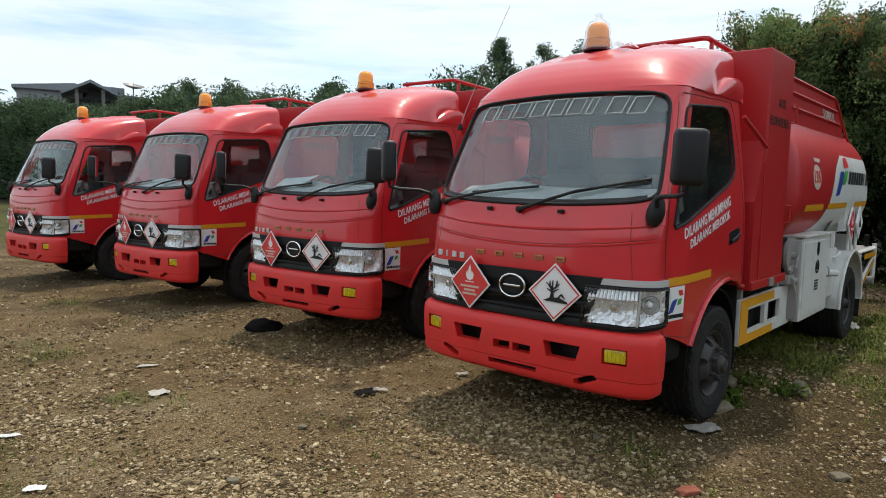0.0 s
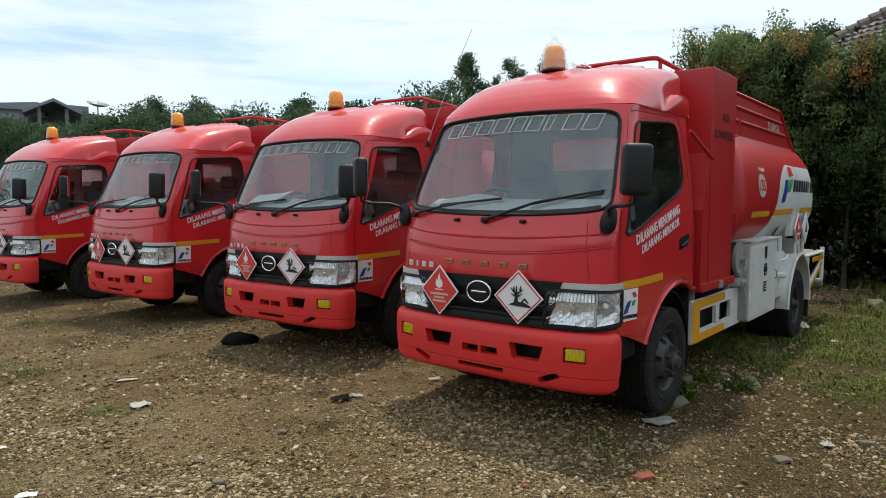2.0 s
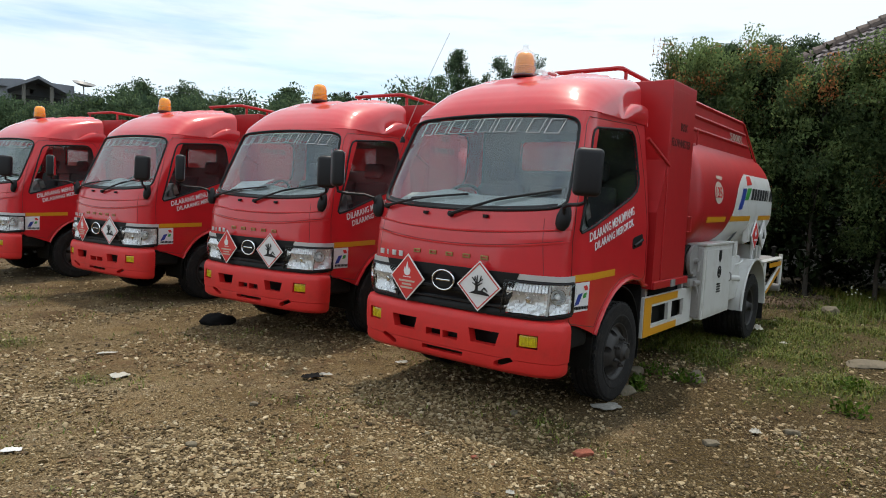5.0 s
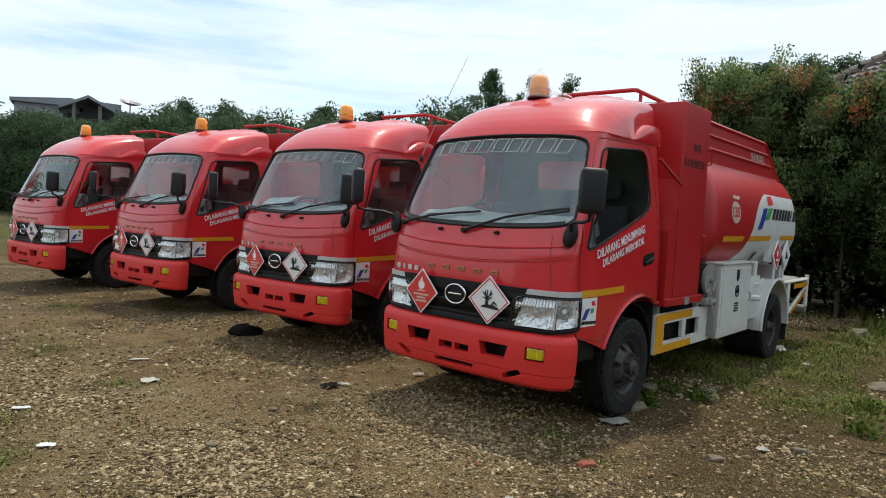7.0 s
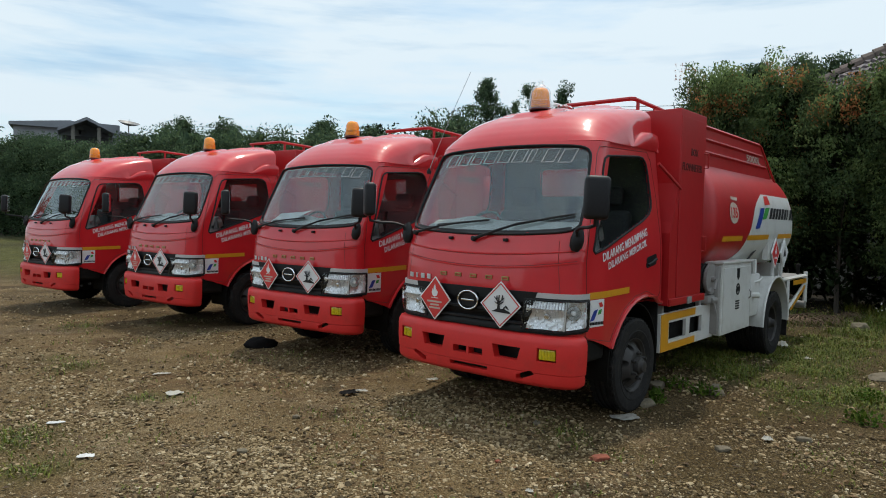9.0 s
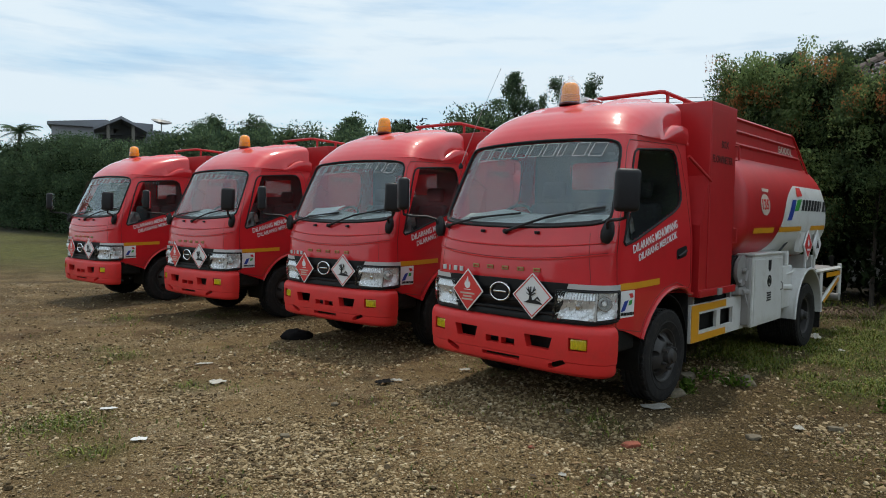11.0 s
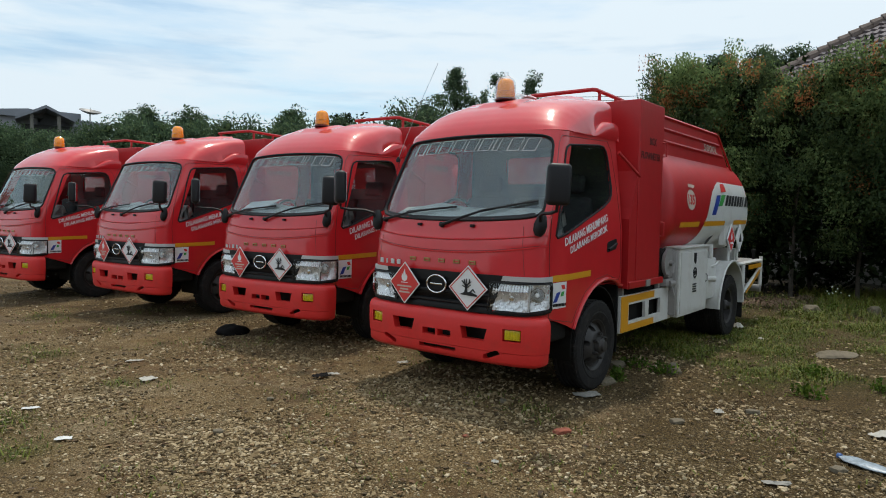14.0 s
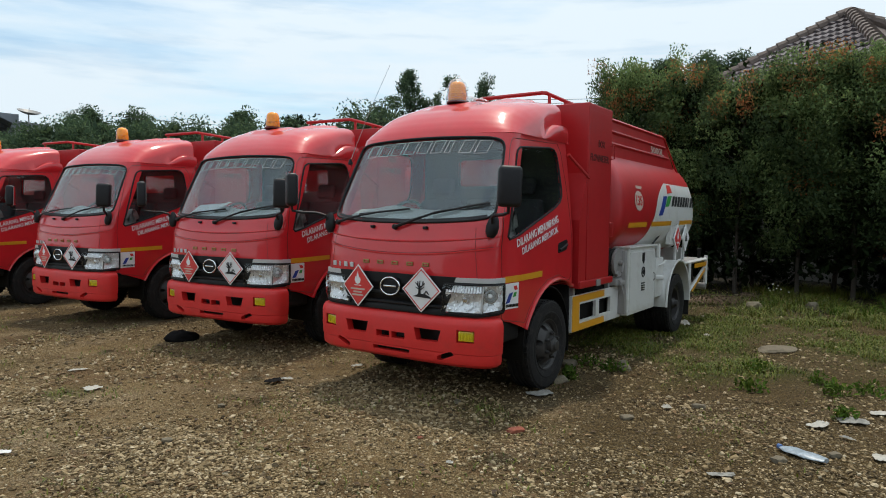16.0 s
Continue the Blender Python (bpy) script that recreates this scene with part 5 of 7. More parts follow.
def tank_body(truck):
    bm = bmesh.new()
    angles = [2 * math.pi * k / 72 for k in range(73)]
    ys = [TANK_Y0, TANK_Y0 + 0.02, TANK_Y0 + 0.05, TANK_Y0 + 0.10] + span(2.75, TANK_Y1 - 0.14, 22) + [TANK_Y1 - 0.12, TANK_Y1 - 0.07, TANK_Y1 - 0.03, TANK_Y1]
    sheet(bm, lambda y, a: tank_point(a, y), ys, angles)
    for y, b in ((TANK_Y0, -0.12), (TANK_Y1, 0.12)):
        sheet(bm, lambda r, a: Vector((0, y + b * (1 - r * r), TANK_Z)) + (tank_point(a, y) - Vector((0, y, TANK_Z))) * r, span(0.02, 1, 7), angles)
    bmesh.ops.remove_doubles(bm, verts=bm.verts, dist=0.0005)
    tank = part("tank", bm, RED_TANK, truck, "red oval steel fuel tank with a white rear field", smooth=True, angle=40)
    # white field with a swept front edge
    front = [(1.02, 3.0), (1.16, 3.36), (1.246, 3.55), (1.33, 3.63), (1.45, 3.69), (1.58, 3.80), (1.70, 3.87), (1.80, 3.95), (1.87, 4.04), (1.94, 4.19), (2.0, 4.36)]
    for side in (1, -1):
        bm = bmesh.new()

        def film(u, v):
            z = 1.12 + v * (2.0 - 1.12)
            y0 = lerp_table(front, z)
            return tank_at(y0 + (TANK_Y1 - 0.01 - y0) * u, z, 0.004, side)
        sheet(bm, film, span(0, 1, 24), span(0, 1, 30))
        field = part("white_field", bm, WHITE, tank, smooth=True)
        for y0, y1 in ((2.86, 3.52), (3.70, 4.55), (4.95, 5.60)):
            bm = bmesh.new()
            sheet(bm, lambda y, v: tank_at(y, 1.435 + 0.058 * v + (y - 3) * 0.012, 0.007, side), span(y0, y1, 12), [0, 0.5, 1])
            part("yellow_stripe", bm, YELLOW, tank)
        put = lambda y, z, d: tank_at(y, z, 0.007 + d, side)
        for pts, mat, name in (([(4.43, 1.978), (4.60, 1.985), (4.62, 1.885), (4.38, 1.868)], RED_FILM, "red_mark"), ([(4.185, 1.825), (4.35, 1.835), (4.115, 1.585), (3.945, 1.578)], BLUE, "blue_mark"), ([(4.39, 1.833), (4.58, 1.845), (4.385, 1.70), (4.22, 1.69)], GREEN, "green_mark")):
            bm = bmesh.new()
            patch(bm, pts, put)
            part(name, bm, mat, field)
        for k in range(9):
            bm = bmesh.new()
            y0, wide = 4.50 + k * 0.131, 0.05 if k == 6 else 0.102
            patch(bm, [(y0 + 0.12, 1.84), (y0 + 0.12 + wide, 1.842), (y0 + wide, 1.705), (y0, 1.703)], put)
            part("name_block", bm, INK, field)
        # pale oval mark with bars
        bm = bmesh.new()
        sheet(bm, lambda r, a: tank_at(3.2 + 0.15 * r * math.cos(a), 1.745 + 0.115 * r * math.sin(a), 0.005, side), [0.02, 0.35, 0.7, 1.0], span(0, 2 * math.pi, 33))
        oval = part("oval_mark", bm, CREAM, tank)
        turn = 1 if side > 0 else -1
        bm = lettering("135", lambda u, v, d: tank_at(3.2 + turn * (u - 0.105), 1.69 + v, 0.007 + d, side), 0.002, 0.21, 0.115, 0.02)
        part("number", bm, RED_FILM, oval, "red fleet number")
        bm = bmesh.new()
        patch(bm, [(-0.06, 0.145), (0.13, 0.135), (0.18, 0.172), (-0.05, 0.178)], lambda u, v, d: tank_at(3.2 + u, 1.745 + v, 0.003 + d, side))
        part("text_bar", bm, CREAM, oval)
    # raised top housing with ribs
    bm = bmesh.new()
    prof = [(2.42, 2.02), (2.42, 2.69), (4.98, 2.69), (5.10, 2.66), (5.72, 2.02)]
    prism(bm, prof, -0.70, 0.70, lambda y, z, d: Vector((d * (1.0 + (2.69 - z) * 0.14), y, z)))
    hood = part("top_housing", bm, RED_TANK, tank)
    for side in (1, -1):
        for z, y1 in ((2.67, 5.0), (2.53, 5.12), (2.39, 5.24)):
            bm = bmesh.new()
            x = 0.70 * (1.0 + (2.69 - z) * 0.14)
            tube(bm, [(side * (x + 0.008), 2.44, z), (side * (x + 0.008), y1, z)], 0.022, 4)
            part("rib", bm, RED_TANK, hood, smooth=True)
        bm = bmesh.new()
        tube(bm, [(side * 0.705, 4.98, 2.69), (side * 0.712, 5.10, 2.66), (side * 0.80, 5.72, 2.05)], 0.014, 6)
        part("rear_rib", bm, RED_TANK, hood, smooth=True)
    bm = lettering("5000L", lambda u, v, d: Vector((0.70 * (1.0 + (2.69 - 2.42 - v) * 0.14) + 0.004 + d, 4.45 + u, 2.415 + v)), 0.002, 0.58, 0.09, 0.01)
    part("lettering", bm, CREAM, hood, "pale lettering")
    return tank


def meter_box(truck):
    bm = bmesh.new()
    box(bm, -0.96, 0.96, 1.735, 2.372, 1.80, 2.665, 0.008)
    upper = part("flowmeter_box", bm, RED_TANK, truck, "red sheet-steel flowmeter box")
    bm = bmesh.new()
    prism(bm, [(1.565, 0.86), (2.372, 0.86), (2.372, 1.80), (1.735, 1.80), (1.735, 1.98), (1.61, 1.62), (1.565, 1.52)], 0.60, 0.955, lambda y, z, d: Vector((d, y, z)))
    part("lower_box", bm, RED_TANK, upper)
    bm = bmesh.new()
    box(bm, 0.955, 0.964, 1.74, 2.35, 0.93, 2.60, 0.003)
    part("box_door", bm, RED_TANK, upper)
    bm = bmesh.new()
    box(bm, 0.945, 0.975, 1.575, 2.46, 0.855, 0.925, 0.01)
    part("sill", bm, RED_TANK, upper)
    bm = bmesh.new()
    tube(bm, [(0.885, 1.43, 2.135), (0.965, 1.76, 1.93)], 0.017, 6)
    part("stay", bm, RED_TANK, upper, smooth=True)
    for z in (2.23, 1.42):
        bm = bmesh.new()
        tube(bm, [(0.965, 2.33, z - 0.07), (1.0, 2.345, z - 0.07), (1.0, 2.345, z + 0.07), (0.965, 2.33, z + 0.07)], 0.008, 6)
        part("box_handle", bm, RED_TANK, upper, smooth=True)
    bm = bmesh.new()
    box(bm, 0.975, 0.99, 1.97, 2.07, 0.855, 0.92, 0.004)
    part("latch", bm, GREY_PAINT, upper)
    for words, y, z, wide in (("BOX", 1.98, 2.250, 0.18), ("FLOWMETER", 1.775, 2.105, 0.50)):
        bm = lettering(words, lambda u, v, d: Vector((0.966 + d, y + u, z + v)), 0.002, wide, 0.072, 0.03)
        part("lettering", bm, BROWN, upper, "dark lettering")
    bm = bmesh.new()
    tube(bm, [(-0.32, 1.84, 2.82), (0.40, 1.84, 2.82), (0.43, 1.87, 2.82), (0.43, 2.62, 2.80)], 0.021, 8)
    tube(bm, [(-0.26, 1.84, 2.66), (-0.26, 1.84, 2.82)], 0.018, 8)
    tube(bm, [(0.43, 1.95, 2.66), (0.43, 1.95, 2.82)], 0.018, 8)
    tube(bm, [(0.43, 2.35, 2.66), (0.43, 2.35, 2.81)], 0.018, 8)
    part("guard_rail", bm, RED_TANK, upper, smooth=True)


def chassis(truck):
    bm = bmesh.new()
    for x in (-0.42, 0.34):
        box(bm, x, x + 0.08, 0.25, 6.35, 0.62, 0.84, 0.01)
    for y in (0.35, 1.7, 3.0, 4.0, 5.4, 6.3):
        box(bm, -0.36, 0.36, y, y + 0.08, 0.66, 0.80)
    frame_ob = part("chassis_frame", bm, CHASSIS, truck)
    bm = bmesh.new()
    tube(bm, [(-0.85, 1.02, 0.4), (0.85, 1.02, 0.4)], 0.06, 10)
    tube(bm, [(-0.9, 4.72, 0.4), (0.9, 4.72, 0.4)], 0.075, 10)
    lathe(bm, [(0.0, -0.19), (0.12, -0.17), (0.19, 0.0), (0.12, 0.17), (0.0, 0.19)], 18, pose(0, 4.72, 0.42, 0, 90))
    tube(bm, [(0, 4.6, 0.45), (0, 2.2, 0.62)], 0.05, 10)
    part("axles", bm, CHASSIS, frame_ob, smooth=True)
    bm = bmesh.new()
    box(bm, -0.36, 0.36, 0.5, 1.6, 0.45, 0.95, 0.06)
    part("engine_sump", bm, CHASSIS, frame_ob)
    bm = bmesh.new()
    for side in (1, -1):
        sheet(bm, lambda a, x: Vector((side * x, 1.02 + 0.475 * math.cos(a), 0.41 + 0.52 * math.sin(a))), span(-0.25, 3.3, 16), [0.55, 0.72, 0.90])
    liner = part("wheel_liner", bm, CHASSIS, frame_ob)
    solid(liner, 0.01)
    for side in (1, -1):
        bm = bmesh.new()
        box(bm, side * 0.73 - 0.15, side * 0.73 + 0.15, 0.16, 0.52, 0.52, 0.72, 0.03)
        part("step_well", bm, CHASSIS, frame_ob)
        bm = bmesh.new()
        box(bm, side * 0.73 - 0.16, side * 0.73 + 0.16, 1.50, 1.515, 0.26, 0.95, 0.004)
        part("front_mud_flap", bm, RUBBER, frame_ob)
    # undertray of the tank and cross bearers
    bm = bmesh.new()
    for y in (2.7, 3.5, 4.05, 5.45):
        box(bm, -0.9, 0.9, y, y + 0.12, 0.84, 1.12)
    part("tank_bearer", bm, WHITE, truck)
    for side in (1, -1):
        # perforated white skirt with yellow edging
        bm = bmesh.new()
        box(bm, 0.885, 0.915, 1.525, 2.89, 0.43, 0.785, 0.004)
        cut = bmesh.new()
        for y in (1.72, 2.235):
            box(cut, 0.7, 1.1, y, y + (0.42 if y < 2 else 0.33), 0.525, 0.69)
        bm = carved(bm, cut)
        if side < 0:
            bmesh.ops.scale(bm, vec=(-1, 1, 1), verts=bm.verts)
        skirt = part("side_skirt", bm, WHITE, truck, "white steel side skirt with yellow edging")
        for y0, y1, z0, z1 in ((1.53, 1.70, 0.435, 0.78), (1.70, 2.37, 0.712, 0.78), (1.70, 2.37, 0.435, 0.50)):
            bm = bmesh.new()
            box(bm, side * 0.917, side * 0.920, y0, y1, z0, z1)
            part("yellow_edging", bm, YELLOW, skirt)
        for y in (1.60, 2.55):
            bm = bmesh.new()
            box(bm, side * 0.87 - 0.02, side * 0.87 + 0.02, y, y + 0.05, 0.70, 0.88)
            part("skirt_post", bm, GREY_PAINT, skirt)
        bm = bmesh.new()
        box(bm, side * 0.62 - 0.22, side * 0.62 + 0.22, 1.75, 2.7, 0.45, 0.82, 0.05)
        part("air_tank", bm, CHASSIS, truck)
        # equipment cabinet
        bm = bmesh.new()
        box(bm, side * 0.78 - 0.22, side * 0.78 + 0.22, 2.88, 3.88, 0.44, 1.20, 0.012)
        cab2 = part("equipment_cabinet", bm, WHITE, truck, "white steel equipment cabinet")
        bm = bmesh.new()
        box(bm, side * 1.004 - 0.006, side * 1.004 + 0.006, 2.92, 3.84, 0.48, 1.155, 0.004)
        door = part("cabinet_door", bm, WHITE, cab2)
        bm = bmesh.new()
        box(bm, side * 0.785 - 0.235, side * 0.785 + 0.235, 2.86, 3.90, 1.20, 1.222, 0.006)
        part("cabinet_lid", bm, WHITE, cab2)
        for z, hgt, wd in ((1.075, 0.13, 0.09), (0.91, 0.12, 0.12), (0.74, 0.10, 0.13)):
            bm = bmesh.new()
            if wd == 0.12:
                lathe(bm, [(0.065, 0), (0.065, 0.004), (0.045, 0.004), (0.045, 0)], 24, pose(side * 1.011, 3.38, z, 0, 90 * side, 0), cap=False)
                lathe(bm, [(0.03, 0.0), (0.03, 0.004)], 16, pose(side * 1.011, 3.38, z, 0, 90 * side, 0))
            elif wd == 0.09:
                prism(bm, [(-0.045, 0.065), (0.045, 0.065), (0.045, -0.03), (0, -0.065), (-0.045, -0.03)], 0, 0.003, lambda u, v, d: Vector((side * (1.011 + d), 3.38 + u, z + v)))
            else:
                for q in range(4):
                    box(bm, side * 1.011 - 0.002, side * 1.011 + 0.003, 3.315, 3.445, z - 0.05 + q * 0.027, z - 0.034 + q * 0.027)
            part("stencil_mark", bm, DARK_GREY, door)
        bm = bmesh.new()
        tube(bm, [(side * 1.01, 3.79, 0.78), (side * 1.03, 3.79, 0.80), (side * 1.03, 3.79, 0.86), (side * 1.01, 3.79, 0.88)], 0.007, 6)
        part("cabinet_handle", bm, GREY_PAINT, door, smooth=True)
        # hose reel in front of the cabinet
        bm = bmesh.new()
        lathe(bm, [(0.0, -0.16), (0.16, -0.16), (0.16, -0.13), (0.12, -0.12), (0.12, 0.11), (0.16, 0.12), (0.16, 0.15), (0.0, 0.15)], 28, pose(side * 0.80, 2.72, 1.05, 0, 90, 0), cap=False)
        reel = part("hose_reel", bm, GREY_PAINT, truck, "dusty grey steel hose reel", smooth=True, angle=30)
        bm = bmesh.new()
        for q in range(5):
            tube(bm, [(side * (0.70 + q * 0.045), 2.72 + 0.137 * math.cos(a), 1.05 + 0.137 * math.sin(a)) for a in (2 * math.pi * k / 24 for k in range(24))], 0.021, 8, closed=True)
        part("hose", bm, RUBBER, reel, smooth=True)
        bm = bmesh.new()
        tube(bm, [(side * 0.95, 2.72, 1.05), (side * 1.0, 2.72, 1.05), (side * 1.0, 2.66, 0.95)], 0.012, 6)
        lathe(bm, [(0.0, 0.0), (0.03, 0.0), (0.03, 0.03), (0.0, 0.03)], 12, pose(side * 0.95, 2.72, 1.05, 0, 90 * side, 0), cap=False)
        tube(bm, [(side * 0.93, 2.75, 0.98), (side * 0.96, 2.62, 0.92)], 0.015, 6)
        part("crank", bm, GREY_PAINT, reel, smooth=True)
        bm = bmesh.new()
        box(bm, side * 0.80 - 0.19, side * 0.80 + 0.19, 2.80, 2.87, 0.47, 1.18, 0.01)
        box(bm, side * 0.80 - 0.16, side * 0.80 + 0.16, 2.60, 2.86, 0.80, 0.88, 0.01)
        tube(bm, [(side * 0.96, 2.68, 0.83), (side * 0.97, 2.80, 0.83)], 0.03, 10)
        tube(bm, [(side * 0.97, 2.72, 0.83), (side * 1.0, 2.74, 0.70)], 0.012, 6)
        part("reel_bracket", bm, GREY_PAINT, reel, smooth=True)
        # rear mudguard, open arch
        bm = bmesh.new()
        def guard(a, x):
            r = 0.565
            return Vector((side * x, 4.73 + r * math.cos(a), 0.42 + r * math.sin(a)))
        sheet(bm, guard, span(-0.05, math.pi + 0.02, 30), [0.62, 0.85, 1.07])
        arch = part("mudguard", bm, WHITE, truck, "white steel rear mudguard", smooth=True)
        solid(arch, 0.012)
        bm = bmesh.new()
        tube(bm, [guard(a, 1.07) for a in span(-0.05, math.pi + 0.02, 30)], 0.017, 6)
        part("guard_lip", bm, WHITE, arch, smooth=True)
        bm = bmesh.new()
        box(bm, side * 0.86 - 0.2, side * 0.86 + 0.2, 5.32, 5.335, 0.18, 0.50, 0.004)
        part("mud_flap", bm, RUBBER, arch)
        bm = bmesh.new()
        box(bm, side * 0.83 - 0.17, side * 0.83 + 0.17, 3.90, 4.25, 0.55, 1.05, 0.02)
        tube(bm, [(side * 0.95, 3.93, 0.80), (side * 1.06, 4.02, 0.80)], 0.035, 12)
        tube(bm, [(side * 0.96, 4.0, 0.93), (side * 1.04, 4.1, 0.97), (side * 1.04, 4.18, 1.0)], 0.014, 6)
        tube(bm, [(side * 0.98, 4.05, 1.05), (side * 0.98, 4.05, 1.22)], 0.03, 8)
        tube(bm, [(side * 0.95, 4.18, 1.05), (side * 0.95, 4.18, 1.18)], 0.025, 8)
        part("valve_block", bm, WHITE, truck, "white painted valve block", smooth=True, angle=30)
        # side hazard plates on posts
        for y, mat in ((4.84, RED_FILM), (5.26, WHITE_FILM)):
            bm = bmesh.new()
            put = lambda u, v, d: Vector((side * (1.0 + d), y + u, 1.275 + v))
            prism(bm, [(0.19, 0), (0, 0.19), (-0.19, 0), (0, -0.19)], 0, 0.012, put)
            board = part("hazard_plate", bm, WHITE_FILM, truck, "diamond hazard plate on a white post")
            bm = bmesh.new()
            prism(bm, [(0.155, 0), (0, 0.155), (-0.155, 0), (0, -0.155)], 0.012, 0.015, put)
            part("plate_field", bm, mat, board)
            bm = bmesh.new()
            if mat is RED_FILM:
                prism(bm, [(0, -0.02), (0.04, 0.01), (0.0, 0.09), (-0.04, 0.01)], 0.015, 0.017, put)
                box(bm, side * 1.015, side * 1.017, y - 0.06, y + 0.06, 1.275 - 0.07, 1.275 - 0.045)
            else:
                prism(bm, [(-0.06, -0.05), (0.07, -0.05), (0.0, 0.07)], 0.015, 0.017, put)
            part("plate_symbol", bm, WHITE_FILM if mat is RED_FILM else INK, board)
            bm = bmesh.new()
            tube(bm, [(side * 0.985, y - 0.02, 0.97), (side * 0.985, y - 0.02, 1.42)], 0.018, 6)
            part("plate_post", bm, WHITE, board)
        # sloping white pipe cover on the tank's flank, above the guard
        bm = bmesh.new()
        prism(bm, [(4.55, 1.20), (4.85, 1.20), (4.85, 1.55), (4.72, 1.62), (4.62, 1.55)], 0.93, 0.985, lambda y, z, d: Vector((side * d, y, z)))
        part("tank_bracket", bm, WHITE, truck)
        bm = bmesh.new()
        tube(bm, [(side * 0.92, 3.95, 1.20), (side * 0.92, 4.62, 1.45)], 0.012, 6)
        part("brace", bm, DARK_GREY, truck)
        # rear platform frame
        bm = bmesh.new()
        for z in (0.90, 0.49):
            tube(bm, [(side * 0.95, 5.40, z), (side * 0.95, 6.78, z)] if z > 0.6 else [(side * 0.95, 5.75, 0.47), (side * 0.95, 6.78, 0.80)], 0.028, 4)
        tube(bm, [(side * 0.95, 6.78, 0.50), (side * 0.95, 6.78, 0.96)], 0.028, 4)
        tube(bm, [(side * 0.95, 5.75, 0.45), (side * 0.95, 5.75, 0.90)], 0.028, 4)
        rear = part("platform_frame", bm, WHITE, truck, "white steel rear platform frame")
        bm = bmesh.new()
        box(bm, side * 0.975, side * 0.98, 5.95, 6.70, 0.80, 0.865)
        part("yellow_edging", bm, YELLOW, rear)
        bm = bmesh.new()
        prism(bm, [(5.80, 0.475), (5.86, 0.455), (6.62, 0.72), (6.60, 0.77)], 0.978, 0.983, lambda y, z, d: Vector((side * d, y, z)))
        part("yellow_edging", bm, YELLOW, rear)
    bm = bmesh.new()
    box(bm, -0.95, 0.95, 5.75, 6.78, 0.88, 0.92, 0.004)
    tube(bm, [(-0.98, 6.70, 0.47), (0.98, 6.70, 0.47)], 0.055, 12)
    part("rear_platform", bm, GREY_PAINT, truck, smooth=True, angle=30)
    bm = bmesh.new()
    tube(bm, [(0.88, 6.62, 0.92), (0.88, 6.62, 1.03)], 0.024, 10)
    lathe(bm, [(0.0, -0.025), (0.034, -0.02), (0.036, 0.02), (0.0, 0.03)], 14, pose(0.88, 6.62, 1.05))
    part("vent_cap", bm, CHASSIS, truck, "dark capped vent pipe", smooth=True, angle=30)


def build_truck(m):
    truck = thing("tanker_truck", "red fuel tanker truck with amber roof beacon parked on gravel", "truck", "row of parked tanker trucks", m)
    doors = cab_shell(truck)
    roof(truck)
    glazing(truck, doors)
    front_end(truck)
    for side in (1, -1):
        mirror(truck, side)
        wheel(truck, side * 0.90, 1.02, side, False)
        wheel(truck, side * 1.035, 4.72, side, True)
    beacon(truck)
    cab_inside(truck)
    side_marks(truck)
    tank_body(truck)
    meter_box(truck)
    chassis(truck)
    return truck


TRUCKS = [pose(0.528, 4.369, 0.0, 0, 0, -41.47), pose(-1.402, 6.557, -0.013, 0, 0, -37.36), pose(-3.851, 8.562, -0.017, 0, 0, -37.91), pose(-6.504, 10.346, -0.042, 0, 0, -36.76)]
first = build_truck(TRUCKS[0])
row_of_trucks = [first] + [copy_thing(first, m) for m in TRUCKS[1:]]

# ---- hedge of red-tipped shrubs along the yard, far trees ----
def leaf_material(name, stops, thin=0.35):
    """Leaves that let some light through; each leaf takes its own green."""
    m = bpy.data.materials.new(name)
    m.use_nodes = True
    n, l = m.node_tree.nodes, m.node_tree.links
    b, out = n["Principled BSDF"], n["Material Output"]
    geo, r = n.new("ShaderNodeNewGeometry"), n.new("ShaderNodeValToRGB")
    e = r.color_ramp.elements
    while len(e) < len(stops):
        e.new(0.5)
    for el, (p, c) in zip(e, stops):
        el.position, el.color = p, (*c, 1)
    l.new(geo.outputs["Random Per Island"], r.inputs["Fac"])
    # sprays differ in depth of colour
    co, t, rng, mul = n.new("ShaderNodeTexCoord"), n.new("ShaderNodeTexNoise"), n.new("ShaderNodeMapRange"), n.new("ShaderNodeVectorMath")
    t.inputs["Scale"].default_value, t.inputs["Detail"].default_value = 1.5, 3
    l.new(co.outputs["Object"], t.inputs["Vector"])
    rng.inputs["From Min"].default_value, rng.inputs["From Max"].default_value = 0.35, 0.65
    rng.inputs["To Min"].default_value, rng.inputs["To Max"].default_value = 0.62, 1.32
    l.new(t.outputs["Fac"], rng.inputs["Value"])
    mul.operation = "SCALE"
    l.new(r.outputs["Color"], mul.inputs[0])
    l.new(rng.outputs["Result"], mul.inputs["Scale"])
    tone = mul.outputs[0]
    l.new(tone, b.inputs["Base Color"])
    b.inputs["Roughness"].default_value, b.inputs["Specular IOR Level"].default_value = 0.7, 0.1
    tr, mix = n.new("ShaderNodeBsdfTranslucent"), n.new("ShaderNodeMixShader")
    l.new(tone, tr.inputs["Color"])
    mix.inputs[0].default_value = thin
    l.new(b.outputs[0], mix.inputs[1])
    l.new(tr.outputs[0], mix.inputs[2])
    l.new(mix.outputs[0], out.inputs["Surface"])
    return m


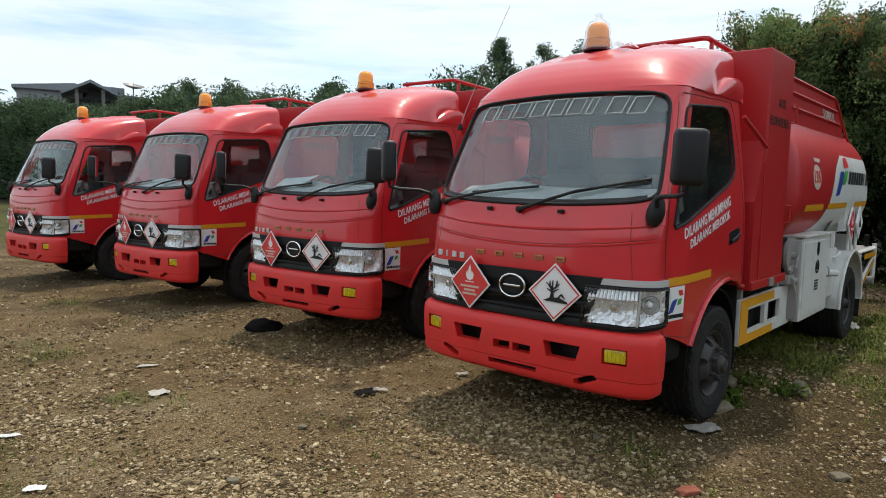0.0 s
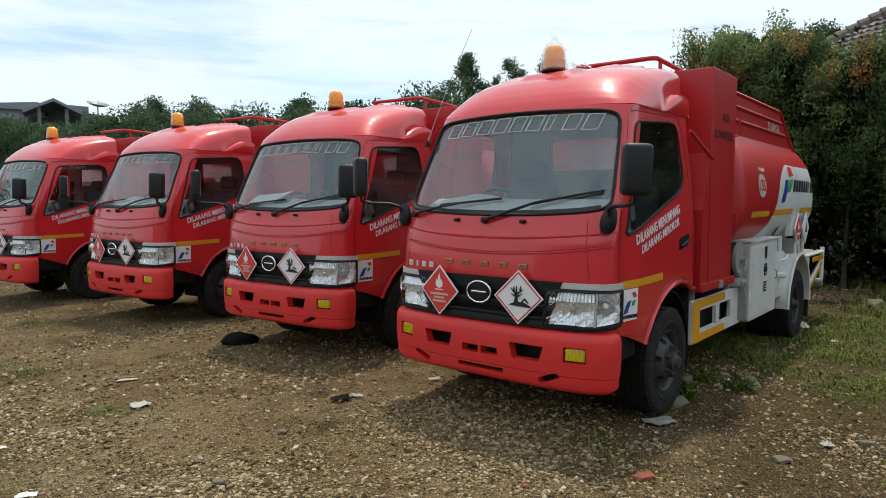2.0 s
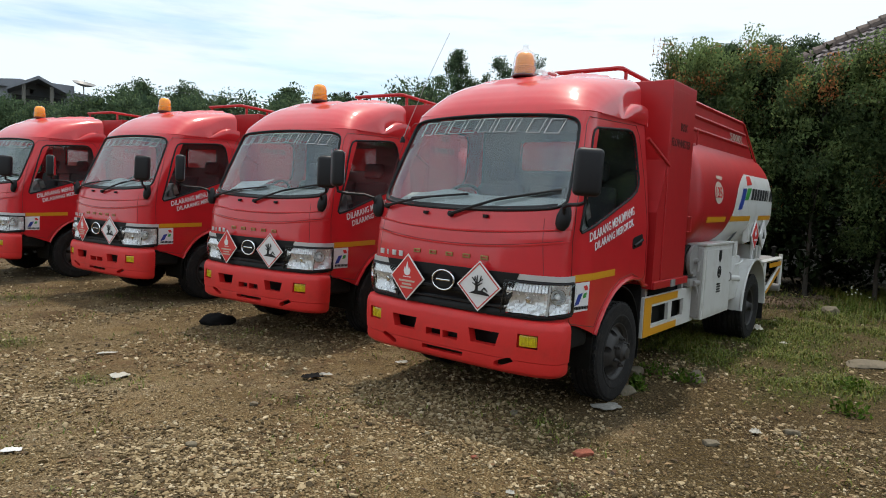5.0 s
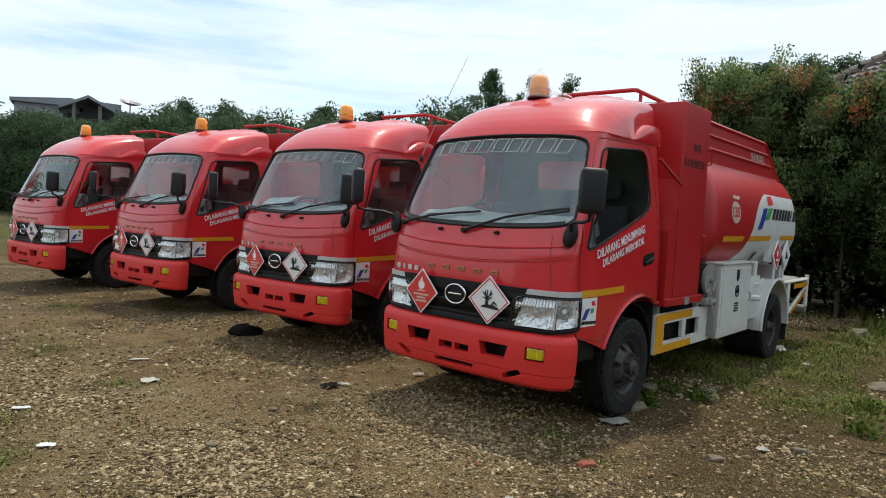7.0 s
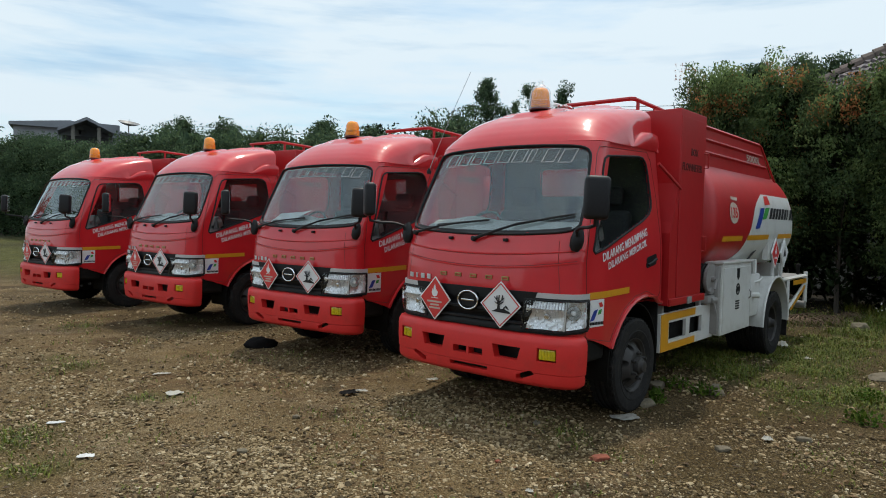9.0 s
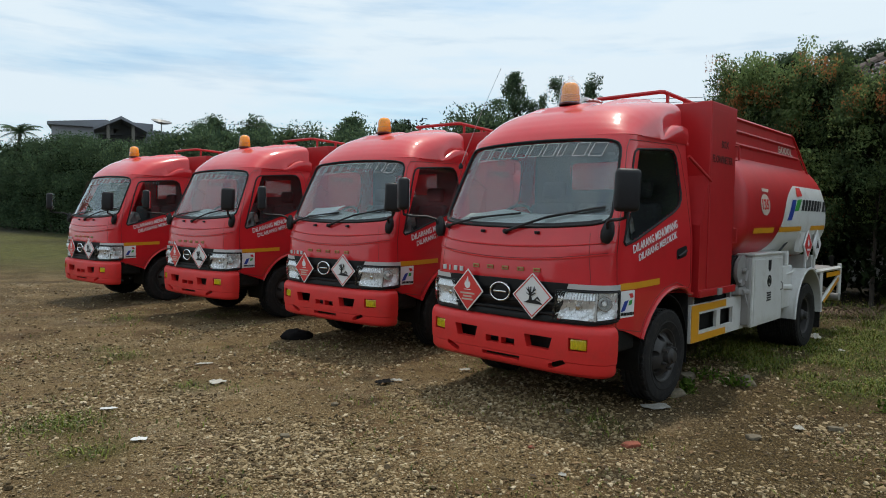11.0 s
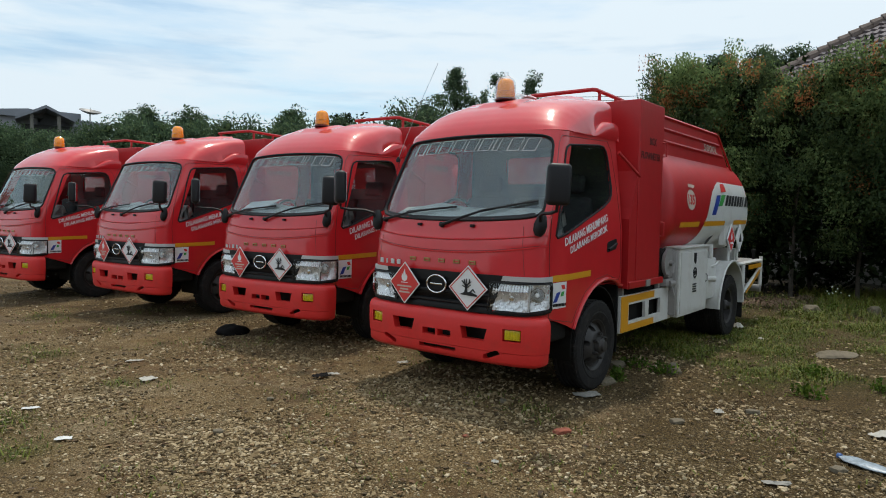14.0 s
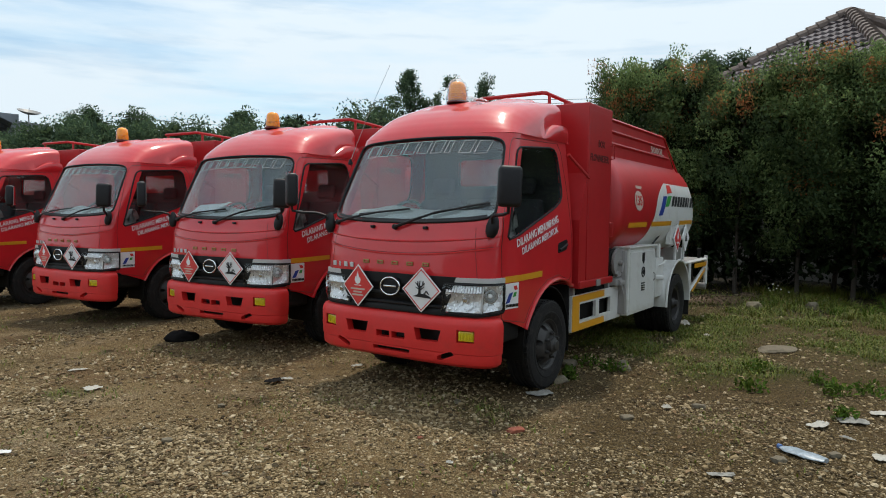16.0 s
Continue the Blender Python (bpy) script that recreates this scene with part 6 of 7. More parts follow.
LEAF = leaf_material("hedge_leaf", [(0.0, (0.054, 0.086, 0.040)), (0.45, (0.076, 0.115, 0.049)), (0.85, (0.100, 0.142, 0.056)), (1.0, (0.118, 0.156, 0.056))], 0.5)
# near-black greens that paint the shade inside and low in the hedge
SHADE_LEAF = leaf_material("shaded_inner_leaf", [(0.0, (0.009, 0.017, 0.006)), (1.0, (0.020, 0.034, 0.010))], 0.05)
# yellow-green growth, its paleness also painting sky light on the upper leaves
FRESH_LIT = leaf_material("fresh_lit_leaf", [(0.0, (0.125, 0.190, 0.078)), (0.6, (0.175, 0.245, 0.092)), (1.0, (0.24, 0.30, 0.110))], 0.55)
TIP = leaf_material("young_leaf", [(0.0, (0.30, 0.11, 0.045)), (0.5, (0.48, 0.19, 0.08)), (1.0, (0.44, 0.30, 0.10))], 0.45)
# distant foliage greens, with the haze of distance mixed into the colour
HAZED_LEAF = leaf_material("hazed_far_leaf", [(0.0, (0.046, 0.078, 0.048)), (0.6, (0.080, 0.125, 0.066)), (1.0, (0.130, 0.180, 0.085))], 0.35)
DARK_LEAF = leaf_material("dark_fine_leaf", [(0.0, (0.042, 0.074, 0.042)), (0.6, (0.068, 0.108, 0.056)), (1.0, (0.100, 0.145, 0.068))], 0.35)
BARK = material("bark", (0.055, 0.046, 0.036), 0.9, vary=0.4, scale=8, bump=0.8, bump_scale=40)


def leaf_cloud(rng, clumps, per, length, spread):
    """Small folded leaves round clump centres; clumps: rows of centre and outward direction."""
    n = len(clumps) * per
    c = np.repeat(np.array([k[0] for k in clumps]), per, 0)
    out = np.repeat(np.array([k[1] for k in clumps]), per, 0)
    pos = c + np.clip(rng.normal(0, 1, (n, 3)), -1.15, 1.15) * np.array([spread, spread, spread * 1.25])
    d = out * 0.7 + rng.normal(0, 0.75, (n, 3)) + np.array([0, 0, 0.35])
    d /= np.linalg.norm(d, axis=1, keepdims=True)
    up = rng.normal(0, 0.6, (n, 3)) + np.array([0, 0, 0.9]) + out * 0.5
    side = np.cross(d, up)
    side /= np.linalg.norm(side, axis=1, keepdims=True)
    nor = np.cross(side, d)
    ln = (length * rng.uniform(0.6, 1.3, (n, 1)))
    a, b = pos - d * ln * 0.5, pos + d * ln * 0.5
    l = pos + side * ln * 0.24 + nor * ln * 0.07
    r = pos - side * ln * 0.24 + nor * ln * 0.07
    v = np.stack([a, l, b, r], 1).reshape(-1, 3)
    i = np.arange(n)[:, None] * 4
    f = np.concatenate([np.concatenate([i, i + 1, i + 2], 1), np.concatenate([i, i + 2, i + 3], 1)])
    return v, f


def shrub(name, label, category, group, seed, height, radius, n_clump, per, length, tips, low=0.5, mat=None, top=0.18, trunk_r=0.045, spread=0.12, cone=0.0):
    rng = np.random.default_rng(seed)
    root = thing(name, label, category, group)
    bm = bmesh.new()
    pts = [(0, 0, -0.05)]
    for k in range(1, 7):
        pts.append((rng.normal(0, 0.04) * k * 0.4, rng.normal(0, 0.04) * k * 0.4, height * 0.82 * k / 6))
    tube(bm, pts, [trunk_r * (1 - 0.13 * k) for k in range(7)], 8)
    for k in range(9):
        z = height * (0.16 + 0.07 * k)
        a = rng.uniform(0, 6.28)
        i = min(int(z / (height * 0.82) * 6), 5)
        s = Vector(pts[i]).lerp(Vector(pts[i + 1]), 0.5)
        reach = radius * rng.uniform(0.5, 0.8)
        tube(bm, [s, s + Vector((math.cos(a) * reach * 0.5, math.sin(a) * reach * 0.5, reach * 0.35)), s + Vector((math.cos(a) * reach, math.sin(a) * reach, reach * 0.9))], [trunk_r * 0.45, trunk_r * 0.3, trunk_r * 0.12], 5)
    part("trunk", bm, BARK, root, smooth=True)
    clumps, young, fresh_lit = [], [], []
    lumps = [(rng.uniform(0, 6.28), rng.uniform(low, height), rng.uniform(0.8, 1.25)) for _ in range(9)]
    # boughs of five sprays each, with dark gaps between them
    for _ in range(n_clump // 5):
        t = rng.uniform(0, 1) ** 0.68
        z = low + (height - low) * t
        prof = (0.62 + 0.38 * min(t / 0.25, 1)) * (1 - (max(t - 0.42, 0) / 0.58) ** 1.7 * (1 - top))
        prof += cone * (min(1.15 * (1 - t) ** 0.85 + 0.04, 1) * (0.8 + 0.2 * math.cos(t * 22)) - prof)
        a = rng.uniform(0, 6.28)
        bulge = 1.0
        for la, lz, lk in lumps:
            bulge += (lk - 1) * math.exp(-(((a - la + 3.14) % 6.28 - 3.14) / 0.7) ** 2 - ((z - lz) / (0.16 * height)) ** 2)
        rad = radius * prof * bulge * (0.55 + 0.45 * rng.random() ** 0.5)
        outer = rad > 0.74 * radius * prof * bulge
        pick = rng.random()
        if outer and pick < tips * (0.35 + 3.4 * t ** 3):
            kin = young
        # paler sprays multiply towards the top, colouring in the light from above
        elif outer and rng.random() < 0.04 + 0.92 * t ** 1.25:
            kin = fresh_lit
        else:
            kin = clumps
        for _ in range(5):
            q = rng.normal(0, 1, 3) * spread * np.array([0.85, 0.85, 0.75])
            kin.append(((rad * math.cos(a) + q[0], rad * math.sin(a) + q[1], z + q[2]), (math.cos(a) * 0.8, math.sin(a) * 0.8, 0.5)))
    # large leaves fill the inside, in all but the far kinds darkened for shade
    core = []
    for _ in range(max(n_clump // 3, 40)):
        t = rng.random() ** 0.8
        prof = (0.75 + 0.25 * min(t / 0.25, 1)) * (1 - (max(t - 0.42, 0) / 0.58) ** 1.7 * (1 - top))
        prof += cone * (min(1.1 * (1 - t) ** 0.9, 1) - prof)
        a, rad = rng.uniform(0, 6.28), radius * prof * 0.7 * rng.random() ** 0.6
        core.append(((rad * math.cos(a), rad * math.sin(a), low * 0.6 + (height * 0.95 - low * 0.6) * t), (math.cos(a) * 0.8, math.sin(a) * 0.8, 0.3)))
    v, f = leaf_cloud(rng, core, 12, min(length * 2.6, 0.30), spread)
    inner = new("inner_foliage", numeric_mesh("inner_foliage", v, f, mat if mat is HAZED_LEAF else SHADE_LEAF))
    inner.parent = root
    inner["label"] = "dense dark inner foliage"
    v, f = leaf_cloud(rng, clumps + (fresh_lit if mat else []), per, length, spread)
    crown = new("crown", numeric_mesh("crown", v, f, mat or LEAF))
    crown.parent = root
    if fresh_lit and not mat:
        v, f = leaf_cloud(rng, fresh_lit, per, length, spread * 0.9)
        pale = new("fresh_lit_leaves", numeric_mesh("fresh_lit_leaves", v, f, FRESH_LIT))
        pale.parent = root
        pale["label"] = "yellow-green foliage, lightened as if lit from above"
    if young:
        v, f = leaf_cloud(rng, young, max(per * 2 // 3, 6), length * 0.85, spread * 0.75)
        tip = new("young_leaves", numeric_mesh("young_leaves", v, f, TIP))
        tip.parent = root
        tip["label"] = "orange-red new growth"
    return root


def hedge_place(s):
    """Along the hedge, s metres from its point behind the first truck, positive to the far end."""
    return 5.6 - 0.7301 * s, 13.9 + 0.6833 * s


rnd = random.Random(4)
HEDGE_LABEL = "dense dark green hedge shrub with orange-red tips"
kinds = [shrub("hedge_shrub", HEDGE_LABEL, "shrub", "hedge along the yard", 40 + k, 4.5, 1.1, 400, 74, 0.068, 0.09, low=0.95, spread=0.14, top=0.5) for k in range(4)]
far_kinds = [shrub("hedge_shrub", "dense dark green hedge shrub seen far off", "shrub", "hedge along the yard", 60 + k, 4.5, 1.2, 150, 44, 0.12, 0.0, low=0.15, mat=HAZED_LEAF, spread=0.23, top=0.4) for k in range(3)]
back_kinds = [shrub("hedge_shrub", "inner-rank hedge shrub with leaves coloured dark as shade", "shrub", "hedge along the yard", 70 + k, 4.5, 1.2, 150, 38, 0.15, 0.0, low=0.05, mat=SHADE_LEAF, spread=0.23, top=0.5) for k in range(2)]
dark_kinds = [shrub("hedge_shrub", "tall dark green hedge tree at the far end", "shrub", "hedge along the yard", 80 + k, 4.5, 1.2, 150, 44, 0.12, 0.0, low=0.15, mat=DARK_LEAF, spread=0.23, top=0.4) for k in range(2)]
used = set()


def plant(kinds_, x, y, sc, wide=1.0):
    k = rnd.randrange(len(kinds_))
    m = pose(x, y, ground_z(x, y), rnd.uniform(-3, 3), rnd.uniform(-3, 3), rnd.uniform(0, 360))
    src = kinds_[k]
    if src in used:
        ob = copy_thing(src, m)
    else:
        ob = src
        ob.matrix_basis = m
        used.add(src)
    ob.scale = (sc * wide, sc * wide, sc)
    return ob


HEIGHTS = [(-16, 1.06), (-8, 1.05), (-5.1, 1.10), (-4.4, 1.06), (-3.5, 1.02), (-2.9, 0.98), (-2.3, 1.05), (-1.8, 1.06), (-1.1, 1.16), (-0.85, 1.12), (-0.55, 0.86), (0.8, 0.80), (4, 0.84), (6.8, 1.02), (9.7, 0.97), (14, 1.07), (18, 1.12), (21, 1.16), (24.4, 1.30), (27.5, 1.30), (29, 1.23), (34, 1.23), (38.4, 1.33), (41.3, 1.40), (45, 1.52), (50, 1.55), (66, 1.65)]
s = -15.0
while s < 66:
    x, y = hedge_place(s)
    near = -7.5 < s < 3.2
    off = rnd.uniform(-0.25, 0.35)
    plant(kinds if near else far_kinds if 3 < s < 37 else dark_kinds, x + 0.683 * off, y + 0.73 * off, (0.955 if near else 0.95) * lerp_table(HEIGHTS, s) * rnd.uniform(0.97, 1.02), rnd.uniform(0.95, 1.15))
    s += rnd.uniform(0.85, 1.15) if near else rnd.uniform(1.25, 1.7)
for s, sc, wide in ((-1.05, 1.09, 0.8), (-0.72, 1.00, 0.62)):
    plant(kinds, *hedge_place(s), sc, wide)
# a second, inner rank, darkened as shade, closes the near stretch's gaps
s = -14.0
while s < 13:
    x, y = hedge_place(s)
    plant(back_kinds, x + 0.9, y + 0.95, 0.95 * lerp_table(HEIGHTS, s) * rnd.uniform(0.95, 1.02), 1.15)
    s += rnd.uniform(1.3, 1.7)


def far_tree(x, y, top, width, seed, low=2.0, n=250, cone=0.0):
    t = shrub("tree", "dark green tree standing far behind the hedge", "tree", "trees behind the hedge", seed, top, width / 2, n, 40, 0.20, 0.0, low, HAZED_LEAF, top=0.2, trunk_r=0.22, spread=0.25, cone=cone)
    t.matrix_basis = pose(x, y, 0, 0, 0, seed * 40)
    return t


for k, (x, y, top, width, low) in enumerate(((4.4, 58.6, 13.7, 3.9, 8.0), (8.2, 58.2, 13.5, 3.4, 8.5), (11.3, 57.8, 13.8, 1.5, 8.0), (-7.3, 43.2, 7.7, 3.2, 3.0), (-4.4, 43.6, 7.5, 2.2, 3.0), (1.0, 38.8, 7.7, 2.4, 3.0), (21.6, 43.9, 12.3, 3.8, 6.0), (24.0, 42.8, 12.8, 4.4, 6.0), (26.4, 42.6, 12.9, 4.6, 6.0), (-19.6, 50.0, 8.6, 4.6, 3.0), (-16.0, 50.0, 8.4, 4.6, 3.0))):
    far_tree(x, y, top * (1.02 if k == 0 else 1.0), width * (1.35 if k == 0 else 1.0), 200 + k, low, 250 if k not in (1, 2) else 110, 1.0 if k == 0 else 0.0)

# ---- houses beyond the hedge, wires ----
ROOF_TILE = ramp_material("clay_tile", [(0.0, (0.075, 0.060, 0.064)), (0.5, (0.125, 0.105, 0.112)), (1.0, (0.19, 0.165, 0.17))], 0.7, source="Random")
RIDGE_TILE = material("ridge_tile", (0.15, 0.115, 0.10), 0.8, vary=0.3, scale=5, bump=0.5, dirt=(0.07, 0.06, 0.05), dirt_amount=0.6)
WALL_PAINT = material("grey_wall", (0.26, 0.265, 0.285), 0.85, vary=0.15, scale=0.8, bump=0.3)
PALE_WALL = material("cream_wall", (0.16, 0.15, 0.13), 0.85, vary=0.12, scale=0.8, bump=0.3)
ROOF_METAL = material("grey_roof_sheet", (0.19, 0.20, 0.225), 0.6, vary=0.2, scale=0.6, bump=0.3, bump_scale=12)


def tiled_house():
    """Hip roof of wavy clay tiles behind the hedge."""
    apex, half, rise, turn = Vector((15.0, 17.65, 7.88)), 5.0, 3.63, radians(243 - 45)
    house = thing("tiled_house", "house with a brown clay tile hip roof behind the hedge", "house")
    mz = Matrix.Translation(apex) @ Matrix.Rotation(turn, 4, "Z")
    house.matrix_basis = Matrix.Translation((apex.x, apex.y, 0)) @ Matrix.Rotation(turn, 4, "Z")
    eave = apex.z - rise
    bm = bmesh.new()
    box(bm, -half + 0.7, half - 0.7, -half + 0.7, half - 0.7, 0, eave + 0.3)
    part("wall", bm, PALE_WALL, house)
    bm = bmesh.new()
    top = bm.verts.new((0, 0, apex.z - 0.08))
    ring = [bm.verts.new((sx * half, sy * half, eave - 0.08)) for sx, sy in ((1, 1), (-1, 1), (-1, -1), (1, -1))]
    for k in range(4):
        bm.faces.new((top, ring[k], ring[(k + 1) % 4]))
    bm.faces.new(ring[::-1])
    roof_ob = part("roof", bm, RIDGE_TILE, house)
    slope = math.atan2(rise, half)
    # one wavy tile
    bm = bmesh.new()
    sheet(bm, lambda u, v: Vector((u, v, 0.028 * math.sin(u / 0.23 * 2 * math.pi) + 0.045 - 0.075 * (v / 0.36))), span(0, 0.24, 7), [0, 0.36])
    sheet(bm, lambda u, v: Vector((u, 0.0, 0.028 * math.sin(u / 0.23 * 2 * math.pi) + 0.045 - v)), span(0, 0.24, 7), [0, 0.065])
    tile = bpy.data.meshes.new("tile")
    bm.to_mesh(tile)
    bm.free()
    tile.materials.append(ROOF_TILE)
    length = math.hypot(rise, half)
    made = 0
    for face in (0, 1):
        base = Matrix.Rotation(face * math.pi / 2, 4, "Z")
        rows = int(length / 0.33)
        for r in range(rows):
            d = length - (r + 1) * 0.33
            # d: distance up the slope from the eave
            wide = half * (1 - d / length)
            for q in range(int(2 * wide / 0.23)):
                x = -wide + 0.115 + q * 0.23
                if d < 1.3 or made >= 900:
                    continue
                ob = new("tile", tile)
                ob.parent = roof_ob
                ob.matrix_basis = base @ Matrix.Translation((x - 0.11, -half, eave)) @ Matrix.Rotation(slope, 4, "X") @ Matrix.Translation((0, d, 0.02 + 0.004 * math.sin(q * 7.3 + r)))
                made += 1
    for k, (sx, sy) in enumerate(((1, 1), (-1, 1), (-1, -1), (1, -1))):
        a, b = Vector((0, 0, apex.z)), Vector((sx * half, sy * half, eave))
        n = 26
        for i in range(n):
            p, q = a.lerp(b, i / n), a.lerp(b, (i + 1.12) / n)
            bm = bmesh.new()
            tube(bm, [p + Vector((0, 0, 0.03)), q + Vector((0, 0, 0.045))], [0.15, 0.195], 10)
            part("ridge_cap", bm, RIDGE_TILE, roof_ob, smooth=True)
    return house


def grey_house():
    """Dark grey house on the rise beyond the far hedge, with a gabled porch and a dish."""
    house = thing("grey_house", "dark grey house with a gabled porch far behind the hedge", "house", m=Matrix.Translation((-30.5, 56.2, 0)) @ Matrix.Rotation(radians(28.0), 4, "Z"))
    bm = bmesh.new()
    box(bm, -4.7, 0.0, 0.2, 6, 0, 8.9)
    box(bm, 0.0, 5.0, 1.0, 7, 0, 8.5)
    part("wall", bm, WALL_PAINT, house)
    bm = bmesh.new()
    prism(bm, [(-5.0, 9.0), (-0.6, 9.45), (0.4, 9.2), (0.4, 8.75), (-5.0, 8.75)], -0.2, 6.5, lambda u, v, d: Vector((u, d, v)))
    part("roof", bm, ROOF_METAL, house)
    bm = bmesh.new()
    prism(bm, [(0.2, 9.55), (3.2, 9.45), (3.2, 8.9), (5.3, 8.75), (5.3, 8.3), (0.2, 8.3)], 0.8, 7.5, lambda u, v, d: Vector((u, d, v)))
    part("rear_roof", bm, ROOF_METAL, house)
    bm = bmesh.new()
    prism(bm, [(-1.5, 8.45), (0.6, 9.55), (2.6, 8.55), (2.6, 8.35), (0.6, 9.3), (-1.5, 8.25)], -2.6, 1.2, lambda u, v, d: Vector((u, d, v)))
    part("porch_roof", bm, ROOF_METAL, house)
    for u in (-0.4, 1.5):
        bm = bmesh.new()
        box(bm, u - 0.13, u + 0.13, -2.3, -2.05, 0, 8.8)
        part("porch_post", bm, PALE_WALL, house)
    # black panel before the wall stands in for the shaded porch depth
    bm = bmesh.new()
    box(bm, -1.2, 2.4, 0.1, 0.18, 5.5, 8.2)
    part("porch_shade_panel", bm, INK, house)
    dish = thing("satellite_dish", "pale mesh satellite dish on a roof pole", "satellite dish", m=pose(-26.9, 57.6, 8.6, 0, 0, 20))
    bm = bmesh.new()
    lathe(bm, [(0.0, 0.0), (0.3, 0.03), (0.6, 0.12), (0.9, 0.28), (0.88, 0.30), (0.6, 0.14), (0.3, 0.05), (0.0, 0.02)], 24, pose(0, 0, 0.75, 14, 8, 0), cap=False)
    part("dish", bm, GREY_PAINT, dish, smooth=True)
    bm = bmesh.new()
    tube(bm, [(0, 0, 0.0), (0, 0, 0.78)], 0.05, 8)
    tube(bm, [(0, 0, 0.78), (0.06, -0.1, 1.3)], 0.02, 6)
    part("pole", bm, GREY_PAINT, dish)


tiled_house()
grey_house()


def palm(x, y, crown, reach, n, seed, label):
    """Coconut palm: a leaning ringed trunk and arching feathered fronds."""
    rng = random.Random(seed)
    ob = thing("coconut_palm", label, "palm", "", pose(x, y, 0))
    pts = [(0.5 * t * t, 0.2 * t, crown * t - 0.1) for t in span(0, 1, 9)]
    part("trunk", tube(bmesh.new(), pts, [0.19 - 0.008 * k for k in range(9)], 10), BARK, ob, smooth=True)
    hub = Vector(pts[-1])
    for k in range(n):
        a, up = 2 * math.pi * k / n + rng.uniform(-0.2, 0.2), rng.uniform(0.1, 1.4)
        out, ln = Vector((math.cos(a), math.sin(a), 0)), reach * rng.uniform(0.85, 1.1)
        side = Vector((-out.y, out.x, 0))
        rib = [hub + out * ln * t * math.cos(up * (1 - 0.4 * t)) + Vector((0, 0, ln * (t * math.sin(up) - 0.55 * t * t))) for t in span(0, 1, 13)]
        bm = tube(bmesh.new(), rib, [0.03 - 0.0021 * q for q in range(13)], 5)
        for i in range(1, 13):
            for q in range(3):
                p = rib[i - 1].lerp(rib[i], q / 3)
                d = (rib[i] - rib[i - 1]).normalized()
                for sgn in (1, -1):
                    w = 0.62 * reach / 2.6 * math.sin(min(i / 12 + 0.12, 1) * 2.6) + 0.05
                    tip = p + side * sgn * w * 0.75 + d * w * 0.55 - Vector((0, 0, w * rng.uniform(0.25, 0.6)))
                    bm.faces.new([bm.verts.new(v) for v in (p - d * 0.02, p + d * 0.03, tip)])
        part("frond", bm, DARK_LEAF, ob)
    return ob


palm(-37.9, 53.9, 8.1, 2.0, 20, 91, "coconut palm standing far behind the hedge")
palm(-18.5, 16.3, 4.6, 3.1, 16, 92, "dark green coconut palm beside the yard")
# an unseen plain wall, added behind the viewer to cut low sky light
bm = bmesh.new()
box(bm, -30, 30, -9.3, -9.0, -0.2, 4.5)
tagged(part("unseen_light_wall", bm, WALL_PAINT), "plain grey unseen wall added to block low light", "wall", kind="structure")
for k, (a, b, sag) in enumerate((((-16.57, 45.94, 7.88), (6, 55, 8.3), 0.25), ((9.0, 43, 9.35), (24, 38, 9.45), 0.15), ((9.0, 43, 9.1), (24, 38, 9.2), 0.15))):
    bm = bmesh.new()
    a, b = Vector(a), Vector(b)
    tube(bm, [a.lerp(b, t) - Vector((0, 0, sag * 4 * t * (1 - t))) for t in span(0, 1, 16)], 0.02, 5)
    tagged(part("overhead_wire", bm, INK), "thin black overhead wire beyond the hedge", "wire", "overhead wires")

# ---- small things on the trucks ----
def whip_aerial():
    m = TRUCKS[0]
    ob = thing("whip_aerial", "thin grey whip aerial on the cab roof edge", "aerial", m=m)
    bm = bmesh.new()
    tube(bm, [(-0.862, 0.335, 2.06), (-0.845, 0.40, 2.22), (-0.81, 0.55, 2.56), (-0.755, 0.78, 3.03)], [0.004, 0.003, 0.0024, 0.002], 6)
    part("rod", bm, GREY_PAINT, ob)
    bm = bmesh.new()
    lathe(bm, [(0.022, 0.0), (0.022, 0.02), (0.01, 0.05), (0.0, 0.05)], 12, pose(-0.858, 0.325, 2.02), cap=False)
    part("foot", bm, BLACK, ob, smooth=True)


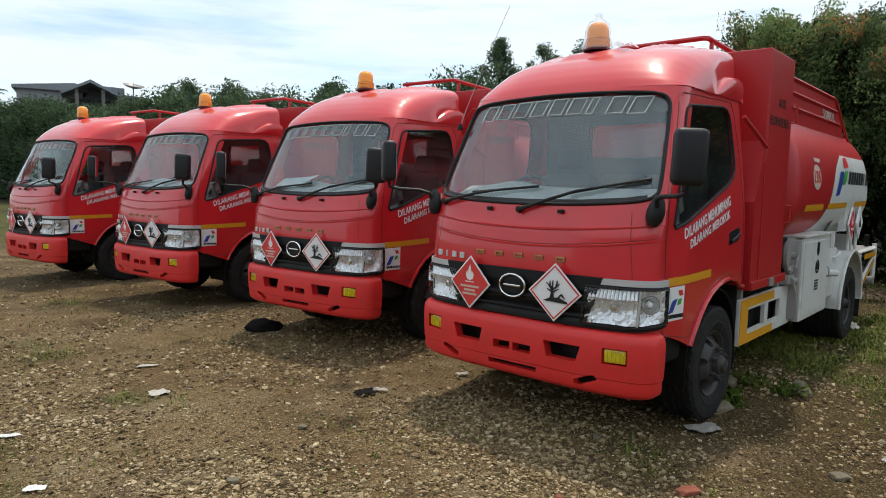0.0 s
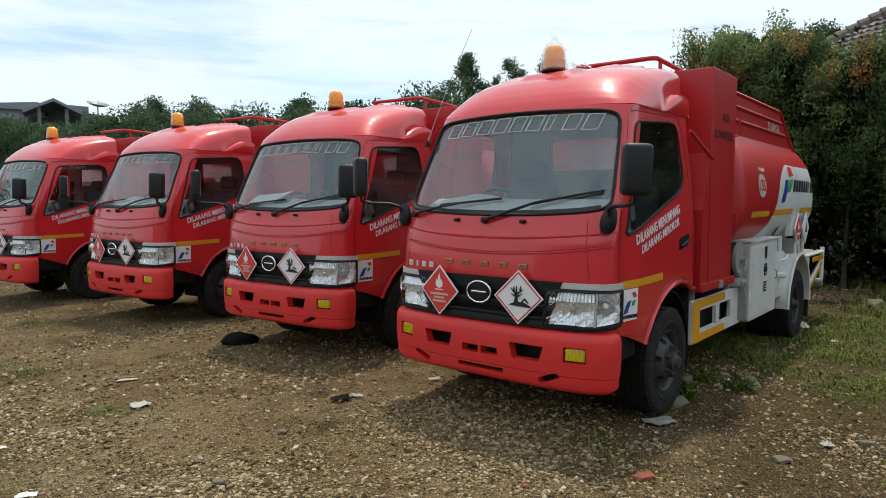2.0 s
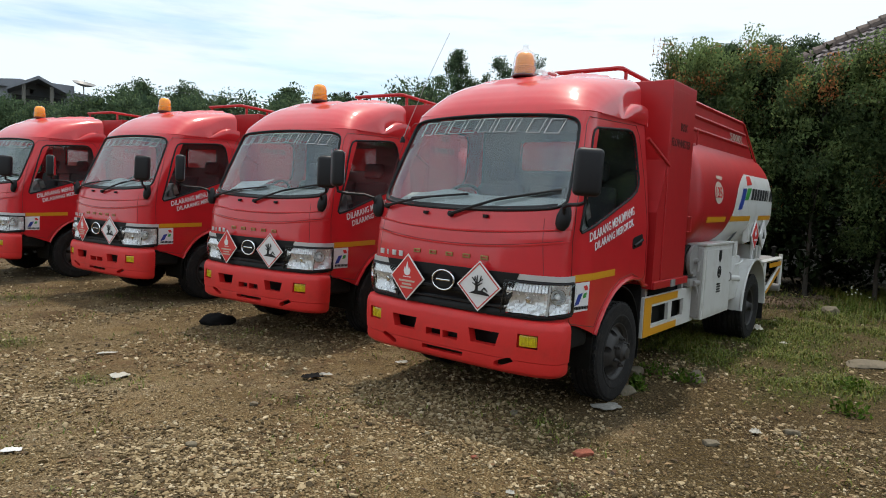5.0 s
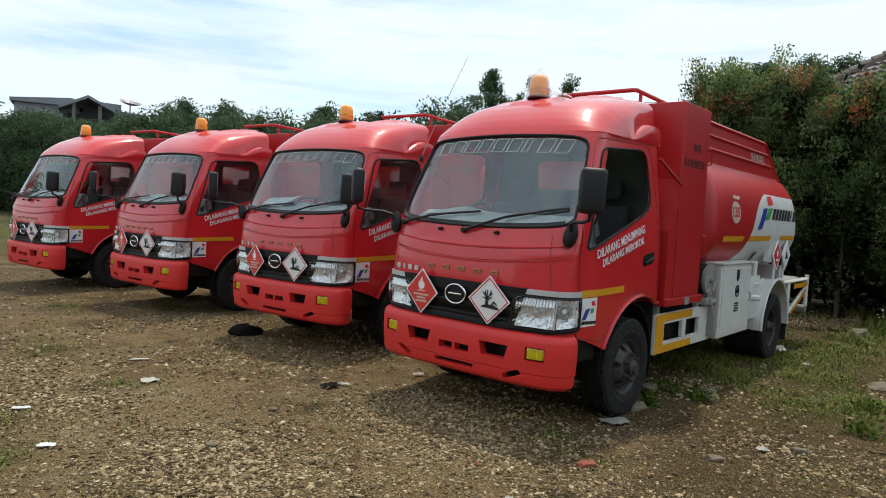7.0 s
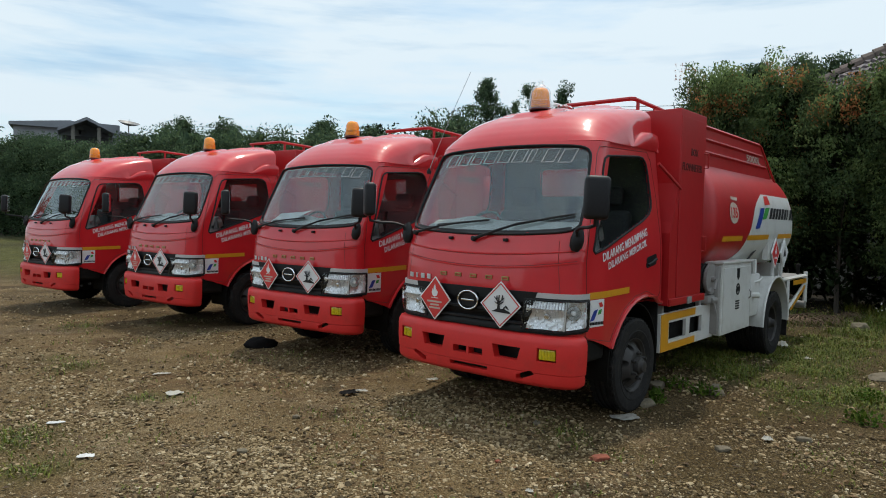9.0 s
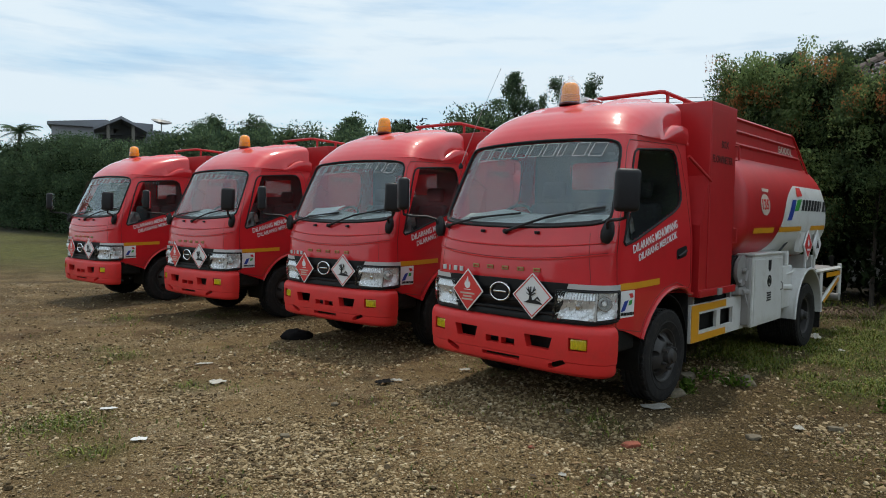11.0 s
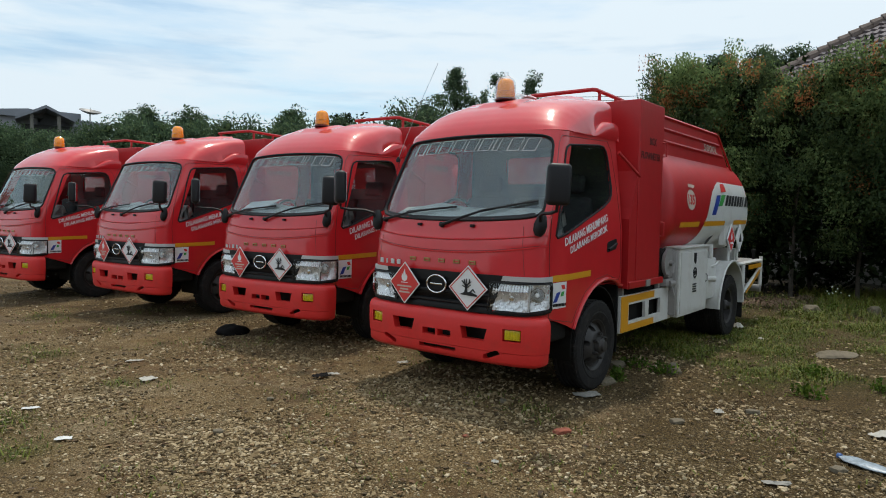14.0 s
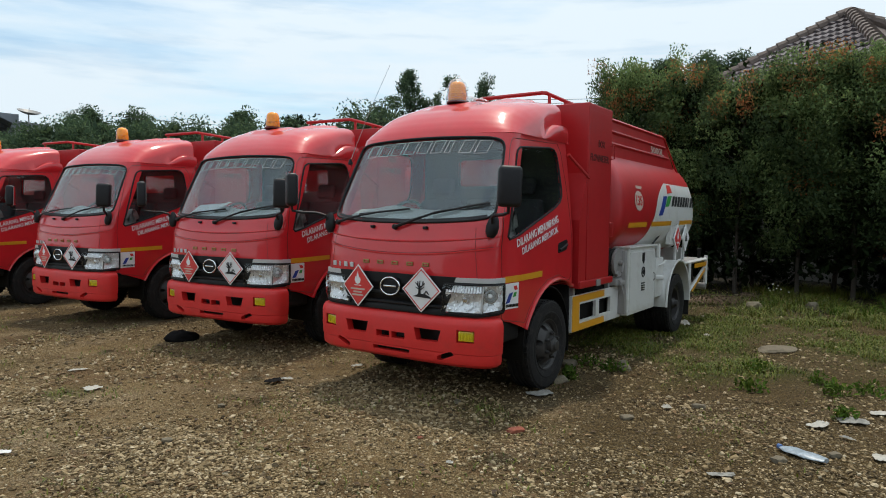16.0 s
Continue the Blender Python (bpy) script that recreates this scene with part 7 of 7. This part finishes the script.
def beacon_wrap():
    """Clear plastic bag over the first truck's beacon, its tail lying on the roof."""
    ob = thing("plastic_bag", "clear plastic bag over the amber beacon", "plastic bag", m=TRUCKS[0])
    z0 = roof_point(0, 0.45).z - 0.006
    bm = bmesh.new()
    rng = random.Random(3)
    rings = []
    for k, (r, z) in enumerate(((0.112, 0.0), (0.102, 0.05), (0.096, 0.11), (0.090, 0.165), (0.074, 0.195), (0.042, 0.215), (0.018, 0.235), (0.026, 0.26))):
        rings.append([bm.verts.new((0.005 + (r * (1 + rng.uniform(-0.05, 0.05))) * math.cos(a), 0.85 + (r * (1 + rng.uniform(-0.05, 0.05))) * math.sin(a), z0 + z + rng.uniform(-0.006, 0.006))) for a in (2 * math.pi * q / 22 for q in range(22))])
    for a, b in zip(rings, rings[1:]):
        for q in range(22):
            bm.faces.new((a[q], a[(q + 1) % 22], b[(q + 1) % 22], b[q]))
    part("cover", bm, FILM, ob, smooth=True, angle=60).visible_shadow = False
    bm = bmesh.new()

    def crumple(u, v):
        n = noise.noise(Vector((u * 4, v * 4, 2.0)))
        x, y = 0.12 + u * 0.16, 0.82 + v * 0.14
        return Vector((x, y, z0 - 0.004 + 0.05 * (1 - u) * math.sin(v * 3.1) + 0.035 * abs(n) + 0.01))
    sheet(bm, crumple, span(0, 1, 12), span(0, 1, 10))
    part("tail", bm, clear_pane("crumpled_film", (0.95, 0.95, 0.96), 1.1, 0.35), ob, smooth=True, angle=50)


def dash_papers():
    ob = thing("paper_sheets", "white paper sheets lying on the dashboard", "paper", m=TRUCKS[1])
    for k, (x, y, rz) in enumerate(((-0.58, 0.34, 12), (-0.43, 0.38, -20))):
        bm = bmesh.new()
        sheet(bm, lambda u, v: Vector((u, v, 0.01 * math.sin(u * 9))), span(-0.18, 0.18, 6), span(-0.12, 0.12, 4))
        bmesh.ops.transform(bm, matrix=pose(x, y, 1.607 + 0.02 * k, 27, 0, rz), verts=bm.verts)
        part("sheet", bm, PAPER, ob)


whip_aerial()
beacon_wrap()
dash_papers()

# ---- litter and stones on the ground ----
FOIL = material("dull_foil", (0.25, 0.24, 0.215), 0.5, spec=0.25, vary=0.25, scale=14, bump=0.4, bump_scale=40, dirt=(0.15, 0.13, 0.1), dirt_amount=0.5)
PET = material("bluish_plastic", (0.27, 0.32, 0.36), 0.3, vary=0.45, scale=34, bump=0.3, bump_scale=50)
BLUE_CAP = material("blue_cap", (0.06, 0.14, 0.36), 0.4, vary=0.1)
RAG = material("black_rag", (0.010, 0.009, 0.009), 0.9, spec=0.1, vary=0.3, bump=0.4)
BRICK = material("brick_red", (0.24, 0.07, 0.04), 0.9, vary=0.3, scale=20, bump=0.5)
ROCK = material("brown_grey_rock", (0.15, 0.125, 0.085), 0.9, vary=0.3, scale=14, bump=0.6, bump_scale=50)
PALE = material("dirty_white_plastic", (0.44, 0.42, 0.37), 0.6, spec=0.2, vary=0.15, scale=18, dirt=(0.26, 0.22, 0.16), dirt_amount=0.5)


def crumpled(name, label, category, x, y, w, d, h, turn, mat, seed, group="litter on the yard"):
    """A creased flat scrap, lying on the ground."""
    bm = bmesh.new()

    def f(u, v):
        a = math.atan2(v, u)
        k = 0.92 + 0.10 * math.sin(3 * a + seed) + 0.07 * math.sin(5 * a + 2.3 * seed) - 0.10 * (abs(u) * abs(v)) ** 2
        n = noise.noise(Vector((u * 2.2 + seed, v * 2.2, 0.5)))
        return Vector((u * w / 2 * k, v * d / 2 * k, h * (0.25 + 0.75 * abs(n)) * (1 - 0.5 * max(abs(u), abs(v)) ** 3)))
    sheet(bm, f, span(-1, 1, 13), span(-1, 1, 11))
    ob = part(name, bm, mat, smooth=True, angle=35)
    solid(ob, 0.003)
    ob.matrix_basis = pose(x, y, ground_z(x, y) + 0.014, 0, 0, turn)
    return tagged(ob, label, category, group)


def rock(name, label, x, y, w, d, h, turn, mat, seed, blunt=0.8):
    bm = bmesh.new()
    bmesh.ops.create_icosphere(bm, subdivisions=3, radius=1)
    for v in bm.verts:
        n = noise.noise(v.co * 1.3 + Vector((seed, 0, 0))) * 0.35 + noise.noise(v.co * 3.5 + Vector((0, seed, 0))) * 0.12
        p = v.co * (1 + n)
        p = Vector((max(-blunt, min(blunt, p.x)), max(-blunt, min(blunt, p.y)), max(-0.7, min(blunt - 0.05, p.z))))
        v.co = Vector((p.x * w / 2, p.y * d / 2, p.z * h / 2))
    ob = part(name, bm, mat, smooth=True, angle=40)
    ob.matrix_basis = pose(x, y, ground_z(x, y) + h * 0.22, 0, 0, turn)
    return tagged(ob, label, "stone" if mat is ROCK else "brick", "loose stones on the yard")


def flat_bottle():
    """A squashed clear water bottle with a blue cap."""
    x, y = 3.08, 2.70
    ob = thing("plastic_bottle", "squashed clear plastic bottle with a blue cap on gravel", "bottle", "litter on the yard", pose(x, y, ground_z(x, y) + 0.022, 0, 0, -66))
    bm = bmesh.new()
    prof = [(0.0, -0.15), (0.034, -0.15), (0.038, -0.14), (0.036, -0.08), (0.038, -0.03), (0.035, 0.02), (0.038, 0.07), (0.034, 0.105), (0.016, 0.145), (0.013, 0.155)]
    lathe(bm, prof, 20, pose(0, 0, 0, 0, -90, 0), cap=False)
    for v in bm.verts:
        v.co.z *= 0.42 + 0.10 * math.sin(v.co.x * 40) + 0.08 * math.sin(v.co.x * 95 + v.co.y * 60)
        v.co.y *= 1.0 if v.co.x > 0.1 else 1.75
    part("bottle_body", bm, PET, ob, smooth=True)
    bm = bmesh.new()
    lathe(bm, [(0.0, 0.175), (0.016, 0.175), (0.017, 0.17), (0.017, 0.15), (0.0, 0.15)], 16, pose(0, 0, 0, 0, -90, 0), cap=False)
    part("cap", bm, BLUE_CAP, ob, "blue screw cap", smooth=True, angle=40)


flat_bottle()
crumpled("plastic_scrap", "torn round white plastic lid on the gravel", "plastic", -2.13, 4.86, 0.15, 0.14, 0.03, 40, PALE, 21)
crumpled("paper_scrap", "folded white paper scrap on the gravel", "paper", -2.68, 3.98, 0.13, 0.05, 0.02, 20, PAPER, 1)
crumpled("paper_scrap", "white printed paper scrap on the gravel", "paper", -2.08, 3.27, 0.115, 0.07, 0.02, 10, PAPER, 2)
crumpled("paper_scrap", "thin pale paper strip on the gravel", "paper", -2.53, 5.57, 0.18, 0.05, 0.02, 25, PALE, 3)
tagged(rock("black_rag", "crumpled black rag lying on the gravel", -1.96, 7.12, 0.36, 0.24, 0.17, 10, RAG, 4.2, 2.0), "crumpled black rag heaped on the gravel", "rag", "litter on the yard")
crumpled("rubber_scrap", "torn dark rubber scrap on the gravel", "scrap", -0.58, 4.92, 0.17, 0.13, 0.045, 30, RAG, 5)
crumpled("plastic_scrap", "pale plastic scrap beside the rubber", "plastic", -0.47, 5.0, 0.12, 0.05, 0.03, -10, PALE, 15)
crumpled("plastic_scrap", "small white plastic scrap by the bumper", "plastic", 0.18, 5.46, 0.12, 0.06, 0.035, 15, PALE, 6)
crumpled("plastic_wrapper", "flattened pale plastic wrapper on the ground", "plastic", 3.64, 3.30, 0.22, 0.10, 0.04, 25, PALE, 7)
crumpled("plastic_wrapper", "flattened grey-blue plastic wrapper on the ground", "plastic", 3.97, 3.37, 0.24, 0.15, 0.05, -20, FOIL, 8)
crumpled("plastic_scrap", "small white plastic strip on the ground", "plastic", 3.64, 3.0, 0.11, 0.03, 0.03, -65, PALE, 9)
crumpled("plastic_wrapper", "pale plastic wrapper on the ground", "plastic", 4.34, 3.53, 0.18, 0.10, 0.03, 0, PALE, 10)
crumpled("plastic_wrapper", "pale torn plastic wrapper on gravel", "plastic", 3.57, 2.62, 0.14, 0.10, 0.03, 50, PALE, 11)
crumpled("plastic_wrapper", "thin flattened plastic strip on gravel", "plastic", 2.37, 2.45, 0.18, 0.06, 0.02, -8, FOIL, 12)
crumpled("foil_sheet", "flattened grey foil sheet beside the front tyre", "foil", 1.76, 4.31, 0.25, 0.16, 0.03, 20, FOIL, 13)
crumpled("plastic_bag", "crumpled white plastic bag behind the rear wheel", "plastic bag", 4.85, 7.75, 0.16, 0.14, 0.14, 0, PALE, 14)
crumpled("plastic_scrap", "small white plastic scrap in the grass", "plastic", 4.76, 6.98, 0.10, 0.07, 0.04, 0, PALE, 16)
crumpled("plastic_scrap", "small white crumpled scrap on the gravel", "plastic", 2.69, 3.84, 0.08, 0.06, 0.04, 0, PALE, 17)
crumpled("plastic_scrap", "small bright white scrap on the gravel", "plastic", 0.76, 2.79, 0.05, 0.035, 0.025, 0, PALE, 18)
rock("clay_mound", "low mound of grey-brown clay in the grass", 5.12, 6.0, 0.5, 0.3, 0.07, 8, ROCK, 19.0, 1.2)
for k, (x, y, w, d, h, a) in enumerate(((2.86, 5.13, 0.17, 0.12, 0.09, 10), (2.93, 5.32, 0.16, 0.10, 0.10, 40), (2.99, 3.88, 0.14, 0.07, 0.05, -10), (2.87, 2.64, 0.12, 0.09, 0.05, 20), (2.05, 4.75, 0.24, 0.15, 0.09, 30), (2.35, 5.35, 0.26, 0.18, 0.10, 60), (2.25, 3.6, 0.12, 0.09, 0.05, 0), (1.0, 4.1, 0.09, 0.06, 0.04, 70), (-1.1, 3.4, 0.08, 0.06, 0.05, 20), (-0.9, 4.2, 0.07, 0.06, 0.04, 0), (3.3, 2.7, 0.10, 0.08, 0.05, 0), (6.9, 9.3, 0.3, 0.22, 0.22, 15))):
    rock("stone", "loose grey-brown stone on the ground", x, y, w, d, h, a, ROCK, k * 3.3)
rock("brick_piece", "broken red brick piece in the gravel", 1.32, 3.39, 0.16, 0.10, 0.045, 15, BRICK, 50.0)
rock("brick_piece", "small red brick chip in the gravel", 0.62, 3.28, 0.05, 0.04, 0.02, 15, BRICK, 55.0)


# ---- weeds and dead fronds between the wheels and the hedge ----
WEED = leaf_material("weed_leaf", [(0.0, (0.045, 0.085, 0.012)), (0.6, (0.085, 0.150, 0.020)), (1.0, (0.16, 0.21, 0.035))], 0.3)
STRAW = material("dry_frond", (0.135, 0.085, 0.050), 0.85, vary=0.35, scale=12, per_island=0.6)
PETAL = material("white_petal", (0.75, 0.74, 0.68), 0.7, vary=0.08)


def low_weed(x, y, r, seed, flowers=False):
    """A flat broad-leaved weed, some with small white heads on stalks."""
    rng = np.random.default_rng(seed)
    root = thing("weed", "low broad-leaved green weed growing in the gravel" if not flowers else "green weed with small white flower heads by the hedge", "weed", "weeds on the yard", pose(x, y, ground_z(x, y)))
    clumps = []
    for _ in range(16):
        a, q = rng.uniform(0, 6.28), r * rng.random() ** 0.6
        clumps.append(((q * math.cos(a), q * math.sin(a), 0.03 + 0.07 * rng.random() * (1 - q / r)), (math.cos(a) * 0.7, math.sin(a) * 0.7, 0.5)))
    v, f = leaf_cloud(rng, clumps, 9, 0.05, 0.035)
    v[:, 2] = np.maximum(v[:, 2], 0.004)
    leaves = new("leaves", numeric_mesh("leaves", v, f, WEED))
    leaves.parent = root
    if flowers:
        for _ in range(9):
            bm = bmesh.new()
            a, q, h = rng.uniform(0, 6.28), rng.uniform(0.02, 0.16), rng.uniform(0.22, 0.42)
            top = Vector((q * 1.6 * math.cos(a), q * 1.6 * math.sin(a), h))
            tube(bm, [(q * 0.3 * math.cos(a), q * 0.3 * math.sin(a), 0), top * 0.6, top], 0.003, 5)
            part("stalk", bm, GRASS, root)
            bm = bmesh.new()
            lathe(bm, [(0.0, -0.008), (0.011, -0.003), (0.012, 0.003), (0.007, 0.008), (0.0, 0.009)], 8, Matrix.Translation(top), cap=False)
            part("flower_head", bm, PETAL, root, smooth=True)


def arched_grass(x, y, n, reach, seed):
    """A tussock of broad, arching blades."""
    rng = random.Random(seed)
    bm = bmesh.new()
    for _ in range(n):
        a, h, w = rng.uniform(0, 6.28), reach * rng.uniform(0.6, 1.2), rng.uniform(0.006, 0.013)
        dx, dy, out = math.cos(a), math.sin(a), reach * rng.uniform(0.3, 0.9)
        bx, by = rng.uniform(-0.06, 0.06), rng.uniform(-0.06, 0.06)
        last = None
        for t in span(0, 1, 6):
            p = Vector((bx + dx * out * t ** 1.6, by + dy * out * t ** 1.6, h * (t - 0.45 * t ** 3)))
            e = Vector((-dy, dx, 0)) * w * (1 - t ** 2 * 0.95)
            row = (bm.verts.new(p - e), bm.verts.new(p + Vector((0, 0, -w * 0.4))), bm.verts.new(p + e))
            if last:
                bm.faces.new((last[0], last[1], row[1], row[0]))
                bm.faces.new((last[1], last[2], row[2], row[1]))
            last = row
    ob = part("grass_tussock", bm, WEED, smooth=True, angle=90)
    ob.matrix_basis = pose(x, y, ground_z(x, y) - 0.01)
    return tagged(ob, "tall arching green grass tussock at the hedge foot", "grass", "grass tussocks by the hedge")


def dead_frond(x, y, length, turn, seed):
    """A dry brown frond: a bowed midrib with limp leaflets."""
    rng = random.Random(seed)
    ob = thing("dry_frond", "dry brown fallen frond lying at the hedge foot", "frond", "dead fronds by the hedge", pose(x, y, ground_z(x, y), 0, 0, turn))
    rib = [Vector((length * t, 0.06 * math.sin(t * 3 + seed), 0.015 + 0.13 * math.sin(t * math.pi) * rng.uniform(0.8, 1.2))) for t in span(0, 1, 12)]
    part("midrib", tube(bmesh.new(), rib, [0.010 - 0.0007 * k for k in range(12)], 6), STRAW, ob, smooth=True)
    bm = bmesh.new()
    for p in rib[1:]:
        for side in (1, -1):
            for _ in range(3):
                ln, w = rng.uniform(0.12, 0.28), rng.uniform(0.006, 0.012)
                q = p + Vector((rng.uniform(0.03, 0.14), side * ln, 0))
                q.z = rng.uniform(0.0, 0.05)
                mid_p = (p + q) / 2 + Vector((0, 0, 0.03))
                a = [bm.verts.new(v) for v in (p, mid_p + Vector((w, 0, 0)), q, mid_p - Vector((w, 0, 0)))]
                bm.faces.new(a)
    tagged(part("leaflets", bm, STRAW, ob), kind="stuff")


for k, (x, y, r) in enumerate(((2.53, 5.36, 0.14), (2.74, 5.12, 0.12), (2.2, 4.88, 0.07), (3.74, 4.33, 0.13), (4.40, 4.09, 0.12), (4.71, 4.07, 0.16), (4.52, 4.48, 0.14), (4.26, 5.07, 0.12), (3.95, 3.45, 0.07))):
    low_weed(x, y, r, 300 + k)
low_weed(7.6, 9.75, 0.22, 320, True)
for k, (x, y, n, reach) in enumerate(((7.19, 9.33, 14, 0.22), (8.19, 8.24, 20, 0.34), (7.85, 8.54, 18, 0.30), (8.9, 8.7, 22, 0.42), (8.5, 8.0, 18, 0.30), (9.4, 9.0, 22, 0.45), (5.7, 9.6, 12, 0.22), (7.75, 9.5, 14, 0.2), (9.2, 7.9, 20, 0.36))):
    arched_grass(x, y, n, reach, 340 + k)
for k, (x, y, ln, a) in enumerate(((6.0, 9.9, 0.9, 10), (6.4, 10.2, 1.0, -20), (6.7, 9.8, 0.8, 160), (7.0, 10.1, 1.0, 40), (7.3, 10.3, 0.9, 190), (6.2, 10.4, 1.1, -5), (7.6, 10.2, 0.8, 80))):
    dead_frond(x, y, ln, a, 360 + k)
rock("stone", "large pale grey stone at the hedge foot", 7.95, 9.25, 0.26, 0.2, 0.22, 25, ROCK, 71.0)
